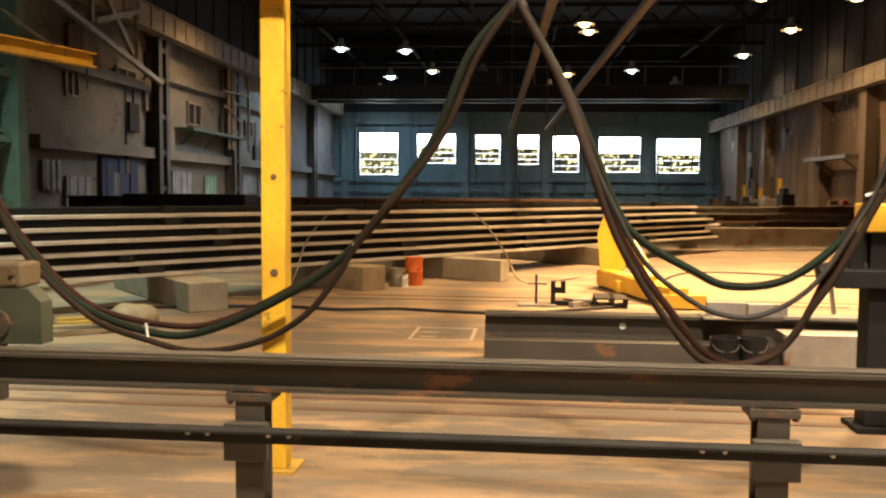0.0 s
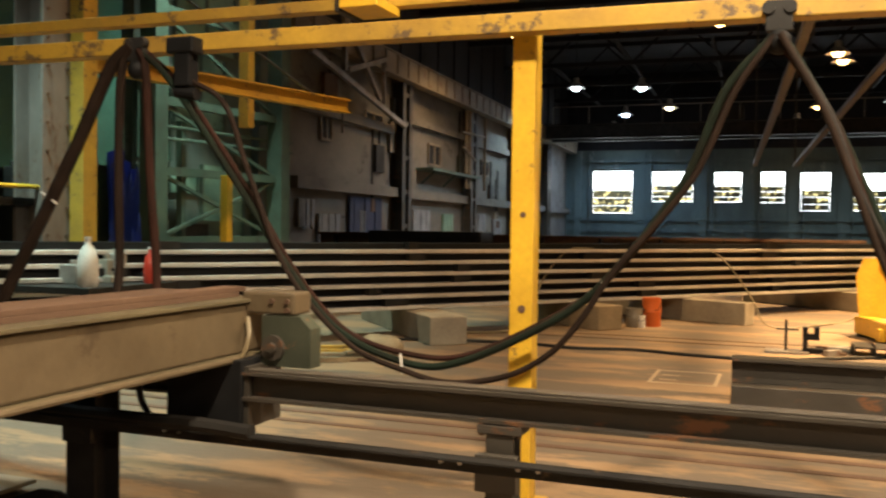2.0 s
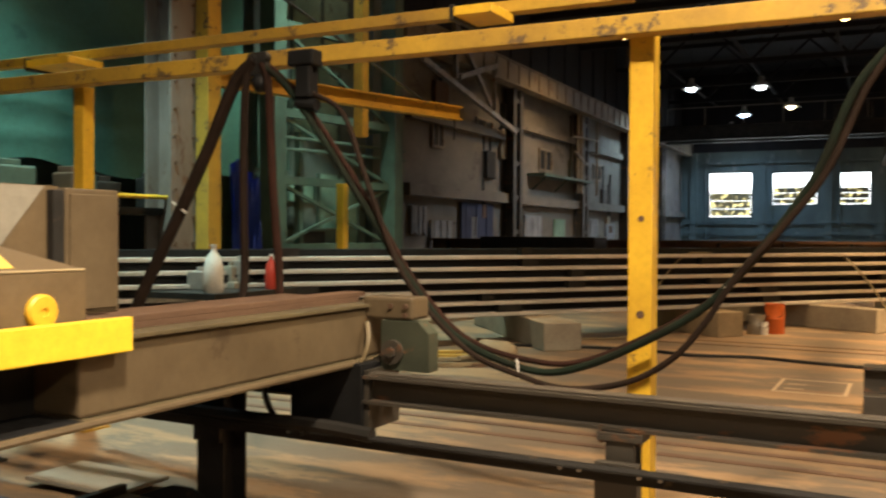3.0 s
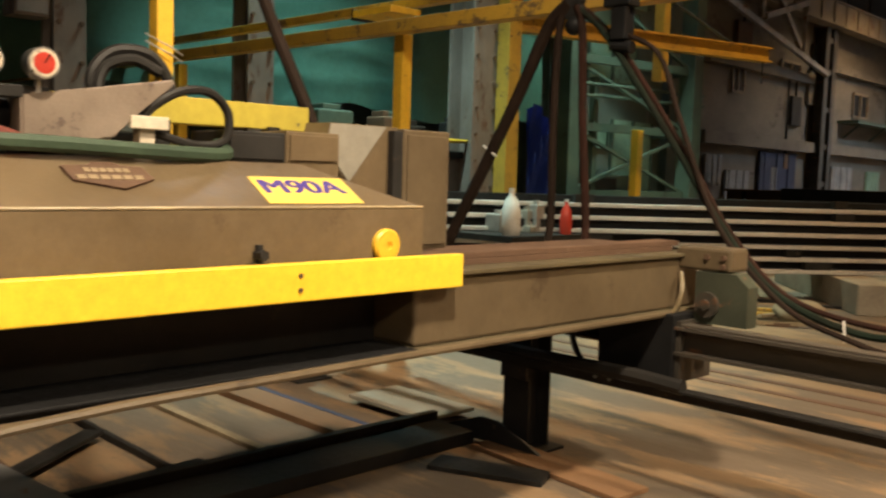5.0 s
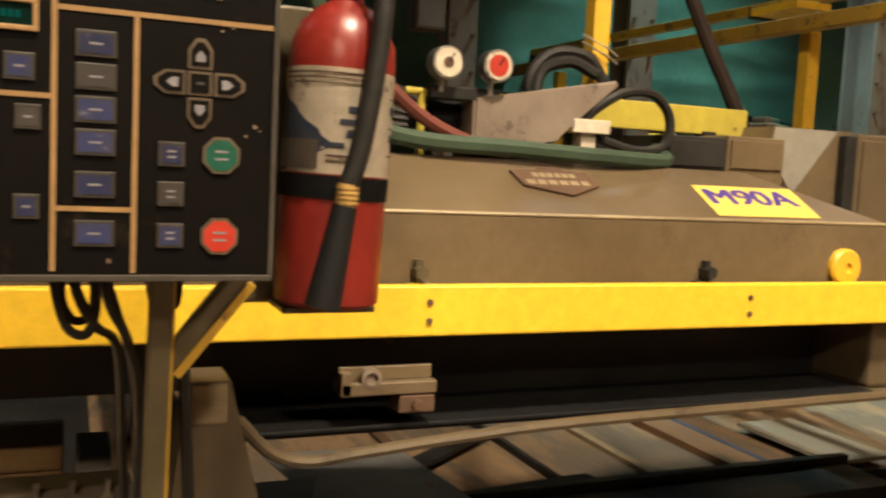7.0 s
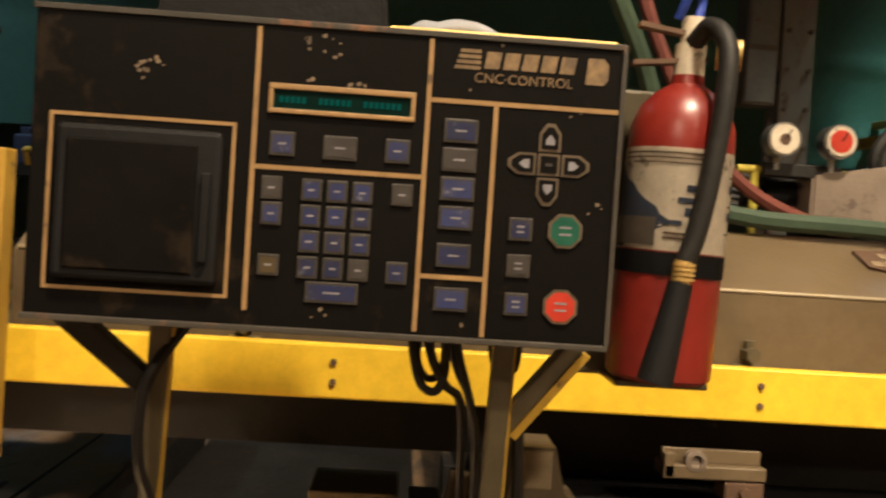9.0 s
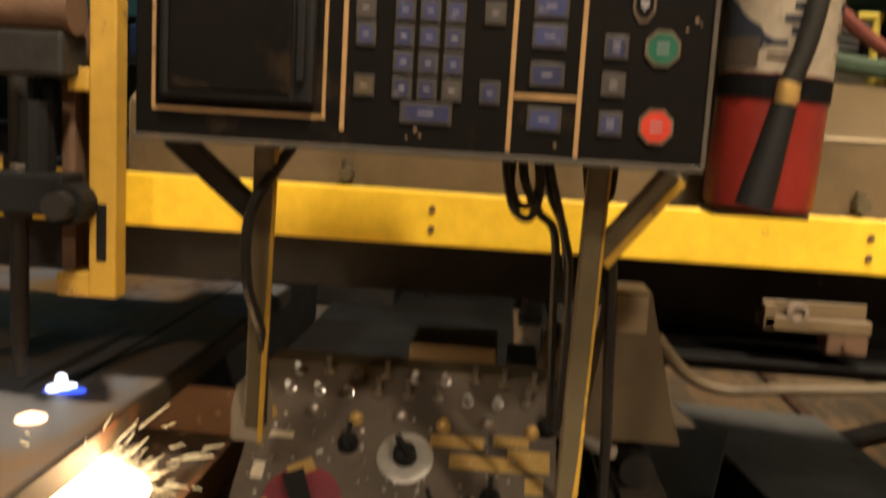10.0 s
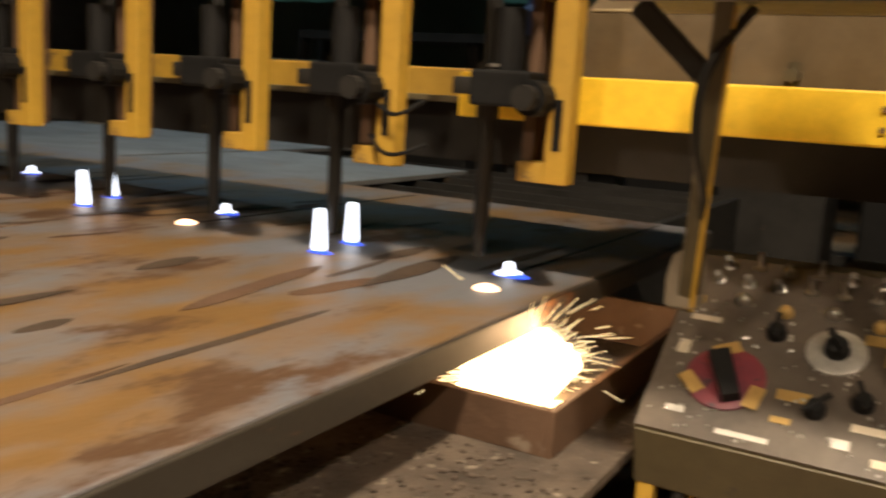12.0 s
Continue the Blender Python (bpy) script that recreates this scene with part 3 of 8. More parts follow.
# shelf and pipes by the bright pilaster
bm = B()
box(bm, XL, XL + 0.7, 31.7, 37.8, 3.38, 3.48)
for y in (32.2, 34.7, 37.2):
    bar(bm, (XL + 0.05, y, 2.9), (XL + 0.6, y, 3.38), 0.06, 0.06)
tagged(part("wall_shelf", hall(bm), M_GREEN), "green steel shelf bracketed to the cream wall", "shelf", kind="structure")
bm = B()
for y in (36.2, 36.7, 38.9):
    rod(bm, (XL + 0.55, y, 2.9), (XL + 0.55, y, 6.2), 0.06)
rod(bm, (XL + 0.6, 35.4, 5.2), (XL + 0.6, 38.9, 5.3), 0.05)
rod(bm, (XL + 0.6, 35.6, 4.6), (XL + 0.6, 37.5, 4.1), 0.05)
tagged(part("wall_pipes", hall(bm), M_GIRDER), "tan vertical pipes clamped beside a column", "pipes", kind="structure")

# east wall: rusty door leaf, yellow guard posts, bracket lamp, clutter
bm = B()
box(bm, XR - 0.12, XR - 0.01, 40.6, 45.5, 0, 4.2, 0.01)
for y in (41.8, 43.1, 44.3):
    box(bm, XR - 0.15, XR - 0.12, y - 0.04, y + 0.04, 0.1, 4.1)
tagged(part("sliding_door", hall(bm), M_BROWNWALL), "rust-streaked pale sliding door", "door", kind="structure")
for y, h in ((42.8, 1.95), (49.2, 1.7), (46.0, 1.5)):
    bm = B()
    rod(bm, (XR - 1.0, y, 0), (XR - 1.0, y, h), 0.11, 14)
    tagged(part("guard_post", hall(bm), M_YELLOW, smooth=True), "yellow steel guard post beside the wall", "guard post", "guard posts")
bm = B()
box(bm, XR - 1.0, XR - 0.4, 34.7, 39.5, 2.6, 2.75)
for y in (35.5, 38.7):
    bar(bm, (XR - 0.05, y, 2.0), (XR - 0.8, y, 2.6), 0.08, 0.08)
tagged(part("wall_bracket", hall(bm), M_STEEL), "pale steel bracket shelf on the rusty wall", "shelf", kind="structure")
rnd = random.Random(7)
for k in range(16):
    x, y = XR - rnd.uniform(1.2, 4.6), rnd.uniform(30, 46)
    w, d, h = rnd.uniform(0.3, 0.9), rnd.uniform(0.3, 0.9), rnd.uniform(0.4, 1.3)
    bm = B()
    box(bm, x, x + w, y, y + d, 0.08, h, 0.03)
    box(bm, x + 0.05, x + w * 0.5, y + 0.05, y + d - 0.05, h, h + rnd.uniform(0.05, 0.3), 0.02)
    for sx in (x + 0.06, x + w - 0.06):
        box(bm, sx - 0.04, sx + 0.04, y, y + d, 0, 0.08)
    tagged(part("scrap_bin", hall(bm), rnd.choice([M_RUSTY, M_DARK, M_RED, M_DARK, M_STEEL])), "battered steel scrap bin by the rusty wall", "scrap bin", "scrap bins")

# overhead crane bridge across the far bay
crane = thing("bridge_crane", HALL @ Vector((0, 51, 5.9)), "dark grimy overhead travelling crane across the hall", "crane")
for y in (50.4, 52.2):
    bm = B()
    ibeam(bm, (XL + 0.6, y, 6.75), (XR - 0.6, y, 6.75), 0.5, 0.8, 0.06, 0.04)
    part("bridge_girder", hall(bm), M_DARK, crane)
bm = B()
box(bm, -2.6, -0.8, 50.2, 52.4, 7.2, 7.9, 0.05)
part("hoist", hall(bm), M_DARK, crane)
bm = B()
for x in range(-11, 13, 2):
    rod(bm, (x, 50.2, 7.15), (x, 50.2, 8.1), 0.03, 6)
rod(bm, (-11, 50.2, 8.1), (12, 50.2, 8.1), 0.03, 6)
part("railing", hall(bm), M_STEEL, crane)

# two slanting conveyor booms high in the bay
for a, b, w0 in (((0.35, 9.0, 3.9), (-0.873, 30, 3.345), 0.13), ((2.05, 9.0, 4.4), (0.293, 30, 3.308), 0.13)):
    bm = B()
    bar(bm, a, b, w0, 0.1, bevel=0.01)
    bar(bm, Vector(b), Vector(b) + Vector((0, 0.1, ZC - b[2])), 0.05, 0.05)
    bar(bm, Vector(a), Vector(a) + Vector((0, 0, ZC - a[2])), 0.05, 0.05)
    tagged(part("hanging_boom", bm, M_RAIL), "long grey steel boom slung under the roof", "boom", "slung booms")


# ---- lamps under the roof ----
def high_bay(x, y, z, glow_mat, colour, watts, cone=150, wide=0.44, label="high-bay lamp with a wide metal shade under the roof"):
    ob = thing("high_bay_lamp", (x, y, z), label, "lamp", "high-bay lamps")
    bm = B()
    lathe(bm, [(0.09, 0.52), (0.13, 0.5), (0.14, 0.3), (wide, 0.02), (wide + 0.02, 0.0), (wide - 0.01, 0.0), (0.12, 0.28), (0.1, 0.29)], at(FACE_Z, x, y, z), 18)
    part("shade", bm, M_ALU, ob)
    bm = B()
    lathe(bm, [(0.03, 0.26), (0.17, 0.2), (0.23, 0.05), (0.16, -0.08), (0.02, -0.13)], at(FACE_Z, x, y, z), 14)
    part("bulb", bm, glow_mat, ob, "glowing bulb")
    bm = B()
    rod(bm, (x, y, z + 0.52), (x, y, ZC), 0.02, 6)
    part("rod", bm, M_DARK, ob)
    if watts:
        li = bpy.data.lights.new("lamp_light", "SPOT")
        li.energy, li.color, li.shadow_soft_size = watts, colour, 0.22
        li.spot_size, li.spot_blend = radians(cone), 0.6 if cone < 170 else 0.1
        o = new("lamp_light", li)
        o.location = (x, y, z - 0.2)
    return ob


COOL, BLUE, WARM, SOFT = (0.62, 0.85, 1.0), (0.4, 0.65, 1.0), (1.0, 0.64, 0.3), (1.0, 0.74, 0.4)
for x, y, z, g, c, w in ((-9.66, 44.07, 8.2, M_LAMP_COOL, COOL, 2000), (-6.59, 44.94, 8.2, M_LAMP_COOL, COOL, 0), (-8.97, 55.02, 8.2, M_LAMP_BLUE, BLUE, 1500), (-6.11, 52.55, 8.2, M_LAMP_SOFT, SOFT, 0), (-3.21, 53.18, 8.2, M_LAMP_COOL, COOL, 0), (-2.97, 53.11, 7.6, M_LAMP_SOFT, SOFT, 0), (-10.07, 57.31, 7.6, M_LAMP_COOL, COOL, 0), (1.88, 38.33, 8.2, M_LAMP_WARM, WARM, 0), (2.15, 40.06, 8.2, M_LAMP_WARM, WARM, 1600), (1.74, 54.16, 8.2, M_LAMP_WARM, WARM, 0), (0.71, 55.82, 7.6, M_LAMP_WARM, WARM, 0), (5.32, 52.82, 8.2, M_LAMP_COOL, COOL, 1300), (8.08, 54.92, 7.6, M_LAMP_COOL, COOL, 0), (10.27, 47.3, 8.2, M_LAMP_SOFT, SOFT, 500), (10.67, 40.16, 8.2, M_LAMP_WARM, WARM, 500), (7.86, 33.59, 8.2, M_LAMP_WARM, WARM, 2600), (11.2, 33.82, 8.2, M_LAMP_WARM, WARM, 0), (-5.84, 31.14, 8.2, M_LAMP_COOL, COOL, 1900), (-2.12, 31.58, 8.2, M_LAMP_WARM, WARM, 500), (-9.22, 31.17, 8.2, M_LAMP_WARM, WARM, 1300)):
    high_bay(x, y, z, g, c, w)
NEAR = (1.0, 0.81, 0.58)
# unseen lamps; the low one at 3.6, -2.0 is added fill for the switch box
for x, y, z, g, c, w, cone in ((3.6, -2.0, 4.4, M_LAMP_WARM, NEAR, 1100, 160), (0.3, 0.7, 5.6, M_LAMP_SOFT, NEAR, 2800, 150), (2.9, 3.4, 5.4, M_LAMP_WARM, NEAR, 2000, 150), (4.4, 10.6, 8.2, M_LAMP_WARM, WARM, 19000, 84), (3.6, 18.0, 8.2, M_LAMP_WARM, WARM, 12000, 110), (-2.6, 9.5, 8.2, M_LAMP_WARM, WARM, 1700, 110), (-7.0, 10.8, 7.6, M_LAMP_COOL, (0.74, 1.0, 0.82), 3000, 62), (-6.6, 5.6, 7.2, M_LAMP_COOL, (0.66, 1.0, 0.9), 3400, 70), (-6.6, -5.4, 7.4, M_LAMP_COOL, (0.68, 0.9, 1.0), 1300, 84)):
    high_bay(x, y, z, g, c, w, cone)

# conduits, switch boxes and stains of old fixings on the side walls
rnd = random.Random(77)
for k in range(30):
    west = k < 13
    y = rnd.uniform(22.5, 46) if west else rnd.uniform(30, 56)
    z = rnd.uniform(0.8, 5.6)
    w, h = rnd.uniform(0.25, 0.9), rnd.uniform(0.3, 1.1)
    x0 = XL + 0.01 if west else XR - 0.14
    ob = thing("wall_box", HALL @ Vector((x0, y, z)), "grimy electrical box fixed to the side wall", "electrical box", "wall boxes")
    bm = B()
    box(bm, x0, x0 + 0.13, y, y + w, z, z + h, 0.015)
    part("box_body", hall(bm), rnd.choice([M_DARK, M_GREYGREEN, M_GIRDER, M_DARK, M_RUSTY]), ob)
    bm = B()
    rod(bm, (x0 + 0.07, y + w / 2, z + h), (x0 + 0.07, y + w / 2, min(6.2, z + h + rnd.uniform(0.5, 2.5))), 0.035, 6)
    part("conduit", hall(bm), M_DARK, ob)


# ---- machine rails ----
def machine_rail(y, x0, x1, z, label):
    ob = thing("machine_rail", ((x0 + x1) / 2, y, z - 0.12), label, "rail", kind="structure")
    bm = B()
    ibeam(bm, (x0, y, z - 0.065), (x1, y, z - 0.065), 0.11, 0.11, 0.012, 0.01)
    part("beam", bm, M_RAIL, ob)
    bm = B()
    box(bm, x0, x1, y - 0.032, y + 0.032, z - 0.01, z, 0.003)
    part("running_head", bm, M_RAILTOP, ob, "worn shiny running head")
    return ob


machine_rail(3.2, -9.0, 7.0, 0.68, "long grey steel machine rail on short posts")
machine_rail(0.25, -9.0, -1.05, 0.52, "near grey steel machine rail beside the console")


def rail_post(x, y, top, dark=False):
    m = M_DARK if dark else M_RAIL
    ob = thing("rail_post", (x, y, 0), "short dark steel rail post bolted to the floor" if dark else "short brown steel rail post with clamp plate", "rail post", "rail posts")
    w = 0.075 if dark else 0.05
    bm = B()
    ibeam(bm, (x, y, 0.012), (x, y, top - 0.03), 2 * w, 2 * w, 0.012, 0.012, up=(0, 1, 0))
    part("column", bm, m, ob)
    bm = B()
    box(bm, x - 0.08, x + 0.08, y - 0.06, y + 0.06, top - 0.03, top - 0.012, 0.002)
    box(bm, x - 0.08, x + 0.08, y - 0.06, y + 0.06, top - 0.012, top, 0.002)
    part("cap_plate", bm, m, ob)
    for sx in (-1, 1):
        bm = B()
        rod(bm, (x + sx * 0.068, y - 0.045, top - 0.04), (x + sx * 0.068, y - 0.045, top + 0.018), 0.011, 6)
        part("bolt", bm, M_RUSTY, ob)
    bm = B()
    box(bm, x - 0.075, x + 0.075, y - 0.1, y - 0.06, 0.33, 0.46, 0.003)
    part("clamp", bm, m, ob)
    bm = B()
    box(bm, x - 0.13, x + 0.13, y - 0.12, y + 0.12, 0, 0.012)
    part("base_plate", bm, m, ob)
    return ob


for x in (-1.005, 0.735, 2.48, 4.2):
    rail_post(x, 3.2, 0.555)
rail_post(-2.82, 3.2, 0.555, True)
for x in (-4.55, -6.3, -8.0):
    rail_post(x, 3.2, 0.555, True)
for x in (-1.3, -3.4, -5.6, -7.8):
    rail_post(x, 0.25, 0.395, True)

# angle-iron cable trough under the rail
trough = thing("cable_angle", (-1, 3.1, 0.39), "dark angle iron running below the rail, studded with bolts", "angle iron", kind="structure")
bm = B()
box(bm, -9, 7, 3.095, 3.103, 0.395, 0.45)
box(bm, -9, 7, 3.04, 3.095, 0.441, 0.449)
part("angle", bm, M_DARK, trough)
for x in (-1.2, -1.13, -0.92, -0.85, 0.5, 0.57, 0.9, -2.3, -2.37):
    bm = B()
    rod(bm, (x, 3.085, 0.425), (x, 3.097, 0.425), 0.008, 6)
    part("bolt", bm, M_CHROME, trough)
# dark drag chain lying on the trough behind the carriage
bm = B()
tube(bm, [(-3.3, 3.07, 0.47), (-2.6, 3.07, 0.465), (-2.2, 3.06, 0.47), (-1.95, 3.06, 0.46)], 0.03, 8)
tagged(part("drag_cable", bm, M_RUBBER), "black cable bundle lying along the angle iron", "cable")

# ---- gantry of the cutting machine ----
gantry = thing("cutting_gantry", (-2.4, 0.5, 0.66), "olive steel cutting-machine gantry riding on two rails", "gantry")
bm = B()
box(bm, -2.72, -2.12, 1.84, 3.42, 0.725, 0.93, 0.012)
part("beam_cover", bm, M_BEAM, gantry)
bm = B()
box(bm, -2.735, -2.1, -5.2, 3.44, 0.93, 0.945, 0.003)
box(bm, -2.735, -2.1, 1.84, 3.44, 0.715, 0.725, 0.003)
part("flange", bm, M_OLIVE_DARK, gantry)
# this stretch of flange is black: the shade below the guard bar painted in
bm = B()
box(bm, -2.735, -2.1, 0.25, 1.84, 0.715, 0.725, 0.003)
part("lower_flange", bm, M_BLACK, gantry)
bm = B()
box(bm, -2.6, -2.2, 1.95, 3.35, 0.945, 0.965, 0.002)
box(bm, -2.3, -2.2, 1.95, 3.4, 0.965, 0.985, 0.002)
part("top_rail", bm, M_RUSTY, gantry, "rusty rack rail on the beam")
# dark colour holds the shade that the bar throws into the recess
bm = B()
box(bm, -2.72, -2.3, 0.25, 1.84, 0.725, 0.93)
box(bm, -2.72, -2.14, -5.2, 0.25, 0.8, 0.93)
part("web", bm, M_DARK, gantry, "recess of the beam, its shade put into the dark steel")
# sloping hood
bm = B()
out = [(-2.11, 0.945), (-2.11, 1.135), (-2.3, 1.246), (-2.7, 1.246), (-2.7, 0.945)]
lo = [bm.verts.new((x, -0.72, z)) for x, z in out]
hi = [bm.verts.new((x, 1.86 if z < 1.2 else 1.56, z)) for x, z in out]
bm.faces.new(lo)
for i in range(5):
    j = (i + 1) % 5
    bm.faces.new((lo[i], hi[i], hi[j], lo[j]))
bm.faces.new((hi[0], hi[4], hi[3], hi[2], hi[1]))
bmesh.ops.bevel(bm, geom=bm.edges[:], offset=0.006, segments=2, affect="EDGES")
part("hood", bm, M_OLIVE, gantry, smooth=True)
# thin pale rod on the fold stands in for the highlight there
bm = B()
rod(bm, (-2.112, -0.71, 1.1345), (-2.112, 1.85, 1.1345), 0.0042, 8)
part("worn_edge", bm, M_FOLD, gantry, "bright highlight painted along the hood's fold", True)
for y in (0.622, 1.3, -0.3):
    bm = B()
    box(bm, -2.112, -2.09, y - 0.03, y + 0.03, 0.985, 1.0, 0.003)
    rod(bm, (-2.11, y, 1.02), (-2.075, y, 1.02), 0.014, 6)
    rod(bm, (-2.1, y, 1.0), (-2.1, y, 1.045), 0.01, 8)
    part("latch", bm, M_DARK if y > 1 else M_OLIVE_DARK, gantry)
bm = B()
lathe(bm, [(0.046, 0.0), (0.046, 0.014), (0.04, 0.02), (0.012, 0.022), (0.01, 0.016)], at(FACE_X, -2.112, 1.71, 1.03), 24)
part("end_cap", bm, M_YELLOW, gantry, "round yellow end cap", True)
# one flat dark patch for both the stain and the cap's shadow
bm = B()
prism(bm, [(1.71 + (0.07 + 0.02 * math.sin(3.3 * k)) * math.cos(k * math.pi / 9) - 0.012, 1.045 + (0.06 + 0.018 * math.sin(2.2 * k + 1)) * math.sin(k * math.pi / 9)) for k in range(18)], at(FACE_X, -2.1112, 0, 0), 0.0008)
part("grease_stain", bm, M_OLIVE_DARK, gantry, "dark stain and painted shadow round the cap")
# bright guard bar
bm = B()
box(bm, -2.09, -2.06, -0.98, 1.975, 0.902, 0.999, 0.004)
part("guard_bar", bm, M_BRIGHT, gantry, "bright yellow guard bar")
bm = B()
box(bm, -2.19, -2.16, -3.6, -0.9, 0.938, 1.008, 0.004)
part("rear_guard_bar", bm, M_YELLOW_OLD, gantry, "grimy yellow guard bar behind the torches")
for y in (-0.898, -0.136, 0.633, 1.395):
    for z in (0.968, 0.932):
        bm = B()
        rod(bm, (-2.064, y, z), (-2.056, y, z), 0.0062, 8)
        part("bolt", bm, M_RUSTY, gantry)
# sticker on the hood slope, maker's badge
u, v = Vector((0, 1, 0)), (Vector((-2.3, 0, 1.246)) - Vector((-2.11, 0, 1.135))).normalized()
nrm = u.cross(v)


def on_slope(y, s, lift):
    """A frame on the hood's slope: x along the beam, y up the slope, z off it."""
    m = Matrix((u, v, nrm)).transposed().to_4x4()
    m.translation = Vector((-2.11, y, 1.135)) + v * s + nrm * lift
    return m


bm = B()
prism(bm, [(-0.15, -0.062), (0.15, -0.062), (0.15, 0.065), (-0.15, 0.065)], on_slope(1.495, 0.078, 0.001), 0.001)
stick = part("sticker", bm, M_STICKER, gantry, "yellow sticker with violet letters")
for k, dx in enumerate((-0.0036, -0.0012, 0.0012, 0.0036)):
    lettering("M90A", 0.088, on_slope(1.488 + dx, 0.092, 0.0022 + 0.0001 * k) @ Matrix.Diagonal((1.2, 1, 1, 1)), M_PURPLE, gantry)
bm = B()
prism(bm, [(-0.095, 0.04), (-0.03, 0.045), (-0.02, 0.058), (0.03, 0.058), (0.045, 0.045), (0.095, 0.04), (0.105, -0.012), (0.02, -0.055), (-0.085, -0.02)], on_slope(0.975, 0.125, 0.001), 0.006)
badge = part("badge", bm, M_RUSTY, gantry, "brown cast maker's badge")
for s, w in ((0.145, 0.055), (0.115, 0.08)):
    for k in range(6):
        bm = B()
        a = -w + 2 * w * k / 6
        prism(bm, [(a, -0.009), (a + w * 0.26, -0.009), (a + w * 0.26, 0.009), (a, 0.009)], on_slope(0.98, s, 0.007), 0.002)
        part("raised_bar", bm, M_TIMBER, badge)
# hose clipped under the beam
bm = B()
pts = [(-2.1, 3.3, 0.71), (-2.1, 2.6, 0.712), (-2.1, 1.9, 0.712), (-2.09, 1.39, 0.71), (-2.085, 0.97, 0.706), (-2.08, 0.72, 0.695), (-2.08, 0.52, 0.68), (-2.08, 0.41, 0.672), (-2.07, 0.34, 0.7), (-2.05, 0.28, 0.765)]
tube(bm, pts, 0.012, 8)
part("air_hose", bm, M_BEAM, gantry, "dusty hose clipped below the beam", True)
# bracket with roller under the bar
bm = B()
box(bm, -2.13, -2.07, 0.47, 0.66, 0.79, 0.815, 0.003)
box(bm, -2.1, -2.07, 0.47, 0.49, 0.79, 0.835, 0.002)
box(bm, -2.1, -2.09, 0.47, 0.655, 0.815, 0.842, 0.002)
part("roller_bracket", bm, M_OLIVE, gantry, "dusty tan bracket")
bm = B()
lathe(bm, [(0.02, 0), (0.02, 0.016), (0.012, 0.018), (0.011, 0.012)], at(FACE_X, -2.085, 0.528, 0.823), 18)
part("roller", bm, M_DUSTY, gantry, smooth=True)
bm = B()
box(bm, -2.13, -2.072, 0.585, 0.658, 0.752, 0.788, 0.004)
rod(bm, (-2.072, 0.62, 0.77), (-2.06, 0.62, 0.77), 0.01, 8)
part("clamp_block", bm, M_RUSTY, gantry)
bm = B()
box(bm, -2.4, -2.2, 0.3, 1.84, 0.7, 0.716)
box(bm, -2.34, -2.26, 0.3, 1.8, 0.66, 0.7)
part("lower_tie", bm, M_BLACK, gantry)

# far end truck
bm = B()
prism(bm, [(-2.04, 0.68), (-1.82, 0.68), (-1.82, 0.835), (-1.87, 0.882), (-2.04, 0.882)], at(FACE_Y, 0, 3.35, 0), 0.08)
part("end_truck", bm, M_GREYGREEN, gantry, "grey-green end truck plate")
bm = B()
rod(bm, (-1.985, 3.255, 0.755), (-1.985, 3.275, 0.755), 0.05, 18)
rod(bm, (-1.985, 3.24, 0.755), (-1.985, 3.255, 0.755), 0.022, 6)
part("axle_hub", bm, M_RAIL, gantry, smooth=True)
bm = B()
rod(bm, (-1.94, 3.36, 0.755), (-1.94, 3.44, 0.755), 0.075, 20)
part("wheel", bm, M_DARK, gantry, smooth=True)
bm = B()
box(bm, -2.14, -1.9, 3.28, 3.42, 0.884, 0.975, 0.012)
part("end_block", bm, M_BEAM, gantry)
for x, z in ((-1.93, 0.94), (-1.93, 0.905), (-2.0, 0.94)):
    bm = B()
    rod(bm, (x, 3.268, z), (x, 3.282, z), 0.011, 6)
    part("bolt", bm, M_RUSTY, gantry)
bm = B()
box(bm, -2.4, -2.05, 3.14, 3.4, 0.44, 0.715, 0.006)
part("drive_box", bm, M_BLACK, gantry, "black drive motor box")
bm = B()
box(bm, -2.05, -2.03, 3.16, 3.4, 0.45, 0.69)
part("drive_plate", bm, M_RAIL, gantry)
bm = B()
tube(bm, [(-2.1, 3.26, 0.87), (-2.07, 3.22, 0.8), (-2.09, 3.2, 0.72), (-2.16, 3.18, 0.69)], 0.009, 6)
part("wire", bm, M_HOSE_PALE, gantry)
bm = B()
tube(bm, [(-2.46, 3.12, 0.68), (-2.5, 3.1, 0.58), (-2.44, 3.08, 0.49), (-2.36, 3.07, 0.47)], 0.014, 6)
part("cable", bm, M_RUBBER, gantry)
# near truck on the near rail
bm = B()
prism(bm, [(0.14, 0.6), (0.32, 0.6), (0.3, 0.66), (0.25, 0.86), (0.185, 0.86), (0.16, 0.66)], at(FACE_X, -2.06, 0, 0), 0.1)
part("near_truck", bm, M_BEAM, gantry)
bm = B()
box(bm, -1.975, -1.955, 0.19, 0.245, 0.79, 0.855, 0.003)
part("name_plate", bm, M_TIMBER, gantry, "dirty tan plate")
bm = B()
rod(bm, (-2.07, 0.25, 0.55), (-1.95, 0.25, 0.55), 0.03, 14)
part("wheel", bm, M_DARK, gantry)

# ---- on the hood: boxes, hopper, gauges, hoses ----
cab = thing("relay_cabinet", (-2.5, 1.95, 0.985), "olive-brown steel relay cabinet with a slanted side on the gantry", "cabinet")
bm = B()
box(bm, -2.62, -2.35, 1.985, 2.19, 0.985, 1.367, 0.006)
part("cabinet_body", bm, M_BEAM, cab)
bm = B()
box(bm, -2.352, -2.343, 2.0, 2.175, 1.0, 1.35, 0.003)
part("cabinet_door", bm, M_BEAM, cab)
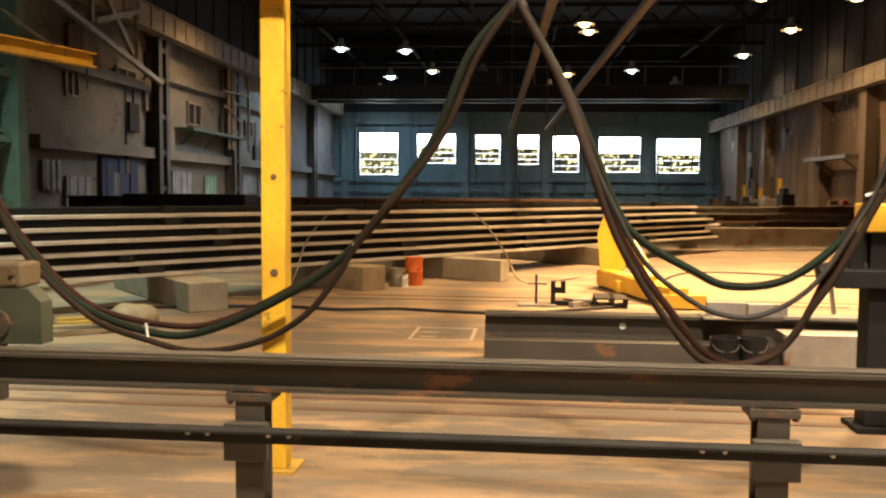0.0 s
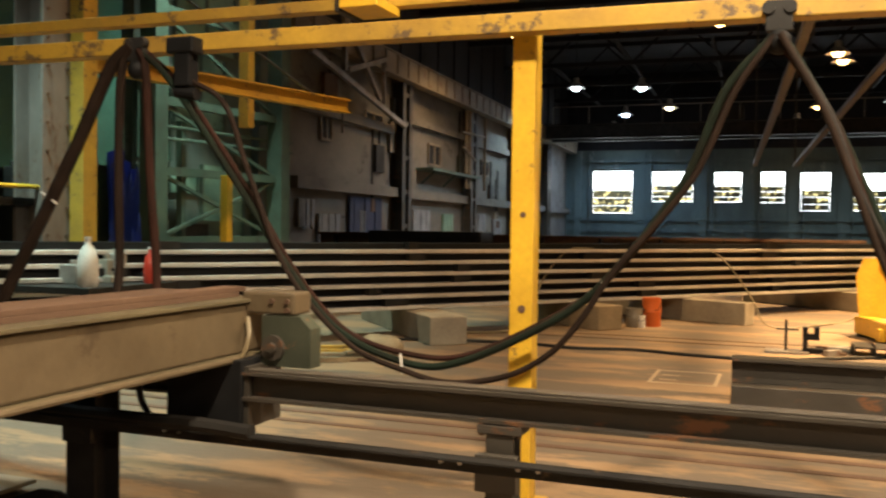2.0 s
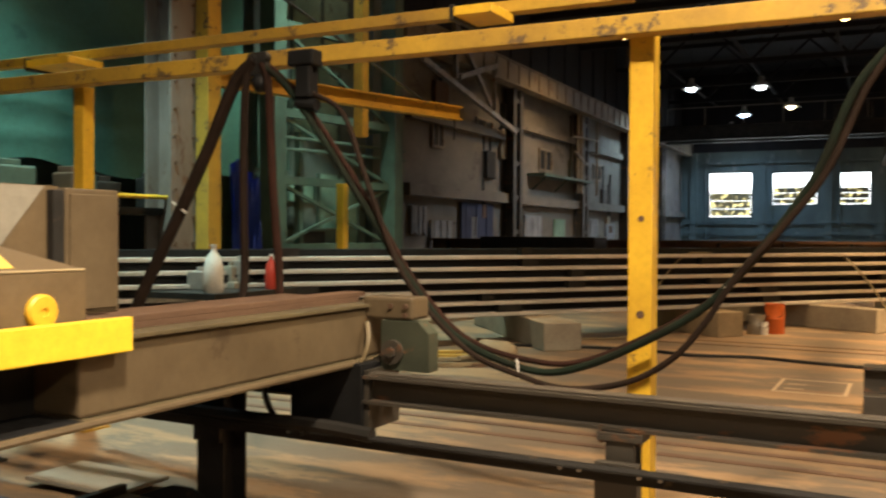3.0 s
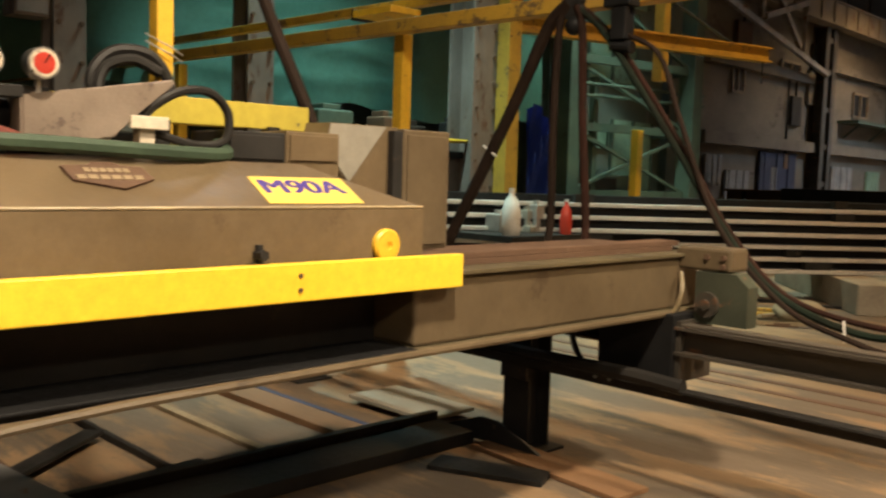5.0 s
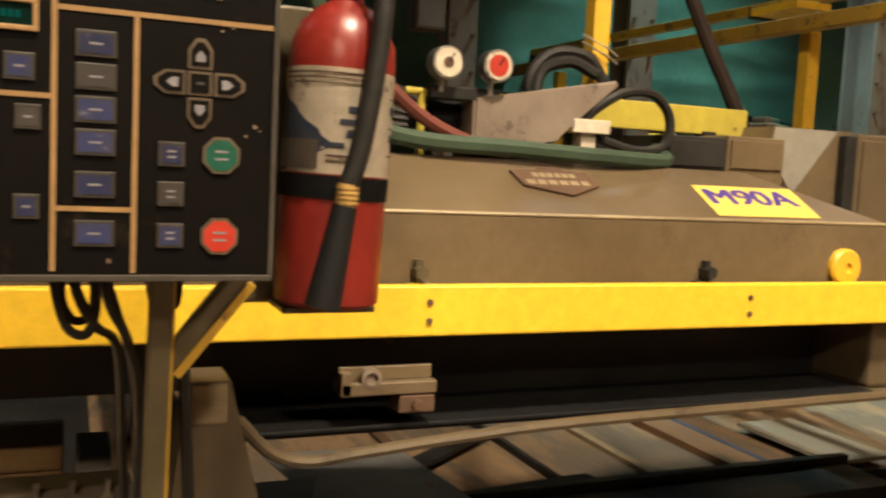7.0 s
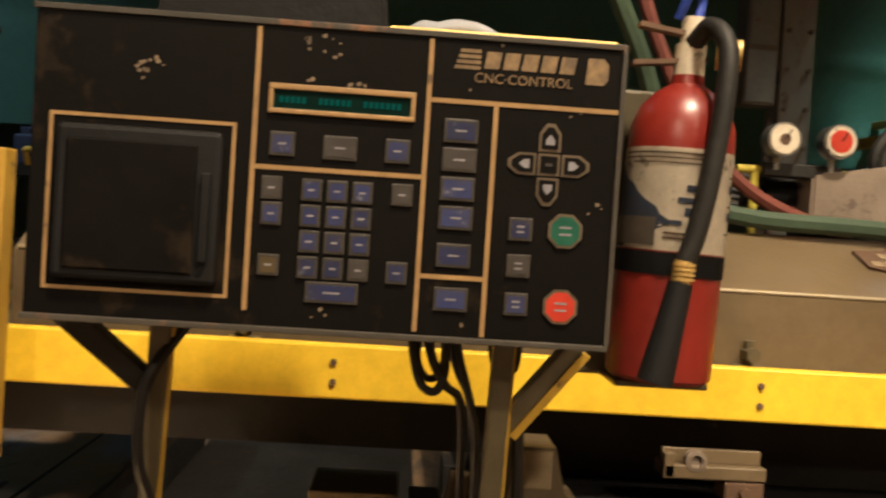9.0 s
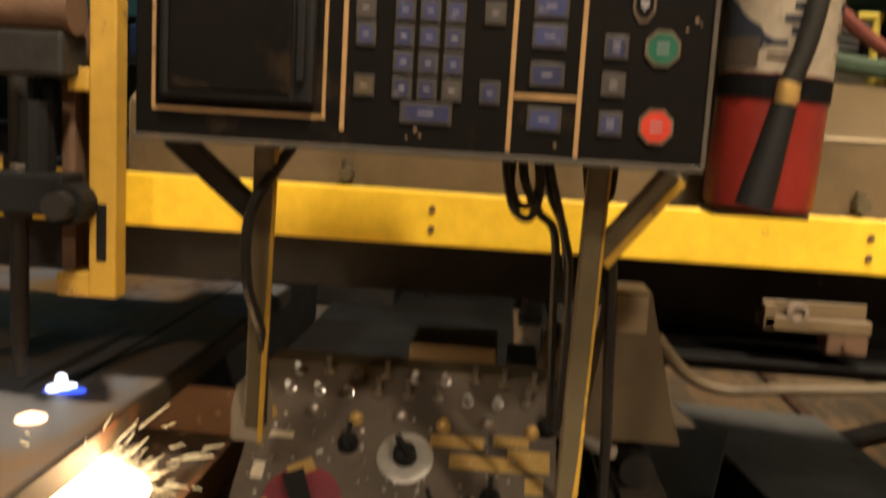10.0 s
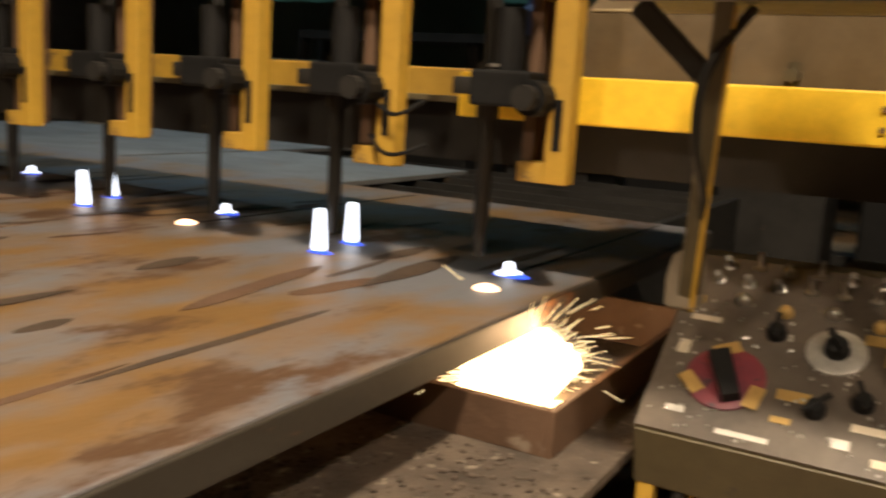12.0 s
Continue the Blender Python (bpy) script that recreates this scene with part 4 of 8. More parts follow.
bm = B()
prism(bm, [(1.985, 1.0), (1.985, 1.372), (1.72, 1.372), (1.7, 1.3), (1.8, 1.17)], at(FACE_X, -2.62, 0, 0), 0.24)
part("slanted_side", bm, M_OLIVE, cab)
bm = B()
prism(bm, [(1.72, 1.37), (1.935, 1.37), (1.79, 1.195), (1.705, 1.3)], at(FACE_X, -2.3795, 0, 0), 0.004)
part("side_panel", bm, M_GREY, cab, "pale grey slanted panel")
bm = B()
box(bm, -2.38, -2.35, 1.945, 1.985, 1.0, 1.36, 0.004)
part("dark_strip", bm, M_DARK, cab)

mast = thing("yellow_mast", (-2.63, 1.31, 1.246), "slim yellow square mast standing behind the hood", "mast")
bm = B()
box(bm, -2.655, -2.605, 1.288, 1.338, 1.258, 3.2, 0.004)
part("tube", bm, M_YELLOW, mast)
bm = B()
box(bm, -2.695, -2.565, 1.248, 1.378, 1.247, 1.258, 0.002)
part("foot_plate", bm, M_YELLOW_OLD, mast)
for z in (1.54, 1.56):
    bm = B()
    tube(bm, [(-2.6, 1.25, z + 0.03), (-2.595, 1.29, z + 0.012), (-2.59, 1.32, z), (-2.595, 1.36, z - 0.02)], 0.0022, 6)
    part("cable_tie", bm, M_ALU, mast)

for k, (dy, lean) in enumerate(((0.0, -0.035), (0.025, -0.022))):
    bm = B()
    rod(bm, (-2.3, 0.05 + dy + lean, 0.03), (-2.2, 0.1 + dy, 0.75), 0.008, 8)
    tagged(part("stick", bm, M_TIMBER), "thin pale wooden stick leaning under the gantry", "stick", "leaning sticks")
pl = thing("yellow_plate", (-2.5, 1.42, 1.246), "flat yellow steel plate standing on the hood", "plate")
bm = B()
box(bm, -2.52, -2.5, 1.17, 1.73, 1.345, 1.418, 0.003)
part("plate", bm, M_LIME, pl, "greenish-yellow steel plate")
for y in (1.25, 1.6):
    bm = B()
    box(bm, -2.53, -2.49, y - 0.02, y + 0.02, 1.246, 1.352)
    part("stand", bm, M_DARK, pl)
for y0, y1, z1, m, lab in ((1.36, 1.55, 1.33, M_DARK, "dark steel junction box on the hood"), (1.552, 1.74, 1.338, M_OLIVE, "olive-brown steel junction box on the hood")):
    b_ = thing("junction_box", (-2.45, (y0 + y1) / 2, 1.246), lab, "junction box", "boxes on the hood")
    bm = B()
    box(bm, -2.55, -2.36, y0, y1, 1.246 if y1 < 1.56 else 1.2, z1, 0.004)
    part("box_body", bm, m, b_)
    bm = B()
    box(bm, -2.36, -2.354, y0 + 0.01, y1 - 0.01, 1.255, z1 - 0.01, 0.002)
    part("lid", bm, m, b_)
hop = thing("motor_shroud", (-2.45, 1.0, 1.246), "brown sheet-metal shroud tapering over a motor", "shroud")
bm = B()
prism(bm, [(0.835, 1.283), (0.835, 1.385), (0.9, 1.39), (1.21, 1.447), (1.21, 1.43), (1.12, 1.37), (1.05, 1.29), (0.95, 1.272)], at(FACE_X, -2.5, 0, 0), 0.15)
bmesh.ops.bevel(bm, geom=bm.edges[:], offset=0.006, segments=2, affect="EDGES")
part("shroud", bm, M_DUSTY, hop, smooth=True)
bm = B()
rod(bm, (-2.45, 0.76, 1.335), (-2.45, 0.83, 1.335), 0.045, 16)
rod(bm, (-2.45, 0.72, 1.335), (-2.45, 0.76, 1.335), 0.028, 12)
part("motor", bm, M_BLACK, hop, smooth=True)
bm = B()
box(bm, -2.5, -2.4, 0.85, 1.1, 1.246, 1.275, 0.003)
part("foot", bm, M_DARK, hop)
bm = B()
box(bm, -2.36, -2.345, 1.09, 1.19, 1.318, 1.35, 0.002)
box(bm, -2.4, -2.36, 1.12, 1.16, 1.246, 1.34, 0.002)
part("tag", bm, M_PAPER, hop, "pale printed tag")
manifold = thing("gas_manifold", (-2.4, 0.815, 1.246), "gas manifold with two round dial gauges", "manifold")
bm = B()
rod(bm, (-2.38, 0.72, 1.246), (-2.38, 0.72, 1.385), 0.009, 10)
rod(bm, (-2.38, 0.68, 1.385), (-2.38, 0.95, 1.385), 0.009, 10)
part("pipe", bm, M_LIME, manifold)
bm = B()
box(bm, -2.4, -2.355, 0.73, 0.9, 1.372, 1.4, 0.003)
part("valve_block", bm, M_DARK, manifold)
for y, z, m in ((0.755, 1.447, M_PAPER), (0.875, 1.45, M_REDKEY)):
    bm = B()
    rod(bm, (-2.36, y, z), (-2.32, y, z), 0.036, 22)
    rod(bm, (-2.36, y, 1.385), (-2.36, y, z), 0.008, 8)
    g = part("gauge", bm, M_CHROME, manifold, smooth=True)
    bm = B()
    rod(bm, (-2.3225, y, z), (-2.317, y, z), 0.031, 22)
    part("dial", bm, M_PAPER, g)
    bm = B()
    rod(bm, (-2.318, y, z), (-2.3155, y, z), 0.024 if m is M_REDKEY else 0.012, 16)
    part("dial_face", bm, m if m is M_REDKEY else M_RUSTY, g)
    bm = B()
    bar(bm, (-2.3145, y, z), (-2.3145, y + 0.012, z + 0.02), 0.003, 0.001, up=(1, 0, 0))
    part("needle", bm, M_BLACK, g)


def hose(name, pts, r, m, label, group="", seg=8):
    bm = B()
    tube(bm, pts, r, seg)
    return tagged(part(name, bm, m, smooth=True), label, "hose", group)


hose("gas_hose", [(-2.25, 0.34, 1.75), (-2.27, 0.42, 1.6), (-2.3, 0.5, 1.42), (-2.3, 0.57, 1.31), (-2.29, 0.68, 1.277), (-2.28, 0.9, 1.27), (-2.28, 1.15, 1.262), (-2.32, 1.33, 1.262), (-2.4, 1.36, 1.29)], 0.02, M_GASGREEN, "green rubber gas hose draped over the hood")
hose("gas_hose", [(-2.3, 0.4, 1.8), (-2.3, 0.47, 1.62), (-2.31, 0.57, 1.44), (-2.33, 0.7, 1.33), (-2.36, 0.85, 1.275), (-2.4, 0.95, 1.265)], 0.015, M_GASRED, "faded red rubber gas hose sloping down to the hood")
hose("cable_loop", [(-2.38, 1.12, 1.33), (-2.36, 1.16, 1.38), (-2.35, 1.23, 1.42), (-2.35, 1.31, 1.42), (-2.35, 1.36, 1.37), (-2.35, 1.35, 1.3), (-2.37, 1.28, 1.285), (-2.38, 1.17, 1.31)], 0.012, M_RUBBER, "stiff black cable loop above the hood")
hose("cable_coil", [(-2.6, 1.12, 1.36), (-2.6, 1.1, 1.46), (-2.6, 1.16, 1.53), (-2.58, 1.25, 1.53), (-2.57, 1.3, 1.47), (-2.56, 1.3, 1.4), (-2.57, 1.22, 1.35), (-2.58, 1.12, 1.4), (-2.59, 1.13, 1.48), (-2.57, 1.2, 1.51), (-2.55, 1.27, 1.48)], 0.016, M_RUBBER, "coiled black cable hung behind the shroud")
for k in range(7):
    hose("control_wire", [(-2.45 - 0.03 * k, 0.2 + 0.02 * k, 1.3 + 0.02 * k), (-2.45 - 0.02 * k, 0.45, 1.27 + 0.03 * k), (-2.48, 0.66, 1.29 + 0.02 * k), (-2.46, 0.74, 1.3 + 0.012 * k)], 0.007, M_RUBBER, "thin black control wire over the hood", "control wires", 6)

# ---- festoon track and hoses ----
track = thing("festoon_track", (-1.0, 3.98, 0), "yellow steel festoon track on square posts", "festoon track")
bm = B()
bar(bm, (-16, 3.965, 2.25), (6, 3.965, 2.075), 0.1, 0.085, bevel=0.006)
part("track_beam", bm, M_YELLOW_OLD, track)
bm = B()
bar(bm, (-16, 4.3, 2.47), (-1.3, 4.3, 2.36), 0.08, 0.06, bevel=0.005)
part("upper_beam", bm, M_YELLOW_OLD, track)
for x in (-7.66, -4.7, -1.18, 2.35, 5.6):
    bm = B()
    w = 0.053 if x > -2 else 0.043
    box(bm, x - w, x + w, 4.022, 4.022 + 2 * w, 0.012, 2.13, 0.006)
    post = part("post", bm, M_YELLOW, track)
    bm = B()
    box(bm, x - 0.1, x + 0.1, 3.98, 4.18, 0, 0.012)
    part("base_plate", bm, M_YELLOW_OLD, post)
    for z, r in ((0.885, 0.018), (1.304, 0.014)):
        if x == -1.18:
            bm = B()
            rod(bm, (x + 0.005, 4.019, z), (x + 0.005, 4.026, z), r, 8)
            part("bolt_hole", bm, M_RUSTY, post)
for x, w in ((-4.98, 0.2), (-9.4, 0.2), (-2.0, 0.1)):
    bm = B()
    box(bm, x - w, x + w, 4.02, 4.29, 2.285, 2.33, 0.004)
    tie = part("tie_bracket", bm, M_YELLOW, track)
    bm = B()
    box(bm, x - w - 0.03, x - w, 4.03, 4.27, 2.27, 2.345, 0.003)
    part("end_plate", bm, M_DARK, tie, "dark end plate")


def festoon_trolley(x, z, motor):
    ob = thing("festoon_trolley", (x, 3.9, z), "dark hose trolley hanging from the yellow track", "trolley", "hose trolleys")
    bm = B()
    box(bm, x - 0.05, x + 0.05, 3.87, 3.91, z - 0.02, z + 0.1, 0.004)
    rod(bm, (x - 0.04, 3.86, z + 0.07), (x - 0.04, 3.9, z + 0.07), 0.025, 12)
    rod(bm, (x + 0.04, 3.86, z + 0.07), (x + 0.04, 3.9, z + 0.07), 0.025, 12)
    part("carrier", bm, M_DARK, ob)
    bm = B()
    bmesh.ops.create_uvsphere(bm, u_segments=12, v_segments=8, radius=0.05, matrix=Matrix.Translation((x, 3.89, z - 0.06)))
    part("saddle", bm, M_BLACK, ob, smooth=True)
    if motor:
        bm = B()
        box(bm, x - 0.085, x + 0.075, 3.83, 3.93, z + 0.02, z + 0.1, 0.01)
        box(bm, x - 0.04, x + 0.05, 3.84, 3.92, z - 0.14, z + 0.02, 0.006)
        rod(bm, (x - 0.05, 3.88, z - 0.16), (x + 0.07, 3.88, z - 0.18), 0.032, 12)
        part("drive", bm, M_BLACK, ob)
    return ob


festoon_trolley(-3.17, 2.08, False)
festoon_trolley(-2.87, 2.06, True)
festoon_trolley(-0.125, 2.04, False)
festoon_trolley(2.9, 2.04, False)
Y = 3.88
hose("festoon_hose", [(-3.16, Y, 2.12), (-2.95, Y, 1.94), (-2.54, Y, 1.406), (-2.285, Y, 1.05), (-2.01, Y, 0.76), (-1.66, Y, 0.63), (-1.4, Y, 0.655), (-1.02, Y, 0.84), (-0.78, Y, 1.03), (-0.477, Y, 1.43), (-0.318, Y, 1.796), (-0.15, Y, 2.0)], 0.017, M_HOSE_G, "dark green gas hose hanging in a long festoon loop", "festoon hoses")
hose("festoon_hose", [(-3.14, Y + 0.04, 2.12), (-2.9, Y + 0.04, 1.9), (-2.5, Y + 0.04, 1.37), (-2.26, Y + 0.04, 1.02), (-1.98, Y + 0.04, 0.75), (-1.62, Y + 0.04, 0.66), (-1.36, Y + 0.04, 0.69), (-1.0, Y + 0.04, 0.87), (-0.75, Y + 0.04, 1.06), (-0.45, Y + 0.04, 1.46), (-0.3, Y + 0.04, 1.8), (-0.13, Y + 0.03, 2.02)], 0.0135, M_HOSE_R, "red-brown gas hose hanging in a long festoon loop", "festoon hoses")
hose("festoon_hose", [(-2.84, Y, 1.95), (-2.64, Y, 1.825), (-2.5, Y, 1.488), (-2.27, Y - 0.03, 1.03), (-1.95, Y - 0.03, 0.71), (-1.66, Y - 0.03, 0.6), (-1.445, Y - 0.03, 0.563), (-1.19, Y - 0.03, 0.61), (-1.0, Y - 0.03, 0.72), (-0.87, Y - 0.03, 0.87), (-0.74, Y - 0.03, 1.07), (-0.44, Y - 0.03, 1.44), (-0.28, Y - 0.03, 1.79), (-0.14, Y - 0.02, 2.0)], 0.0135, M_HOSE_B, "brown cable hanging in a long festoon loop", "festoon hoses")
hose("festoon_hose", [(-0.13, Y, 2.0), (0.07, Y, 1.68), (0.19, Y, 1.364), (0.32, Y, 1.04), (0.539, Y, 0.729), (0.654, Y, 0.6), (0.8, Y, 0.56), (0.983, Y, 0.671), (1.125, Y, 0.945), (1.305, Y, 1.303), (1.6, Y, 1.75), (2.85, Y, 2.03)], 0.016, M_HOSE_R, "red-brown gas hose hanging in a festoon loop", "festoon hoses")
hose("festoon_hose", [(-0.11, Y, 2.0), (0.09, Y + 0.03, 1.65), (0.2, Y + 0.03, 1.4), (0.34, Y + 0.03, 1.1), (0.602, Y + 0.03, 0.93), (0.758, Y + 0.03, 0.872), (0.975, Y + 0.03, 0.908), (1.185, Y + 0.03, 1.08), (1.36, Y + 0.03, 1.36), (1.65, Y + 0.03, 1.8), (2.87, Y + 0.03, 2.03)], 0.017, M_HOSE_G, "green gas hose hanging in a festoon loop", "festoon hoses")
hose("festoon_hose", [(-0.12, Y - 0.03, 2.0), (0.06, Y - 0.03, 1.7), (0.18, Y - 0.03, 1.38), (0.376, Y - 0.03, 1.0), (0.55, Y - 0.03, 0.84), (0.7, Y - 0.03, 0.765), (0.87, Y - 0.03, 0.77), (1.062, Y - 0.03, 0.899), (1.25, Y - 0.03, 1.2), (1.55, Y - 0.03, 1.7), (2.83, Y - 0.03, 2.03)], 0.011, M_RUBBER, "thin black cable hanging in a festoon loop", "festoon hoses")
hose("festoon_hose", [(-0.12, Y - 0.06, 2.0), (0.05, Y - 0.06, 1.68), (0.17, Y - 0.06, 1.36), (0.3, Y - 0.06, 1.03), (0.5, Y - 0.06, 0.72), (0.66, Y - 0.06, 0.57), (0.9, Y - 0.06, 0.61), (1.04, Y - 0.06, 0.8), (1.15, Y - 0.06, 0.97), (1.33, Y - 0.06, 1.32), (1.6, Y - 0.06, 1.74), (2.8, Y - 0.06, 2.03)], 0.014, M_HOSE_B, "brown cable hanging in a festoon loop", "festoon hoses")
# strands that run down to the machine
hose("festoon_hose", [(-3.2, Y, 2.14), (-3.33, Y, 2.03), (-3.537, Y, 1.658), (-3.735, Y, 1.327), (-3.95, Y, 0.98), (-4.11, Y, 0.72), (-4.3, Y, 0.5)], 0.034, M_HOSE_B, "thick wrapped brown hose bundle slanting down from the track", "festoon hoses")
hose("festoon_hose", [(-3.2, Y, 2.12), (-3.26, Y, 2.0), (-3.275, Y, 1.5), (-3.271, Y, 0.95), (-3.2, Y - 0.2, 0.7)], 0.022, M_HOSE_B, "brown hose hanging straight down behind the gantry", "festoon hoses")
hose("festoon_hose", [(-3.15, Y, 2.12), (-3.11, Y, 2.0), (-3.08, Y, 1.5), (-3.034, Y, 0.95), (-2.95, Y - 0.15, 0.7)], 0.022, M_HOSE_R, "red-brown hose hanging straight down behind the gantry", "festoon hoses")
hose("festoon_hose", [(-3.75, 1.95, 5.2), (-3.42, 1.92, 2.9), (-3.2, 1.9, 2.3), (-3.04, 1.88, 1.93), (-2.9, 1.88, 1.69), (-2.69, 1.88, 1.385), (-2.6, 1.88, 1.2)], 0.022, M_HOSE_B, "dark brown hose slanting down behind the relay cabinet", "festoon hoses")
for p, q in (((-2.285, 1.05), (0.03, -0.035)), ((-1.684, 0.63), (0.006, -0.045)), ((-0.76, 1.05), (-0.03, -0.03)), ((1.29, 1.26), (-0.05, -0.02)), ((-3.71, 1.37), (0.05, -0.03))):
    bm = B()
    rod(bm, (p[0] - q[0], Y - 0.02, p[1] - q[1]), (p[0] + q[0], Y - 0.02, p[1] + q[1]), 0.006, 6)
    tagged(part("hose_tie", bm, M_WHITE), "white tie wrapped round the hoses", "hose tie", "hose ties")

# ---- control console ----
con = thing("control_console", (-1.6, -0.12, 0.0), "black numeric control console with blue keys on steel legs", "control console")
PY0, PY1, PZ0, PZ1, PX = -0.45, 0.21, 1.09, 1.432, -1.5
bm = B()
box(bm, -1.74, PX - 0.006, PY0 + 0.004, PY1 - 0.004, PZ0 + 0.004, PZ1 - 0.002, 0.008)
part("cabinet_body", bm, M_OLIVE_DARK, con)
bm = B()
box(bm, PX - 0.006, PX, PY0, PY1, PZ0, PZ1, 0.002)
panel = part("front_panel", bm, M_PANEL, con, "black scuffed front panel")
bm = B()
box(bm, PX - 0.012, PX + 0.003, PY0 - 0.003, PY1 + 0.003, PZ0 - 0.005, PZ0 + 0.002, 0.001)
box(bm, PX - 0.012, PX + 0.003, PY1 - 0.002, PY1 + 0.004, PZ0 + 0.002, PZ1, 0.001)
box(bm, PX - 0.012, PX + 0.003, PY0 - 0.003, PY1 + 0.004, PZ1 - 0.001, PZ1 + 0.006, 0.001)
part("edge_trim", bm, M_RAIL, con, "dull metal edge trim")
bm = B()
box(bm, -1.75, PX - 0.012, PY0 + 0.39, PY1 - 0.004, PZ1, PZ1 + 0.012, 0.003)
part("top_lip", bm, M_YELLOW, con)
bm = B()
prism(bm, [(-0.34, PZ1 + 0.001), (-0.062, PZ1 + 0.001), (-0.07, PZ1 + 0.085), (-0.33, PZ1 + 0.085)], at(FACE_X, -1.76, 0, 0), 0.2)
bmesh.ops.bevel(bm, geom=bm.edges[:], offset=0.008, segments=2, affect="EDGES")
part("hood_box", bm, M_BLACK, con, "black cover box on the console top")
rag = thing("rag", (-1.6, 0.01, PZ1 + 0.012), "blue-grey folded shop rag on the console", "rag")
bm = B()
bmesh.ops.create_icosphere(bm, subdivisions=4, radius=0.06, matrix=Matrix.Translation((-1.6, 0.015, PZ1 + 0.02)) @ Matrix.Diagonal((0.9, 1.15, 0.3, 1)))
for v_ in bm.verts:
    v_.co += 0.012 * noise.noise_vector(v_.co * 22)
    v_.co.z = max(v_.co.z, PZ1 + 0.0125)
part("rag_cloth", bm, M_BLUEWHITE, rag, smooth=True)


def flat(name, y0, y1, z0, z1, m, parent, proud=0.0012, base=0.0, label="", bevel=0.0):
    bm = B()
    box(bm, PX + base - 0.0002, PX + base + proud, y0, y1, z0, z1, bevel)
    return part(name, bm, m, parent, label)


T = 0.0026
for y0, y1, z0, z1 in ((-0.204 - T, -0.204 + T, 1.109, 1.429), (-0.0105 - T, -0.0105 + T, 1.096, 1.429), (0.067 - T, 0.067 + T, 1.094, 1.358), (-0.201, -0.0135, 1.272 - T, 1.272 + T), (-0.0075, 0.207, 1.3605 - T, 1.3605 + T), (-0.0075, 0.064, 1.16 - T, 1.16 + T)):
    flat("frame_line", y0, y1, z0, z1, M_PANELLINE, panel)
# cassette door with its own outline
for y0, y1, z0, z1 in ((-0.43, -0.224, 1.315, 1.319), (-0.43, -0.224, 1.121, 1.125), (-0.43, -0.426, 1.125, 1.315), (-0.228, -0.224, 1.125, 1.315)):
    flat("frame_line", y0, y1, z0, z1, M_PANELLINE, panel)
bm = B()
box(bm, PX, PX + 0.014, -0.418, -0.236, 1.134, 1.306, 0.006)
door = part("cassette_door", bm, M_BLACK, con, "black hinged cassette door")
bm = B()
box(bm, PX + 0.014, PX + 0.017, -0.405, -0.262, 1.146, 1.29, 0.002)
part("door_window", bm, M_PANEL, door)
bm = B()
box(bm, PX + 0.014, PX + 0.022, -0.256, -0.246, 1.16, 1.26, 0.002)
part("door_grip", bm, M_BLACK, door)
# display
bm = B()
for y0, y1, z0, z1 in ((-0.19, -0.025, 1.36, 1.3665), (-0.19, -0.025, 1.333, 1.3385), (-0.19, -0.185, 1.3385, 1.36), (-0.03, -0.025, 1.3385, 1.36)):
    box(bm, PX, PX + 0.004, y0, y1, z0, z1, 0.001)
disp = part("display_frame", bm, M_PANELLINE, con, "tan display frame")
flat("display_window", -0.185, -0.03, 1.3385, 1.36, M_LCD_GLASS, disp, 0.001)
for k in range(22):
    if k not in (5, 6, 13, 14):
        y = -0.178 + k * 0.0063
        flat("glowing_character", y, y + 0.0042, 1.3455, 1.3525, M_LCD, disp, 0.0004, 0.001)


def key(y, z, w, h, m, bars=1):
    bm = B()
    box(bm, PX, PX + 0.0028, y - w / 2, y + w / 2, z - h / 2, z + h / 2, 0.0008)
    k = part("key", bm, M_KEYRIM, con)
    flat("key_face", y - w / 2 + 0.0035, y + w / 2 - 0.0035, z - h / 2 + 0.0035, z + h / 2 - 0.0035, m, k, 0.0006, 0.0028)
    bm = B()
    for i in range(bars):
        zz = z + (i - (bars - 1) / 2) * 0.006
        box(bm, PX + 0.0034, PX + 0.0037, y - w * 0.16, y + w * 0.16, zz - 0.0011, zz + 0.0011)
    part("key_print", bm, M_INK, k)
    return k


for y, z, w, h, m in ((-0.172, 1.299, 0.028, 0.027, M_KEYBLUE), (-0.107, 1.298, 0.038, 0.027, M_KEYGREY), (-0.042, 1.299, 0.028, 0.027, M_KEYBLUE),
                      (-0.181, 1.249, 0.023, 0.026, M_KEYGREY), (-0.18, 1.22, 0.023, 0.026, M_KEYBLUE), (-0.18, 1.162, 0.024, 0.024, M_KEYTAN),
                      (-0.034, 1.25, 0.024, 0.025, M_KEYGREY), (-0.035, 1.161, 0.024, 0.025, M_KEYBLUE), (-0.107, 1.134, 0.06, 0.024, M_KEYBLUE)):
    key(y, z, w, h, m)
for i in range(4):
    for j in range(3):
        key(-0.136 + j * 0.0287, 1.249 - i * 0.0292, 0.023, 0.025, M_KEYBLUE if (i, j) != (3, 2) else M_KEYGREY)
for z, m in ((1.327, M_KEYBLUE), (1.294, M_KEYGREY), (1.261, M_KEYBLUE), (1.228, M_KEYBLUE), (1.185, M_KEYBLUE), (1.135, M_KEYBLUE)):
    key(0.0285, z, 0.039, 0.027, m)
for z, m in ((1.22, M_KEYBLUE), (1.178, M_KEYGREY), (1.134, M_KEYBLUE)):
    key(0.1035, z, 0.027, 0.026, m, 2)
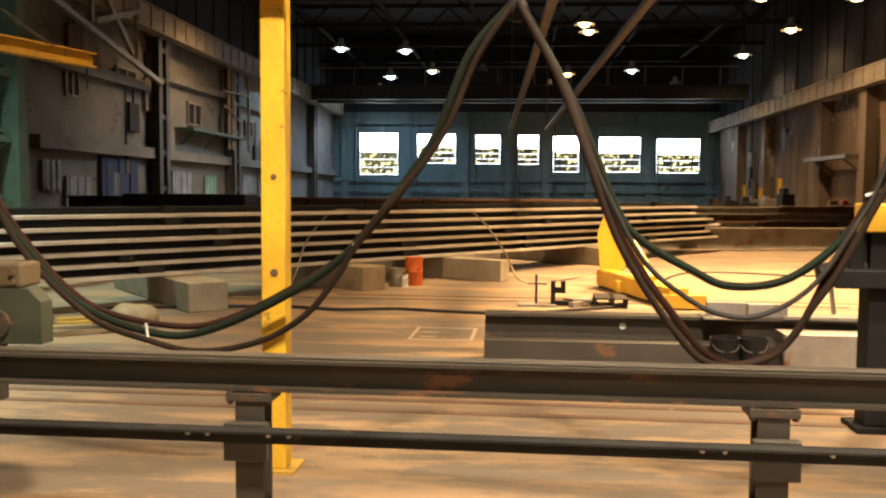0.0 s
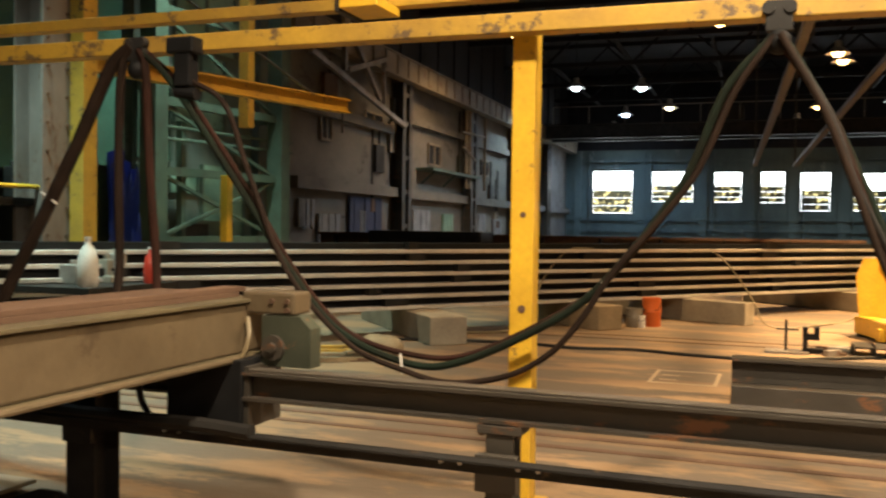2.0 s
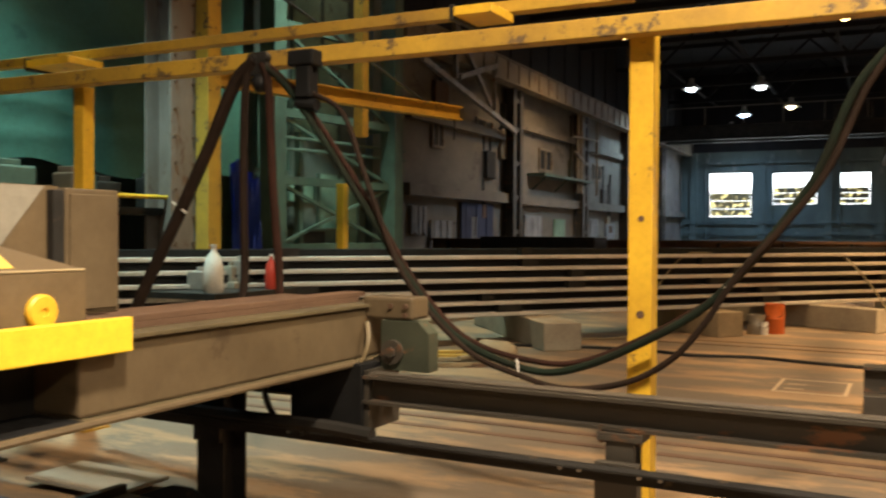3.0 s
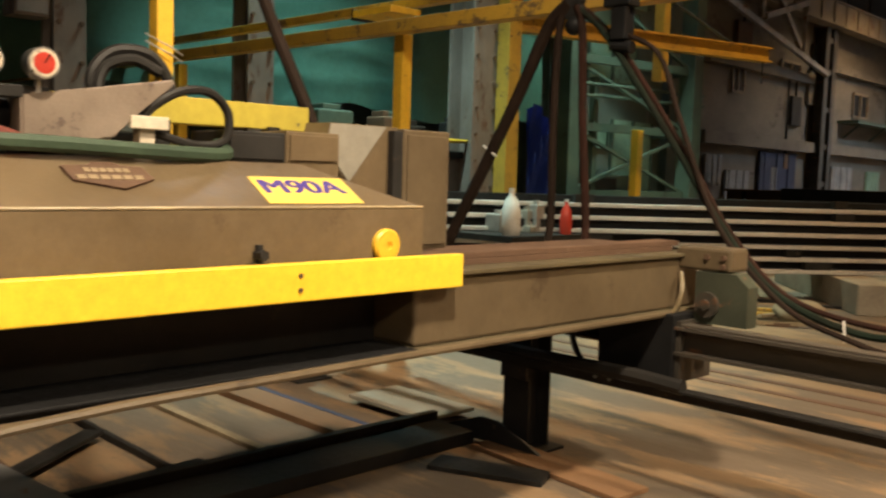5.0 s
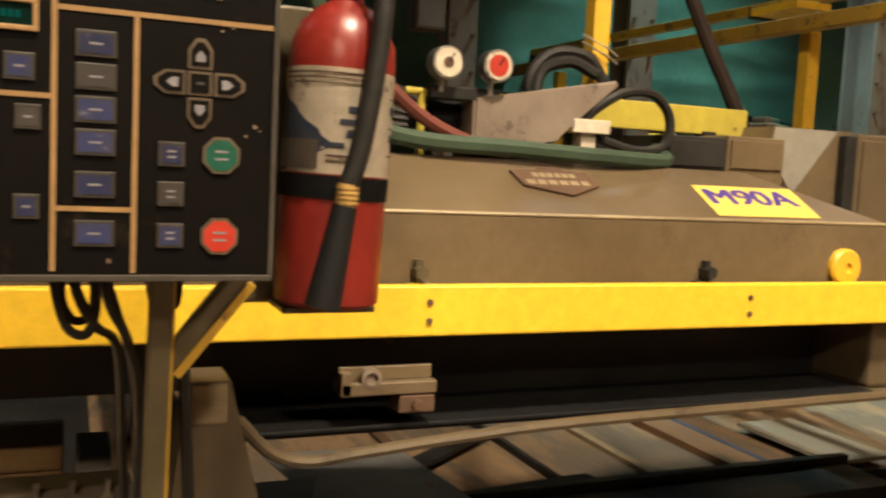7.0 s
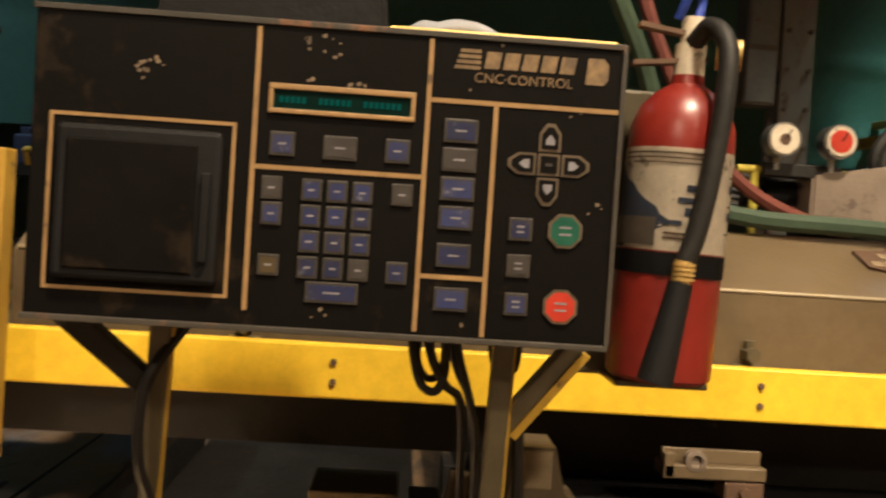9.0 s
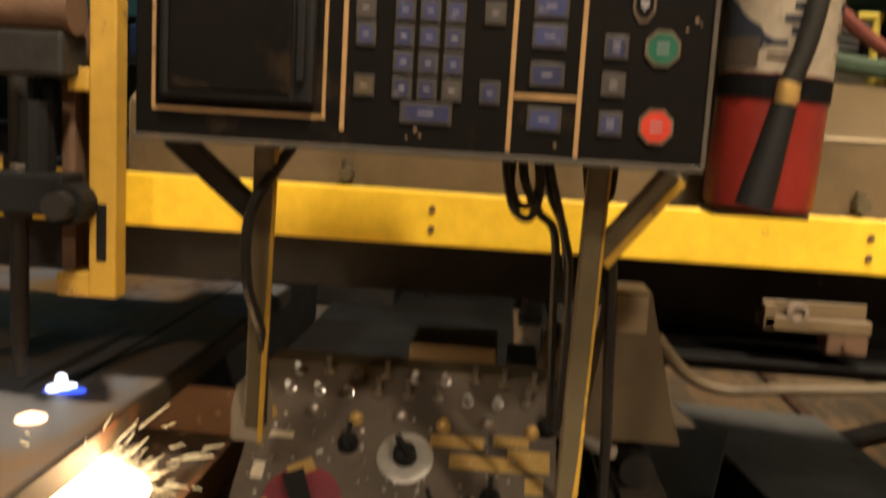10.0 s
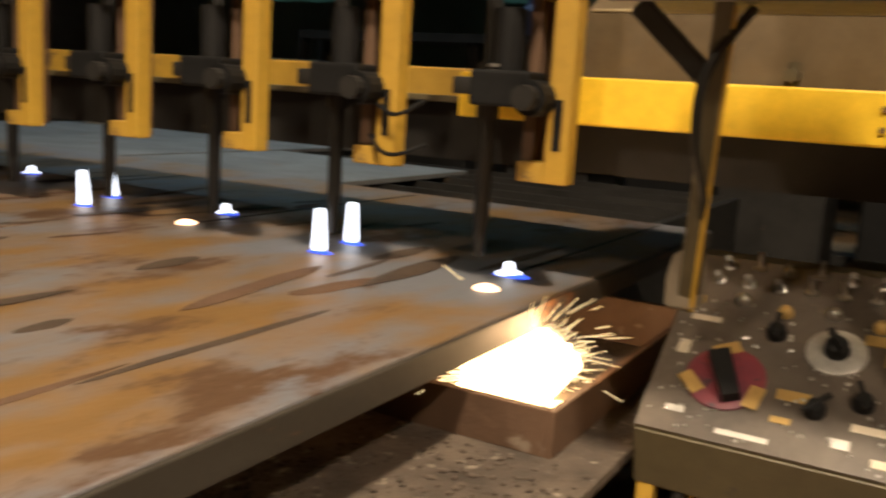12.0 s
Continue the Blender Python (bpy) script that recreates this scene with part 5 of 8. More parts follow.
for z, m, lab in ((1.221, M_GREENKEY, "green octagonal start button"), (1.134, M_REDKEY, "red octagonal stop button")):
    y = 0.155
    bm = B()
    oct_ = [(y + r * math.cos(radians(22.5 + 45 * k)), z + r * math.sin(radians(22.5 + 45 * k))) for r in (0.021,) for k in range(8)]
    prism(bm, oct_, at(FACE_X, PX, 0, 0), 0.003)
    b8 = part("octagon_button", bm, M_ARROWRIM, con, lab)
    bm = B()
    prism(bm, [(y + 0.0178 * math.cos(radians(22.5 + 45 * k)), z + 0.0178 * math.sin(radians(22.5 + 45 * k))) for k in range(8)], at(FACE_X, PX + 0.003, 0, 0), 0.0006)
    part("button_face", bm, m, b8)
    bm = B()
    for dz in (0.004, -0.004):
        box(bm, PX + 0.0036, PX + 0.0039, y - 0.007, y + 0.007, z + dz - 0.0012, z + dz + 0.0012)
    part("button_print", bm, M_INK, b8)
# arrow pad
cy, cz, r = 0.131, 1.2955, 0.0275
for k in range(5):
    a = k * 90
    y, z = (cy + r * math.cos(radians(a)), cz + r * math.sin(radians(a))) if k < 4 else (cy, cz)
    m = at(FACE_X, PX, y, z) @ pose(0, 0, 0, 0, 0, a if k < 4 else 0)
    tip = 0.0195 if k < 4 else 0.0125
    o = [(-0.0125, -0.0125), (0.008, -0.0125), (tip, -0.0045 if k < 4 else -0.0125), (tip, 0.0045 if k < 4 else 0.0125), (0.008, 0.0125), (-0.0125, 0.0125)]
    bm = B()
    prism(bm, o, m, 0.002)
    ak = part("arrow_key", bm, M_ARROWRIM, con, "tan-rimmed arrow key")
    bm = B()
    prism(bm, [(x * 0.78, yy * 0.78) for x, yy in o], at(Matrix(), 0.0021, 0, 0) @ m, 0.0008)
    part("key_face", bm, M_PANEL, ak)
    bm = B()
    if k < 4:
        prism(bm, [(-0.005, -0.005), (0.001, -0.005), (0.007, 0), (0.001, 0.005), (-0.005, 0.005)], at(Matrix(), 0.003, 0, 0) @ m, 0.0004)
    else:
        prism(bm, [(-0.004, -0.0015), (0.004, -0.0015), (0.004, 0.0015), (-0.004, 0.0015)], at(Matrix(), 0.003, 0, 0) @ m, 0.0004)
    part("key_print", bm, M_INK if k < 4 else M_KEYGREY, ak)
# maker's mark as plain shapes, and the readable line below it
STROKES = [[(0.016 + 0.002 * k, 1.398 + k * 0.0062), (0.046, 1.398 + k * 0.0062), (0.046, 1.402 + k * 0.0062), (0.017 + 0.002 * k, 1.402 + k * 0.0062)] for k in range(4)]
STROKES += [[(y, 1.4), (y + 0.017, 1.4), (y + 0.02, 1.419), (y + 0.003, 1.419)] for y in (0.05, 0.0715, 0.093, 0.1145, 0.136)]
STROKES.append([(0.167, 1.39), (0.188, 1.39), (0.193, 1.396), (0.193, 1.413), (0.187, 1.42), (0.169, 1.42)])
for o in STROKES:
    bm = B()
    prism(bm, o, at(FACE_X, PX, 0, 0), 0.0008)
    part("maker_mark", bm, M_MARK, panel)
TXT = Matrix(((0, 0, 1, PX + 0.0008), (1, 0, 0, 0.096), (0, 1, 0, 1.3885), (0, 0, 0, 1)))
lettering("CNC CONTROL", 0.0155, TXT, M_MARK, con, "lettering")
# scuffs where the film has chipped
rnd = random.Random(3)
for y, z, n, rr in ((-0.325, 1.375, 12, 0.012), (-0.137, 1.415, 10, 0.014), (-0.148, 1.37, 3, 0.006), (-0.09, 1.37, 3, 0.006), (-0.395, 1.155, 4, 0.006), (0.1, 1.38, 9, 0.05), (0.19, 1.25, 3, 0.008), (-0.12, 1.105, 3, 0.01), (0.04, 1.105, 3, 0.01)):
    bm = B()
    for k in range(n):
        a, b, c = y + rnd.gauss(0, rr), z + rnd.gauss(0, rr * 0.5), rnd.uniform(0.0012, 0.0035)
        if a > 0.2 or not 1.1 < b < 1.428:
            continue
        prism(bm, [(a + c * rnd.uniform(0.6, 1.4) * math.cos(t * 1.05), b + c * rnd.uniform(0.6, 1.2) * math.sin(t * 1.05)) for t in range(6)], at(FACE_X, PX, 0, 0), 0.0004)
    tagged(part("chipped_spots", bm, M_SCUFF, panel), "pale chipped spots", kind="stuff")
# legs and braces under the console
for y, foot, lab in ((-0.318, (-1.757, -0.366, 0.63), "olive square leg"), (0.106, (-1.69, 0.098, 0.3), "olive square leg with a yellow edge")):
    bm = B()
    bar(bm, (-1.6, y, PZ0 + 0.01), foot, 0.026, 0.028, up=(1, 0, 0), bevel=0.003)
    leg = part("leg", bm, M_OLIVE_DARK, con, lab)
    bm = B()
    bar(bm, (-1.598, y + 0.013, PZ0), Vector(foot) + Vector((0.017, 0.013, 0.0)), 0.007, 0.006, up=(1, 0, 0))
    part("paint_edge", bm, M_YELLOW_OLD, leg)
bm = B()
prism(bm, [(-0.398, 0.63), (-0.345, 0.63), (-0.345, 0.68), (-0.353, 0.72), (-0.39, 0.72), (-0.398, 0.68)], at(FACE_X, -1.785, 0, 0), 0.05)
bmesh.ops.bevel(bm, geom=bm.edges[:], offset=0.004, segments=2, affect="EDGES")
part("leg_foot", bm, M_GIRDER, con, "tan scuffed leg foot")
for a, b in (((-1.58, -0.435, PZ0), (-1.64, -0.335, 0.985)), ((-1.6, 0.2, PZ0 - 0.01), (-1.63, 0.118, 0.965))):
    bm = B()
    bar(bm, a, b, 0.03, 0.028, up=(1, 0, 0), bevel=0.003)
    br = part("brace", bm, M_DARK if b[1] < 0 else M_OLIVE_DARK, con)
    if b[1] > 0:
        bm = B()
        bar(bm, Vector(a) + Vector((0.018, 0.008, -0.01)), Vector(b) + Vector((0.018, 0.008, -0.01)), 0.01, 0.006, up=(1, 0, 0))
        part("paint_edge", bm, M_YELLOW_OLD, br)
for name, pts, r in (("loop_cable", [(-1.62, 0.0, 1.1), (-1.61, -0.002, 1.05), (-1.61, 0.012, 1.025), (-1.61, 0.03, 1.035), (-1.61, 0.033, 1.08), (-1.62, 0.03, 1.1)], 0.005), ("loop_cable", [(-1.63, 0.035, 1.1), (-1.63, 0.05, 1.04), (-1.66, 0.075, 0.98), (-1.7, 0.09, 0.85), (-1.75, 0.09, 0.68)], 0.006), ("loop_cable", [(-1.6, -0.012, 1.1), (-1.595, -0.008, 1.06), (-1.595, 0.004, 1.02), (-1.595, 0.024, 1.012), (-1.595, 0.034, 1.045), (-1.6, 0.028, 1.1)], 0.0055), ("loop_cable", [(-1.6, 0.01, 1.1), (-1.59, 0.014, 1.06), (-1.6, 0.034, 1.02), (-1.64, 0.06, 0.985), (-1.7, 0.07, 0.86), (-1.75, 0.08, 0.7)], 0.006), ("loop_cable", [(-1.61, 0.04, 1.1), (-1.6, 0.05, 1.06), (-1.61, 0.068, 1.0), (-1.66, 0.085, 0.93), (-1.72, 0.09, 0.75)], 0.005), ("loop_cable", [(-1.63, 0.09, 1.1), (-1.62, 0.1, 1.04), (-1.63, 0.125, 1.04), (-1.63, 0.13, 1.09)], 0.005), ("leg_cable", [(-1.62, -0.285, 1.09), (-1.6, -0.335, 1.0), (-1.62, -0.345, 0.9), (-1.69, -0.34, 0.8), (-1.74, -0.35, 0.66)], 0.008), ("leg_cable", [(-1.66, 0.14, 0.95), (-1.72, 0.16, 0.7), (-1.75, 0.17, 0.55), (-1.7, 0.2, 0.4)], 0.008)):
    bm = B()
    tube(bm, pts, r, 6)
    part(name, bm, M_RUBBER, con, smooth=True)

# ---- fire extinguisher on the console's flank ----
ext = thing("fire_extinguisher", (-1.62, 0.316, 1.04), "red fire extinguisher with white label and black hose", "fire extinguisher")
tilt = Matrix.Translation((-1.62, 0.309, 1.04)) @ pose(0, 0, 0, -2.0, 0, 0)
bm = B()
lathe(bm, [(0.06, 0.0), (0.0665, 0.006), (0.067, 0.02), (0.067, 0.3), (0.065, 0.325), (0.056, 0.348), (0.038, 0.368), (0.022, 0.378), (0.02, 0.39)], tilt, 32)
part("cylinder", bm, M_RED, ext, smooth=True)


def wrap(name, a0, a1, z0, z1, m, lab="", r=0.0676):
    """A curved label round the cylinder, from angle a0 to a1."""
    bm = B()
    n = 14
    ring = []
    for z in (z0, z1):
        ring.append([bm.verts.new(tilt @ Vector((r * math.cos(radians(a0 + (a1 - a0) * k / n)), r * math.sin(radians(a0 + (a1 - a0) * k / n)), z))) for k in range(n + 1)])
    for k in range(n):
        bm.faces.new((ring[0][k], ring[0][k + 1], ring[1][k + 1], ring[1][k]))
    bmesh.ops.solidify(bm, geom=bm.faces[:], thickness=-0.0004)
    return part(name, bm, m, ext, lab, True)


wrap("label", -100, 95, 0.165, 0.292, M_PAPER, "cream instruction label, printed and torn")
bm = B()
rows_ = []
for k in range(13):
    z = 0.166 + 0.104 * k / 12
    edge = -96 + 78 * (1 - max(0.0, (z - 0.2) / 0.07)) if z > 0.2 else -18 - 60 * (0.2 - z) / 0.034
    edge += 3 * math.sin(k * 2.3)
    rows_.append([bm.verts.new(tilt @ Vector((0.0681 * math.cos(radians(u)), 0.0681 * math.sin(radians(u)), z))) for u in [-102 + (edge + 102) * j / 10 for j in range(11)]])
for p_, q_ in zip(rows_, rows_[1:]):
    for j in range(10):
        bm.faces.new((p_[j], p_[j + 1], q_[j + 1], q_[j]))
bmesh.ops.solidify(bm, geom=bm.faces[:], thickness=-0.0004)
part("label_patch", bm, M_NAVY, ext, "navy printed field", True)
wrap("label_patch", -100, -34, 0.17, 0.205, M_GREASY, "worn grimy corner of the label", 0.0685)
for z, a0, a1, h in ((0.285, -85, 20, 0.0012), (0.279, -85, 10, 0.0009), (0.273, -70, 15, 0.0009), (0.243, -6, 10, 0.004), (0.228, -14, 6, 0.0035), (0.214, -6, 8, 0.005), (0.2, -26, -8, 0.003), (0.187, -26, 4, 0.0012), (0.181, -26, 4, 0.0012), (0.262, 50, 92, 0.0012), (0.248, 52, 70, 0.005), (0.226, 50, 90, 0.0012), (0.214, 52, 62, 0.005), (0.192, 50, 90, 0.0012)):
    wrap("label_mark", a0, a1, z - h, z + h, M_NAVY if h > 0.002 else M_RUSTY, r=0.0684)
wrap("strap", -100, 260, 0.135, 0.163, M_BLACK, "black bracket strap", 0.0695)
bm = B()
rod(bm, tilt @ Vector((0, 0, 0.385)), tilt @ Vector((0, 0, 0.43)), 0.02, 14)
rod(bm, tilt @ Vector((0.0, 0.0, 0.43)), tilt @ Vector((0, 0, 0.465)), 0.015, 12)
part("valve", bm, M_PAPER, ext, "pale dusty valve", True)
bm = B()
tube(bm, [tilt @ Vector(p) for p in ((0.0, -0.02, 0.462), (0.01, -0.012, 0.49), (0.005, 0.004, 0.515), (-0.01, 0.012, 0.49), (-0.004, 0.006, 0.462))], 0.006, 8)
part("seal_tag", bm, M_BLUETARP, ext, "blue plastic seal tag", True)
bm = B()
bar(bm, tilt @ Vector((0.0, -0.075, 0.4)), tilt @ Vector((0.0, 0.02, 0.412)), 0.02, 0.006)
bar(bm, tilt @ Vector((0.0, -0.07, 0.45)), tilt @ Vector((0.0, 0.02, 0.44)), 0.018, 0.006)
part("handle", bm, M_RUSTY, ext, "dark red carrying handle")
bm = B()
rod(bm, tilt @ Vector((0.01, 0.03, 0.42)), tilt @ Vector((0.02, 0.06, 0.42)), 0.02, 14)
part("gauge", bm, M_BRASS, ext, smooth=True)
bm = B()
tube(bm, [tilt @ Vector(p) for p in ((0.01, 0.0, 0.43), (0.035, 0.012, 0.448), (0.065, 0.025, 0.42), (0.078, 0.024, 0.36), (0.08, 0.018, 0.28), (0.079, 0.008, 0.2), (0.078, -0.004, 0.15))], 0.0125, 10)
part("hose", bm, M_RUBBER, ext, "black discharge hose", True)
bm = B()
rod(bm, tilt @ Vector((0.078, -0.004, 0.155)), tilt @ Vector((0.077, -0.006, 0.128)), 0.0128, 12)
for k in range(4):
    rod(bm, tilt @ Vector((0.0775, -0.0045, 0.152 - 0.006 * k)), tilt @ Vector((0.0775, -0.0045, 0.149 - 0.006 * k)), 0.0145, 12)
part("hose_ferrule", bm, M_BRASS, ext, smooth=True)
bm = B()
rod(bm, tilt @ Vector((0.077, -0.006, 0.128)), tilt @ Vector((0.08, -0.026, 0.006)), 0.0145, 16, 0.022)
part("nozzle", bm, M_BLACK, ext, "black nozzle horn", True)
bm = B()
box(bm, -1.712, -1.69, 0.2, 0.385, 1.03, 1.42, 0.004)
box(bm, -1.69, -1.6, 0.25, 0.37, 1.03, 1.038, 0.002)
part("wall_bracket", bm, M_OLIVE_DARK, ext)

# ---- stacked steel in the yard of the hall ----
A0, A1 = Vector((-7.2, 5.4, 0)), Vector((4.0, 20.0, 0))      # front edge line of the stack
along = (A1 - A0).normalized()
back = Vector((-along.y, along.x, 0))
rnd = random.Random(11)


def on_stack(s, d, z):
    p = A0 + along * s + back * d
    return (p.x, p.y, z)


for layer in range(6):
    z = 0.31 + layer * 0.127
    off = rnd.uniform(-0.06, 0.06)
    for col in range(2):
        d = 0.14 + col * 0.36 + off * 0.5
        beam = thing("steel_channel", on_stack(9, d, z), "long mill-scaled steel beam stacked flat on dunnage", "steel beam", "stacked beams")
        bm = B()
        s0, s1 = rnd.uniform(0, 0.5), 17.6 + rnd.uniform(-0.7, 0.6)
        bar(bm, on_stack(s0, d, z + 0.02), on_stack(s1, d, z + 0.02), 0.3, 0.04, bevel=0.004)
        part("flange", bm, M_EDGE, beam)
        # webs are black, so the shade between the flanges is in their colour
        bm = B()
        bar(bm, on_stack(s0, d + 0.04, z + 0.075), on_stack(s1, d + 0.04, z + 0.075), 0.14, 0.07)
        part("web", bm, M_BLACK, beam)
        for s in (2.0, 5.4, 8.6, 11.6, 14.8):
            if col == 0:
                bm = B()
                ss = s + rnd.uniform(-0.8, 0.8)
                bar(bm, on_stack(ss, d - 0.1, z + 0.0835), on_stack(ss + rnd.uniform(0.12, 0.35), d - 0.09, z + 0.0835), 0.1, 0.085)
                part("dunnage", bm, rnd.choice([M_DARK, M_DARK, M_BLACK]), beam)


def skid(name, a, b, w, h, m, label, z0=0.0):
    """A long block lying on the floor from a to b."""
    ob = thing(name, ((a[0] + b[0]) / 2, (a[1] + b[1]) / 2, z0), label, "skid block", "skid blocks")
    bm = B()
    bar(bm, (a[0], a[1], z0 + h / 2), (b[0], b[1], z0 + h / 2), w, h, bevel=0.012)
    part("block", bm, m, ob)
    return ob


skid("skid_block", (-3.36, 9.05), (-5.2, 11.2), 0.42, 0.3, M_CONC, "tan concrete skid block under the beam stack")
skid("skid_block", (-0.45, 12.7), (-3.2, 14.1), 0.24, 0.3, M_CONC, "long pale concrete skid block under the beam stack")
skid("skid_block", (-2.05, 11.3), (-3.4, 12.3), 0.4, 0.3, M_TIMBER, "dark timber skid block under the beam stack")
skid("skid_block", (1.7, 15.4), (-0.6, 17.2), 0.3, 0.3, M_CONC, "grey concrete skid block under the beam stack")
skid("skid_block", (-6.6, 7.4), (-8.0, 9.2), 0.4, 0.3, M_DARK, "dark timber skid block under the beam stack")

# long brown plate girder beyond, with stiffener ribs
gird = thing("plate_girder", (-5, 22.4, 0), "long rust-brown plate girder lying behind the stack", "girder")
bm = B()
box(bm, -12.0, 1.7, 22.2, 22.25, 0.06, 1.02)
box(bm, -12.0, 1.7, 22.05, 22.4, 0.0, 0.06)
box(bm, -12.0, 1.7, 22.05, 22.4, 1.02, 1.08)
part("girder_plate", bm, M_RUSTY, gird)
for k in range(9):
    bm = B()
    box(bm, -11.5 + k * 1.45, -11.44 + k * 1.45, 22.06, 22.2, 0.06, 1.02)
    part("stiffener", bm, M_DARK, gird)
bm = B()
box(bm, -9.5, -6.6, 20.0, 21.0, 0.45, 1.15, 0.02)
for x in (-9.3, -6.8):
    box(bm, x - 0.1, x + 0.1, 20.1, 20.9, 0, 0.45)
tagged(part("steel_skip", bm, M_DARK), "dark steel trough standing behind the beam stack", "steel trough")

# grey beam and low stacks by the open floor
beam = thing("grey_beam", (4, 20.3, 0), "grey rolled I-beam lying across the open floor", "steel beam")
bm = B()
ibeam(bm, (0.9, 19.6, 0.27), (8.2, 21.2, 0.27), 0.22, 0.46, 0.02, 0.014)
part("beam", bm, M_STEEL, beam)
for x, y in ((1.5, 19.73), (7.4, 21.02)):
    bm = B()
    box(bm, x - 0.15, x + 0.15, y - 0.3, y + 0.3, 0, 0.04)
    part("chock", bm, M_TIMBER, beam)
for k in range(4):
    for j in range(3):
        b_ = thing("far_beam", (4 + j * 2.4, 24.5 + j * 1.6, 0.1 + k * 0.2), "dark steel beam in a low stack on the far floor", "steel beam", "far stacked beams")
        bm = B()
        z = 0.16 + k * 0.21
        ibeam(bm, (1.2 + j * 2.6 + 0.2 * k, 24.2 + j * 1.7, z), (5.6 + j * 2.7 + 0.3 * k, 25.3 + j * 1.7, z), 0.28, 0.2, 0.03, 0.02)
        part("beam", bm, M_STEEL if (k + j) % 2 else M_RUSTY, b_)
        bm = B()
        for s in (0.2, 0.75):
            x = 1.2 + j * 2.6 + 4.4 * s
            y = 24.2 + j * 1.7 + 1.1 * s
            box(bm, x - 0.1, x + 0.25, y - 0.14, y + 0.14, z - 0.16 if k == 0 else z - 0.115, z - 0.095)
        part("dunnage", bm, M_DARK, b_)

# near I-beam with a drum and plates beside it
nb = thing("floor_beam", (1.2, 6.9, 0), "heavy dark I-beam lying on the shop floor", "steel beam")
bm = B()
ibeam(bm, (-0.41, 6.98, 0.17), (3.6, 6.98, 0.17), 0.2, 0.34, 0.02, 0.014)
part("beam", bm, M_RAIL, nb)
bm = B()
box(bm, -0.41, 3.6, 6.88, 6.90, 0.336, 0.342)
part("bright_edge", bm, M_RAILTOP, nb)
bm = B()
rod(bm, (0.62, 6.968, 0.25), (0.62, 6.974, 0.25), 0.026, 10)
part("paint_spot", bm, M_WHITE, nb, "white paint spot")
cb = thing("floor_channel", (1.6, 6.7, 0), "tan steel channel lying in front of the I-beam", "steel channel")
bm = B()
box(bm, -0.4, 1.25, 6.7, 6.75, 0.0, 0.17, 0.004)
box(bm, -0.4, 1.25, 6.75, 6.87, 0.16, 0.17)
part("channel", bm, M_RAIL, cb)
bm = B()
box(bm, 1.7, 3.4, 6.6, 6.66, 0.0, 0.27, 0.004)
box(bm, 1.7, 3.4, 6.66, 6.86, 0.26, 0.27)
tagged(part("floor_channel", bm, M_STEEL), "grey steel channel lying in front of the I-beam", "steel channel")
for x, m in ((1.28, M_BLACK), (1.47, M_BLACK)):
    dr = thing("steel_bucket", (x, 6.55, 0), "black steel bucket standing by the beam", "bucket", "black buckets")
    bm = B()
    lathe(bm, [(0.085, 0.0), (0.1, 0.24), (0.104, 0.25), (0.098, 0.25), (0.083, 0.02)], at(FACE_Z, x, 6.55, 0), 18)
    part("bucket_body", bm, m, dr, smooth=True)
    bm = B()
    tube(bm, [(x - 0.1, 6.55, 0.24), (x - 0.06, 6.47, 0.17), (x + 0.06, 6.47, 0.17), (x + 0.1, 6.55, 0.24)], 0.004, 6)
    part("bail", bm, M_CHROME, dr)
pp = thing("plate_stack", (1.4, 6.9, 0.342), "small steel plates resting on the I-beam", "plates")
bm = B()
box(bm, 1.18, 1.46, 6.75, 7.05, 0.342, 0.352, m=Matrix())
part("plate", bm, M_CHROME, pp)
bm = B()
box(bm, 1.22, 1.5, 6.9, 6.96, 0.352, 0.45, 0.003)
part("angle_piece", bm, M_STEEL, pp)
bm = B()
box(bm, 1.52, 1.8, 6.92, 7.0, 0.342, 0.44, 0.003)
part("angle_piece", bm, M_STEEL, pp)
for k in range(5):
    bm = B()
    bar(bm, (1.75 + 0.1 * k, 6.86 + 0.04 * k, 0.352), (3.0 + 0.1 * k, 6.8 + 0.05 * k, 0.352), 0.025, 0.02)
    tagged(part("flat_bar", bm, M_STEEL), "loose flat steel bar on the I-beam", "steel bar", "loose bars")

# yellow cradle stand
cr = thing("yellow_cradle", (1.3, 11, 0), "yellow welded steel cradle with a diagonal brace", "cradle")
bm = B()
bar(bm, (0.88, 12.2, 0.13), (1.5, 9.95, 0.13), 0.22, 0.2, bevel=0.006)
part("base_beam", bm, M_YELLOW, cr)
bm = B()
prism(bm, [(-0.16, 0.0), (0.16, 0.0), (0.16, 0.62), (0.1, 0.72), (-0.12, 0.72), (-0.2, 0.5)], at(FACE_Y, 0.98, 12.2, 0.22), 0.06)
part("upright_plate", bm, M_YELLOW, cr)
bm = B()
bar(bm, (1.05, 12.0, 0.85), (1.32, 10.7, 0.25), 0.09, 0.09, bevel=0.004)
part("brace", bm, M_YELLOW, cr)
bm = B()
bar(bm, (1.3, 9.98, 0.09), (1.78, 9.98, 0.09), 0.16, 0.14, bevel=0.005)
part("cross_foot", bm, M_YELLOW, cr)
bm = B()
bar(bm, (0.95, 11.3, 0.1), (1.6, 11.45, 0.1), 0.12, 0.14, bevel=0.005)
part("cross_foot", bm, M_YELLOW, cr)
bm = B()
box(bm, 0.8, 1.0, 12.0, 12.2, 0, 0.03)
part("sole", bm, M_DARK, cr)
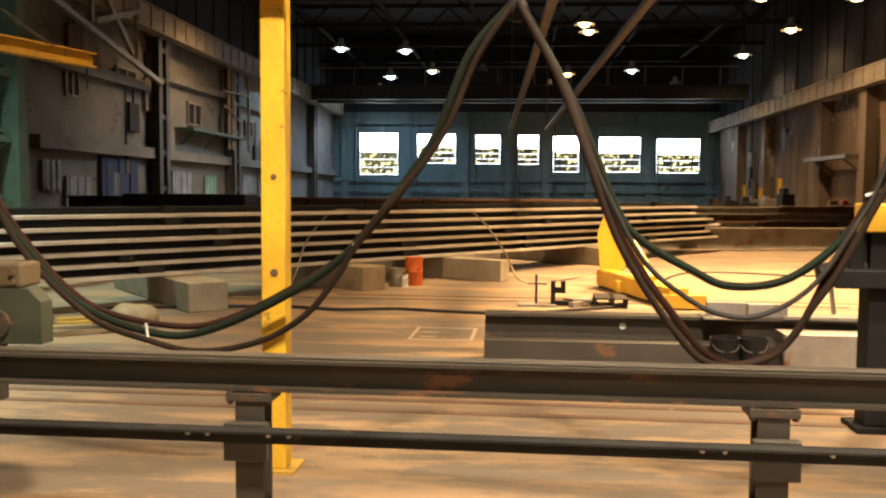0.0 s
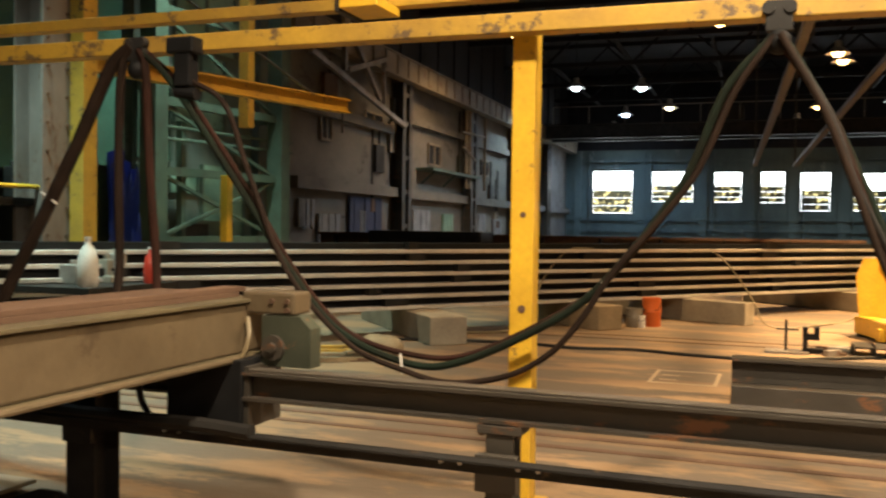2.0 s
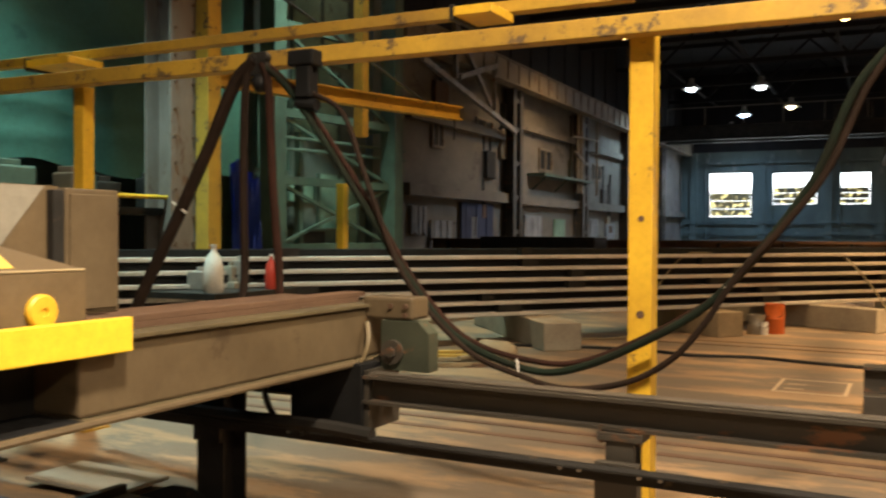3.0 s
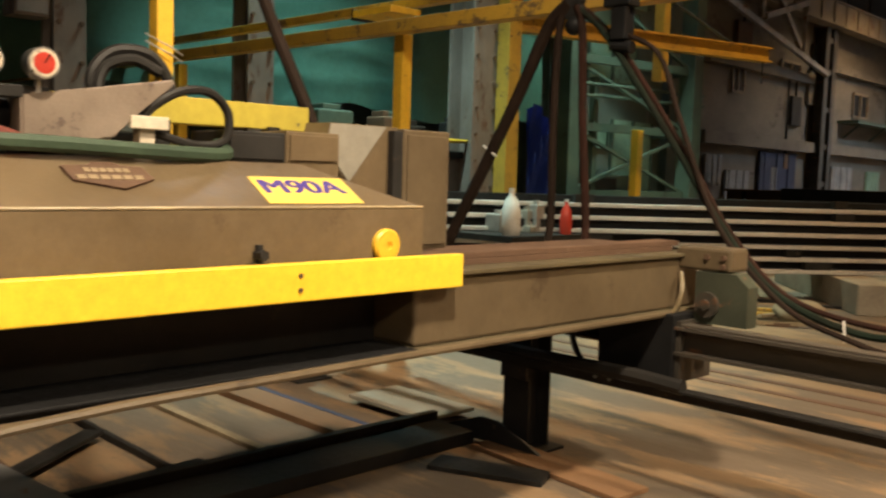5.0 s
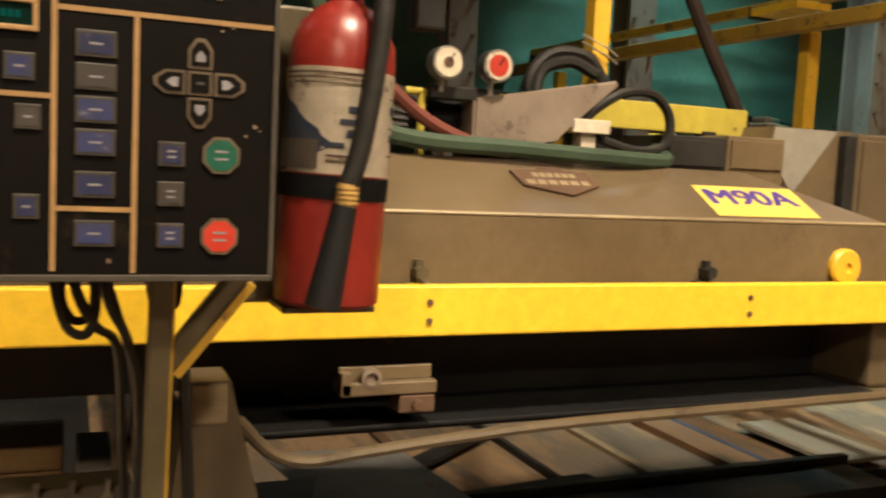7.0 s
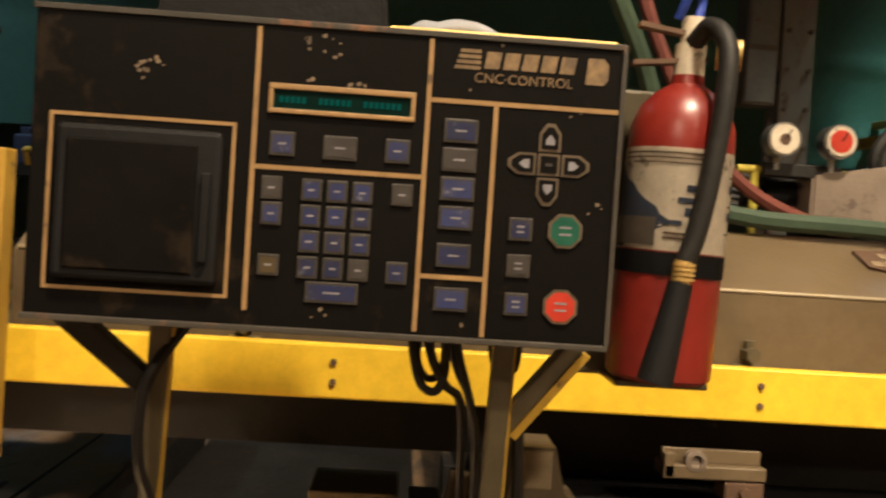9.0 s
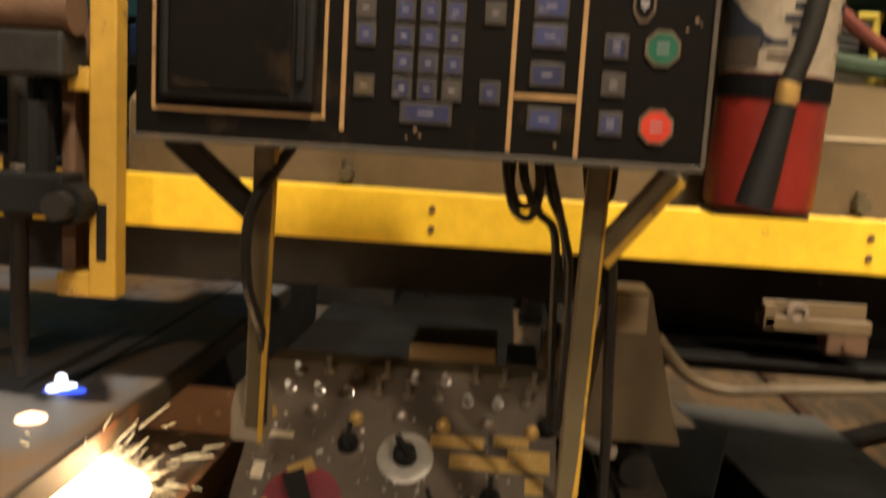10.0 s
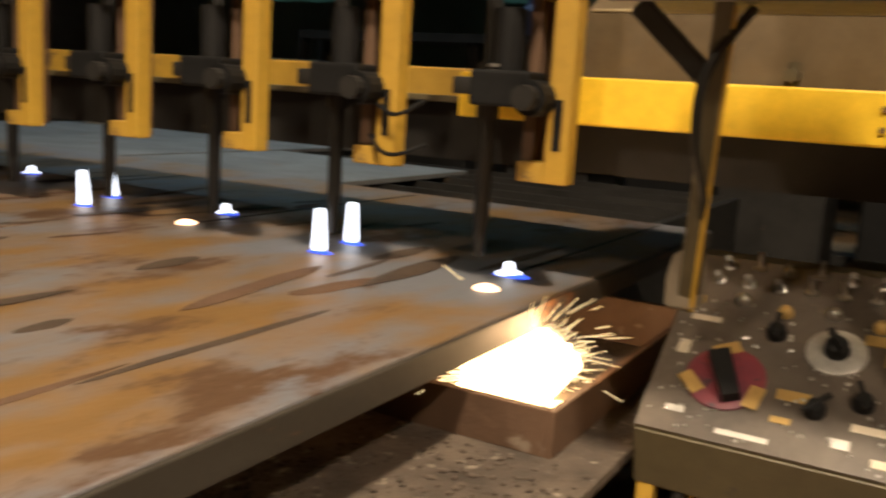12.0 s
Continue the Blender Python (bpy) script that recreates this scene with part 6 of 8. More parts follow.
# small parts on the floor near the cradle
for x, y, w, d, h, m, lab in ((0.62, 10.2, 0.2, 0.5, 0.11, M_DARK, "short dark square steel tube on the floor"), (0.79, 10.15, 0.17, 0.45, 0.11, M_DARK, "short dark square steel tube on the floor")):
    bm = B()
    for x0, x1, z0, z1 in ((x, x + 0.012, 0, h), (x + w - 0.012, x + w, 0, h), (x + 0.012, x + w - 0.012, 0, 0.012), (x + 0.012, x + w - 0.012, h - 0.012, h)):
        box(bm, x0, x1, y - d / 2, y + d / 2, z0, z1)
    tagged(part("square_tube", bm, m), lab, "steel tube", "square tubes")
st = thing("support_stand", (0.0, 10.1, 0), "small cross-shaped steel stand on a flat plate", "stand")
bm = B()
box(bm, -0.22, 0.2, 9.95, 10.25, 0, 0.02)
part("base_plate", bm, M_STEEL, st)
bm = B()
rod(bm, (-0.02, 10.1, 0.02), (-0.02, 10.1, 0.34), 0.014, 8)
rod(bm, (-0.12, 10.1, 0.24), (0.1, 10.1, 0.24), 0.01, 8)
part("post", bm, M_DARK, st)
vz = thing("bench_vice", (0.22, 10.15, 0), "dark steel clamp block standing on the floor", "clamp")
bm = B()
prism(bm, [(0, 0), (0.2, 0), (0.2, 0.05), (0.05, 0.05), (0.05, 0.14), (0.16, 0.14), (0.16, 0.27), (0.11, 0.27), (0.11, 0.2), (0.05, 0.2), (0.05, 0.27), (0, 0.27)], at(FACE_Y, 0.14, 10.2, 0), 0.12)
part("clamp_body", bm, M_BLACK, vz)
rnd = random.Random(5)
for k in range(9):
    x, y, a = rnd.uniform(0.3, 0.6), rnd.uniform(9.9, 10.5), rnd.uniform(-40, 60)
    bm = B()
    L, h = rnd.uniform(0.12, 0.3), rnd.uniform(0.03, 0.07)
    box(bm, -L / 2, L / 2, -0.03, 0.03, 0, h, 0.004, pose(x, y, 0.0 + 0.0 * k, 0, 0, a))
    tagged(part("offcut", bm, rnd.choice([M_STEEL, M_RUSTY, M_DARK, M_GREY])), "short steel offcut lying on the floor", "offcut", "steel offcuts")
# cans by the skid
for x, y, r, h, m, lab in ((-1.83, 11.8, 0.11, 0.24, M_TINCAN, "dented tin can on the floor by the skid"), (-1.64, 12.0, 0.12, 0.37, M_ORANGE, "orange drum can on the floor by the skid"), (-1.73, 11.75, 0.05, 0.16, M_WHITE, "small white can beside the orange drum")):
    c_ = thing("paint_can", (x, y, 0), lab, "can", "cans by the skid")
    bm = B()
    lathe(bm, [(r * 0.97, 0), (r, 0.01), (r, h * 0.5), (r * 1.02, h * 0.51), (r, h * 0.53), (r, h - 0.01), (r * 1.03, h), (r * 0.9, h), (r * 0.88, h - 0.012)], at(FACE_Z, x, y, 0), 20)
    part("can_body", bm, m, c_, smooth=True)
    bm = B()
    tube(bm, [(x - r, y, h * 0.85), (x - r * 0.7, y - r * 0.8, h * 0.6), (x + r * 0.7, y - r * 0.8, h * 0.6), (x + r, y, h * 0.85)], 0.005, 6)
    part("bail", bm, M_DARK, c_)
# hoses lying about
hose("floor_hose", [(-4.6, 9.0, 0.018), (-2.83, 9.45, 0.018), (-2.1, 9.3, 0.018), (-1.5, 9.45, 0.018), (-0.88, 9.3, 0.018), (-0.2, 9.25, 0.018), (0.3, 9.6, 0.018), (0.9, 10.0, 0.018)], 0.016, M_RUBBER, "black hose snaking over the concrete floor")
hose("air_hose", [(-2.6, 11.6, 1.0), (-2.0, 12.5, 0.995), (-1.3, 13.5, 1.0), (-0.95, 13.6, 0.92), (-0.62, 13.2, 0.6), (-0.42, 12.75, 0.33), (-0.2, 12.5, 0.02), (0.4, 13.0, 0.018), (0.9, 14.2, 0.02), (1.4, 15.2, 0.32)], 0.011, M_HOSE_PALE, "pale yellow air hose trailing over the beam stack")
hose("air_hose", [(-2.6, 11.6, 1.0), (-2.7, 11.35, 0.9), (-2.85, 11.0, 0.6), (-2.9, 10.6, 0.2), (-3.1, 10.4, 0.03), (-3.6, 10.0, 0.02)], 0.011, M_HOSE_PALE, "pale air hose hanging off the beam stack")
hose("floor_cable", [(1.6, 12.6, 0.012), (2.2, 14.2, 0.012), (2.9, 14.6, 0.012), (4.2, 14.2, 0.012), (6.0, 15.4, 0.012)], 0.012, M_RUBBER, "thin dark cable lying on the far floor")
for k in range(5):
    bm = B()
    bar(bm, (-4.15 + 0.05 * k, 7.25 + 0.05 * k, 0.02 + 0.012 * (k % 2)), (-3.6 + 0.06 * k, 7.65 + 0.03 * k, 0.02 + 0.012 * (k % 2)), 0.035, 0.03)
    tagged(part("steel_strip", bm, rnd.choice([M_STEEL, M_TIMBER, M_RUSTY])), "short steel strip in a small pile on the floor", "steel strip", "strips on the floor")
sk = thing("sack", (-3.68, 8.0, 0), "tan canvas bag slumped on the floor", "bag")
bm = B()
bmesh.ops.create_icosphere(bm, subdivisions=3, radius=0.2, matrix=Matrix.Translation((-3.65, 7.95, 0.1)) @ Matrix.Diagonal((1.2, 0.9, 0.6, 1)))
for v_ in bm.verts:
    v_.co += 0.03 * noise.noise_vector(v_.co * 7)
    v_.co.z = max(0.0, v_.co.z)
part("bag_body", bm, M_TIMBER, sk, smooth=True)
# steel hatch in the floor
bm = B()
for x0, x1, y0, y1 in ((-1.1, -0.55, 7.62, 7.65), (-1.1, -0.55, 8.28, 8.31), (-1.1, -1.07, 7.65, 8.28), (-0.58, -0.55, 7.65, 8.28)):
    box(bm, x0, x1, y0, y1, -0.01, 0.004)
box(bm, -1.02, -0.88, 7.78, 7.81, -0.01, 0.006)
box(bm, -1.02, -0.88, 8.02, 8.05, -0.01, 0.006)
setting("floor_hatch", bm, M_STRIP, "rusty steel hatch frame set in the floor", "hatch")

# black drilling machine at the edge of the rail
dm = thing("drilling_machine", (1.76, 5.1, 0), "black magnetic drilling machine on a steel column", "machine")
bm = B()
box(bm, 1.64, 1.86, 5.0, 5.25, 0, 0.03)
box(bm, 1.69, 1.81, 5.05, 5.2, 0.03, 1.05, 0.008)
part("column", bm, M_BLACK, dm)
bm = B()
box(bm, 1.5, 1.86, 4.98, 5.25, 0.76, 0.86, 0.01)
rod(bm, (1.45, 5.1, 0.82), (1.68, 5.1, 0.86), 0.06, 16)
rod(bm, (1.62, 5.1, 0.86), (1.62, 5.1, 1.05), 0.07, 16)
part("head", bm, M_BLACK, dm)
bm = B()
rod(bm, (1.5, 5.05, 0.76), (1.52, 5.05, 0.62), 0.012, 8)
rod(bm, (1.47, 5.05, 0.78), (1.53, 5.05, 0.78), 0.02, 10)
part("lever", bm, M_CHROME, dm)
bm = B()
box(bm, 1.66, 1.9, 5.02, 5.22, 1.05, 1.2, 0.01)
part("motor_cover", bm, M_YELLOW, dm)

# ---- green bay at the side: tarpaulin, columns, tower frame, jib ----
def sag(y, z):
    """How far the slack sheet bellies out of its plane: broad bellies, drooping creases, small puckers."""
    d = 0.05 * noise.noise(Vector((y * 0.45, z * 0.5, 3.1)))
    for y0, half, z0, droop, deep in ((6.9, 2.6, 2.95, 0.32, 0.07), (4.2, 2.4, 3.2, 0.25, 0.06), (5.6, 3.2, 2.45, 0.2, 0.05), (1.4, 2.8, 3.0, 0.4, 0.07), (-2.6, 3.0, 3.3, 0.3, 0.06), (8.2, 1.8, 3.6, 0.25, 0.06)):
        u = (y - y0) / half
        if abs(u) < 1:
            line = z0 - droop * (1 - u * u)
            d += 0.45 * deep * (1 - u * u) * math.exp(-((z - line) / 0.07) ** 2)
    return d + 0.022 * noise.noise(Vector((y * 2.2 + z * 1.4, z * 1.2 - y * 0.6, 8.2))) + 0.02 * math.sin(y * 1.15 + 0.5 * math.sin(z))


bm = B()
ny, nz = 220, 70
front = []
for k in range(ny + 1):
    y = -9.0 + 19.2 * k / ny
    hem = 1.93 + 0.07 * math.sin(y * 2.1) + 0.05 * noise.noise(Vector((y * 1.7, 0.3, 0)))
    front.append([bm.verts.new((-8.6 + sag(y, hem + (6.5 - hem) * j / nz), y, hem + (6.5 - hem) * j / nz)) for j in range(nz + 1)])
for a, b in zip(front, front[1:]):
    for j in range(nz):
        bm.faces.new((a[j], b[j], b[j + 1], a[j + 1]))
bmesh.ops.solidify(bm, geom=bm.faces[:], thickness=0.01)
tagged(part("tarpaulin_curtain", bm, M_TARP, smooth=True), "slack teal tarpaulin curtain with drooping creases along the side bay", "curtain")
bm = B()
rod(bm, (-8.6, -9.0, 6.52), (-8.6, 10.2, 6.52), 0.04, 10)
for y in (-9, -3, 3, 9):
    rod(bm, (-8.6, y, 6.5), (-8.6, y, ZC), 0.02, 6)
tagged(part("curtain_rail", bm, M_DARK), "dark pipe carrying the tarpaulin under the roof", "pipe", kind="structure")
# pale switch cabinet hung on the bay columns
hc = thing("column_cabinet", (-7.4, 2.66, 2.32), "pale scuffed switch cabinet hung beside a column", "cabinet")
bm = B()
box(bm, -7.55, -7.3, 2.53, 2.79, 2.32, 3.5, 0.01)
part("cabinet_body", bm, M_COLUMN, hc)
bm = B()
box(bm, -7.3, -7.285, 2.545, 2.775, 2.34, 2.74, 0.004)
part("cabinet_door", bm, M_BLUEWHITE, hc, "pale lower door")
bm = B()
box(bm, -7.3, -7.285, 2.545, 2.775, 2.78, 3.45, 0.004)
part("cabinet_door", bm, M_SHEET, hc)
bm = B()
box(bm, -7.5, -7.35, 2.79, 2.82, 2.5, 2.6)
part("bracket", bm, M_DARK, hc)
# dark bench line and clutter at the foot of the curtain
bm = B()
box(bm, -8.3, -7.7, -6, 8.0, 1.42, 1.5)
for y in range(-6, 9, 2):
    box(bm, -8.2, -8.1, y - 0.05, y + 0.05, 0, 1.42)
    box(bm, -7.85, -7.75, y - 0.05, y + 0.05, 0, 1.42)
box(bm, -8.25, -7.8, -6, 8, 0.5, 0.56)
tagged(part("rack_bench", bm, M_DARK), "dark steel rack bench in front of the curtain", "bench")
bm = B()
rod(bm, (-7.65, -3, 1.62), (-7.65, 8, 1.62), 0.025, 8)
for y in (-3, 0, 3, 6, 8):
    rod(bm, (-7.65, y, 1.62), (-7.75, y, 1.46), 0.02, 6)
tagged(part("hand_rail", bm, M_YELLOW), "thin yellow rail along the rack bench", "rail")
rnd = random.Random(21)
for k in range(46):
    y = rnd.uniform(-4.5, 9.6)
    w, h = rnd.uniform(0.15, 0.5), rnd.uniform(0.12, 0.42)
    x = rnd.uniform(-8.2, -7.8)
    onrack = y < 7.8
    zb = rnd.choice([1.5, 0.56]) if onrack else 0.0
    bm = B()
    if k % 3:
        box(bm, x, x + 0.3, y, y + w, zb, zb + h, 0.02)
        box(bm, x + 0.05, x + 0.25, y + w * 0.2, y + w * 0.7, zb + h, zb + h + 0.06, 0.01)
    else:
        lathe(bm, [(w * 0.3, 0), (w * 0.32, h * 0.6), (w * 0.15, h * 0.8), (w * 0.15, h)], at(FACE_Z, x + 0.15, y, zb), 12)
    tagged(part("stored_part", bm, rnd.choice([M_DARK, M_BLACK, M_RUSTY, M_GREEN, M_GREY, M_NAVYCLOTH])), "oily machine part stored on the rack", "machine part", "stored parts")
# building columns
for x, y, w, m, lab in ((-7.6, 7.75, 0.2, M_COLUMN, "rusty flaking riveted building column"), (-7.4, 4.64, 0.135, M_COLUMN, "pinkish-grey riveted building column"), (-7.4, 2.93, 0.125, M_COLUMN, "pinkish-grey riveted building column")):
    co = thing("building_column", (x, y, 0), lab, "column", "bay columns", "structure")
    bm = B()
    ibeam(bm, (x, y, 0), (x, y, 9.4), 2 * w, 2 * w, 0.03, 0.03, up=(1, 0, 0))
    part("column", bm, m, co)
    bm = B()
    for k in range(30):
        for sy in (-0.7, 0.7):
            rod(bm, (x + w, y + sy * w, 0.2 + k * 0.3), (x + w + 0.02, y + sy * w, 0.2 + k * 0.3), 0.02, 6)
    part("rivets", bm, M_RUSTY, co)
# yellow jib crane
jib = thing("jib_crane", (-7.33, 8.05, 0), "yellow jib crane with a long arm on a square mast", "jib crane")
bm = B()
box(bm, -7.44, -7.22, 7.94, 8.16, 0, 4.6, 0.01)
part("mast", bm, M_YELLOW_OLD, jib)
bm = B()
ibeam(bm, (-7.3, 8.17, 3.02), (-6.07, 12.0, 2.99), 0.16, 0.2, 0.02, 0.014)
part("arm", bm, M_YELLOW_OLD, jib)
bm = B()
rod(bm, (-7.3, 8.17, 4.5), (-6.25, 11.2, 3.1), 0.02, 8)
rod(bm, (-6.1, 11.9, 2.9), (-6.1, 11.9, 2.6), 0.012, 6)
part("tie_rod", bm, M_DARK, jib)
bm = B()
box(bm, -7.2, -7.05, 10.9, 11.05, 2.6, 5.0)
tagged(part("hanger_post", bm, M_YELLOW_OLD), "yellow hanger post of the green bay", "post", kind="structure")
# pale green tower frame with braces
tw = thing("tower_frame", (-8.0, 12.2, 0), "pale green braced steel tower of the side bay", "tower frame", kind="structure")
for x, y in ((-8.4, 10.6), (-8.0, 13.3), (-9.3, 13.6), (-9.6, 10.8)):
    bm = B()
    box(bm, x - 0.14, x + 0.14, y - 0.14, y + 0.14, 0, 9.3, 0.01)
    part("leg", bm, M_GREEN, tw)
for z in (1.0, 2.0, 3.0, 4.3, 5.6):
    bm = B()
    bar(bm, (-8.4, 10.6, z), (-8.0, 13.3, z), 0.1, 0.12)
    bar(bm, (-8.0, 13.3, z), (-9.3, 13.6, z), 0.1, 0.12)
    part("cross_rail", bm, M_GREEN, tw)
for a, b in ((1.0, 2.0), (2.0, 1.0), (3.0, 2.0), (4.3, 3.0)):
    bm = B()
    bar(bm, (-8.4, 10.6, a), (-8.0, 13.3, b), 0.05, 0.05)
    part("brace", bm, M_GREEN, tw)
bm = B()
box(bm, -8.44, -8.34, 11.16, 11.26, 0, 2.75)
part("post", bm, M_GREEN, tw)
bm = B()
box(bm, -9.0, -8.85, 10.7, 14.2, 0.0, 6.0)
part("sheeting", bm, M_GREENWALL, tw, "dark stained backing sheet")
for y0, y1, z0, z1 in ((11.6, 12.9, 2.8, 3.95), (10.75, 11.5, 2.2, 3.3), (12.3, 13.5, 0.9, 2.2), (10.75, 12.2, 1.72, 2.1), (11.6, 13.2, 4.05, 5.2)):
    bm = B()
    box(bm, -8.85, -8.82, y0, y1, z0, z1, 0.004)
    panel_ = part("sheet_panel", bm, M_PALEGREEN, tw, "pale green sheet panel")
    bm = B()
    for y in (y0, (y0 + y1) / 2, y1):
        box(bm, -8.82, -8.79, y - 0.03, y + 0.03, z0, z1)
    part("batten", bm, M_GREEN, panel_)
bm = B()
box(bm, -8.85, -8.6, 11.1, 12.9, 0.0, 1.3, 0.02)
part("cupboard", bm, M_GREEN, tw)
bm = B()
box(bm, -8.6, -8.57, 11.5, 12.16, 0.35, 1.25, 0.01)
part("cupboard_door", bm, M_DARK, tw, "dark cupboard door")
for z in (2.45, 2.62, 3.4):
    bm = B()
    rod(bm, (-8.3, 10.5, z), (-8.1, 13.9, z + 0.05), 0.025, 6)
    part("pipe", bm, M_GREEN, tw)
bm = B()
box(bm, -12.0, -9.0, 14.0, 14.3, 0, 9.0)
box(bm, -9.15, -8.7, 13.8, 14.3, 0, 9.0)
setting("bay_wall", bm, M_GREENWALL, "dark stained wall closing the green bay", "wall")
bt = thing("blue_sheet", (-7.7, 9.0, 0), "bright blue plastic sheet draped over a rack", "sheet")
bm = B()
rows_ = [[bm.verts.new((-7.6 + 0.05 * math.sin(k * 1.9 + j * 0.3), 8.76 + 0.55 * k / 14, 0.9 + 1.13 * j / 10 + 0.12 * math.sin(k * 0.4) * j / 10)) for j in range(11)] for k in range(15)]
for a, b in zip(rows_, rows_[1:]):
    for j in range(10):
        bm.faces.new((a[j], b[j], b[j + 1], a[j + 1]))
bmesh.ops.solidify(bm, geom=bm.faces[:], thickness=0.03)
part("sheet", bm, M_BLUETARP, bt)
bm = B()
for y in (8.8, 9.27):
    box(bm, -7.66, -7.6, y - 0.03, y + 0.03, 0, 0.9)
part("rack_leg", bm, M_DARK, bt)
ys = thing("yellow_stand", (-7.6, 11.21, 0), "yellow steel stand with splayed feet", "stand")
bm = B()
box(bm, -7.66, -7.54, 11.14, 11.28, 0.55, 1.95, 0.01)
part("stem", bm, M_YELLOW, ys)
for k, (dx, dy) in enumerate(((0.3, 0.35), (0.3, -0.35), (-0.3, 0.35), (-0.3, -0.35), (0, 0.4), (0, -0.4))):
    bm = B()
    bar(bm, (-7.6, 11.21, 0.95), (-7.6 + dx, 11.21 + dy, 0.0), 0.05, 0.07)
    part("foot", bm, M_YELLOW, ys)
# table of small bottles behind the gantry
tb = thing("work_table", (-6.4, 7.2, 0), "dark steel work table crowded with parts", "table")
bm = B()
box(bm, -7.0, -5.6, 6.25, 8.2, 0.62, 0.68, 0.005)
part("tabletop", bm, M_DARK, tb)
for x in (-6.9, -5.7):
    for y in (6.5, 8.1):
        bm = B()
        box(bm, x - 0.04, x + 0.04, y - 0.04, y + 0.04, 0, 0.62)
        part("leg", bm, M_DARK, tb)
for x, y, r, h, m, lab in ((-5.75, 6.4, 0.088, 0.42, M_WHITE, "white plastic jug on the work table"), (-5.65, 7.1, 0.06, 0.32, M_REDKEY, "red and white spray can on the work table")):
    j = thing("plastic_jug" if h > 0.4 else "spray_can", (x, y, 0.68), lab, "container")
    bm = B()
    lathe(bm, [(r * 0.9, 0), (r, 0.02), (r, h * 0.55), (r * 0.7, h * 0.78), (r * 0.3, h * 0.9), (r * 0.3, h)], at(FACE_Z, x, y, 0.68), 16)
    part("container_body", bm, m, j, smooth=True)
    bm = B()
    rod(bm, (x, y, 0.68 + h), (x, y, 0.70 + h), r * 0.34, 12)
    part("cap", bm, M_WHITE, j)
rnd = random.Random(31)
for k in range(14):
    x, y = rnd.uniform(-6.9, -5.8), rnd.uniform(6.5, 8.0)
    w, h = rnd.uniform(0.08, 0.3), rnd.uniform(0.06, 0.32)
    bm = B()
    box(bm, x - w / 2, x + w / 2, y - w / 2, y + w / 2, 0.68, 0.68 + h, 0.01)
    rod(bm, (x, y, 0.68 + h), (x, y, 0.72 + h), w * 0.25, 8)
    tagged(part("table_part", bm, rnd.choice([M_BLACK, M_DARK, M_RUSTY, M_ALU, M_GREY])), "small dark machine part on the work table", "machine part", "parts on the table")

# ---- slatted cutting bed beyond the gantry ----
bed = thing("slat_bed", (-4.4, 1.6, 0), "low dark steel bed frame with loose slats across", "bed frame")
bm = B()
box(bm, -3.28, -3.0, -2.5, 3.05, 0, 0.06, 0.004)
box(bm, -3.28, -3.24, -2.5, 3.05, 0.06, 0.1, 0.003)
part("edge_beam", bm, M_DARK, bed)
bm = B()
box(bm, -6.6, -6.4, -2.5, 3.05, 0, 0.1, 0.004)
part("edge_beam", bm, M_DARK, bed)
bm = B()
prism(bm, [(-3.3, 0.012), (-2.62, 0.012), (-2.7, 0.05), (-2.9, 0.12), (-3.0, 0.12)], at(FACE_Y, 0, 3.1, 0), 0.02)
part("gusset", bm, M_DARK, bed)
# two added sheets, here and by the near rail, only darken the floor
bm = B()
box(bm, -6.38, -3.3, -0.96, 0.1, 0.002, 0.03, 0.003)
part("drip_tray", bm, M_DARK, bed, "added dark sheet that darkens the floor beyond the gantry")
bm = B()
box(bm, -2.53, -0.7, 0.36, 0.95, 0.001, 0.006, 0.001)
part("floor_sheet", bm, M_DARK, bed, "added dark sheet that darkens the floor by the near rail")
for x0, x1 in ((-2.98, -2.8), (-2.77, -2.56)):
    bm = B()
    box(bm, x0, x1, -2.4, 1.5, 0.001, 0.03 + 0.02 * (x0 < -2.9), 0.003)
    part("cover_plate", bm, M_DARK, bed, "dark cover plate")
rnd = random.Random(13)
for k, (y, w, m) in enumerate(((2.82, 0.03, M_NAVYCLOTH), (2.69, 0.17, M_BOARD), (2.23, 0.045, M_TIMBER), (1.8, 0.028, M_DARK), (1.3, 0.05, M_RUSTY))):
    bm = B()
    box(bm, -6.4, -3.29, y - w / 2, y + w / 2, 0.0, 0.022 + 0.01 * (k % 2), 0.002)
    part("slat", bm, m, bed)
for a, b, w, m, lab in (((-3.56, 1.06), (-4.08, 1.74), 0.09, M_DARK, "dark flat bar lying across the bed"), ((-3.34, 1.2), (-3.42, 1.9), 0.06, M_DARK, "dark flat bar lying across the bed"), ((-2.95, 3.08), (-2.12, 3.02), 0.2, M_BOARD, "brown board lying on the floor"), ((-3.9, 3.2), (-3.3, 3.2), 0.34, M_GREY, "grey floor plate beside the bed"), ((-2.9, 2.7), (-2.45, 2.9), 0.16, M_DARK, "dark floor plate beside the rail")):
    bm = B()
    bar(bm, (*a, 0.045 if a[0] < -3 else 0.012), (*b, 0.045 if a[0] < -3 else 0.012), w, 0.02, bevel=0.002)
    tagged(part("flat_bar", bm, m), lab, "flat bar", "loose flat bars")
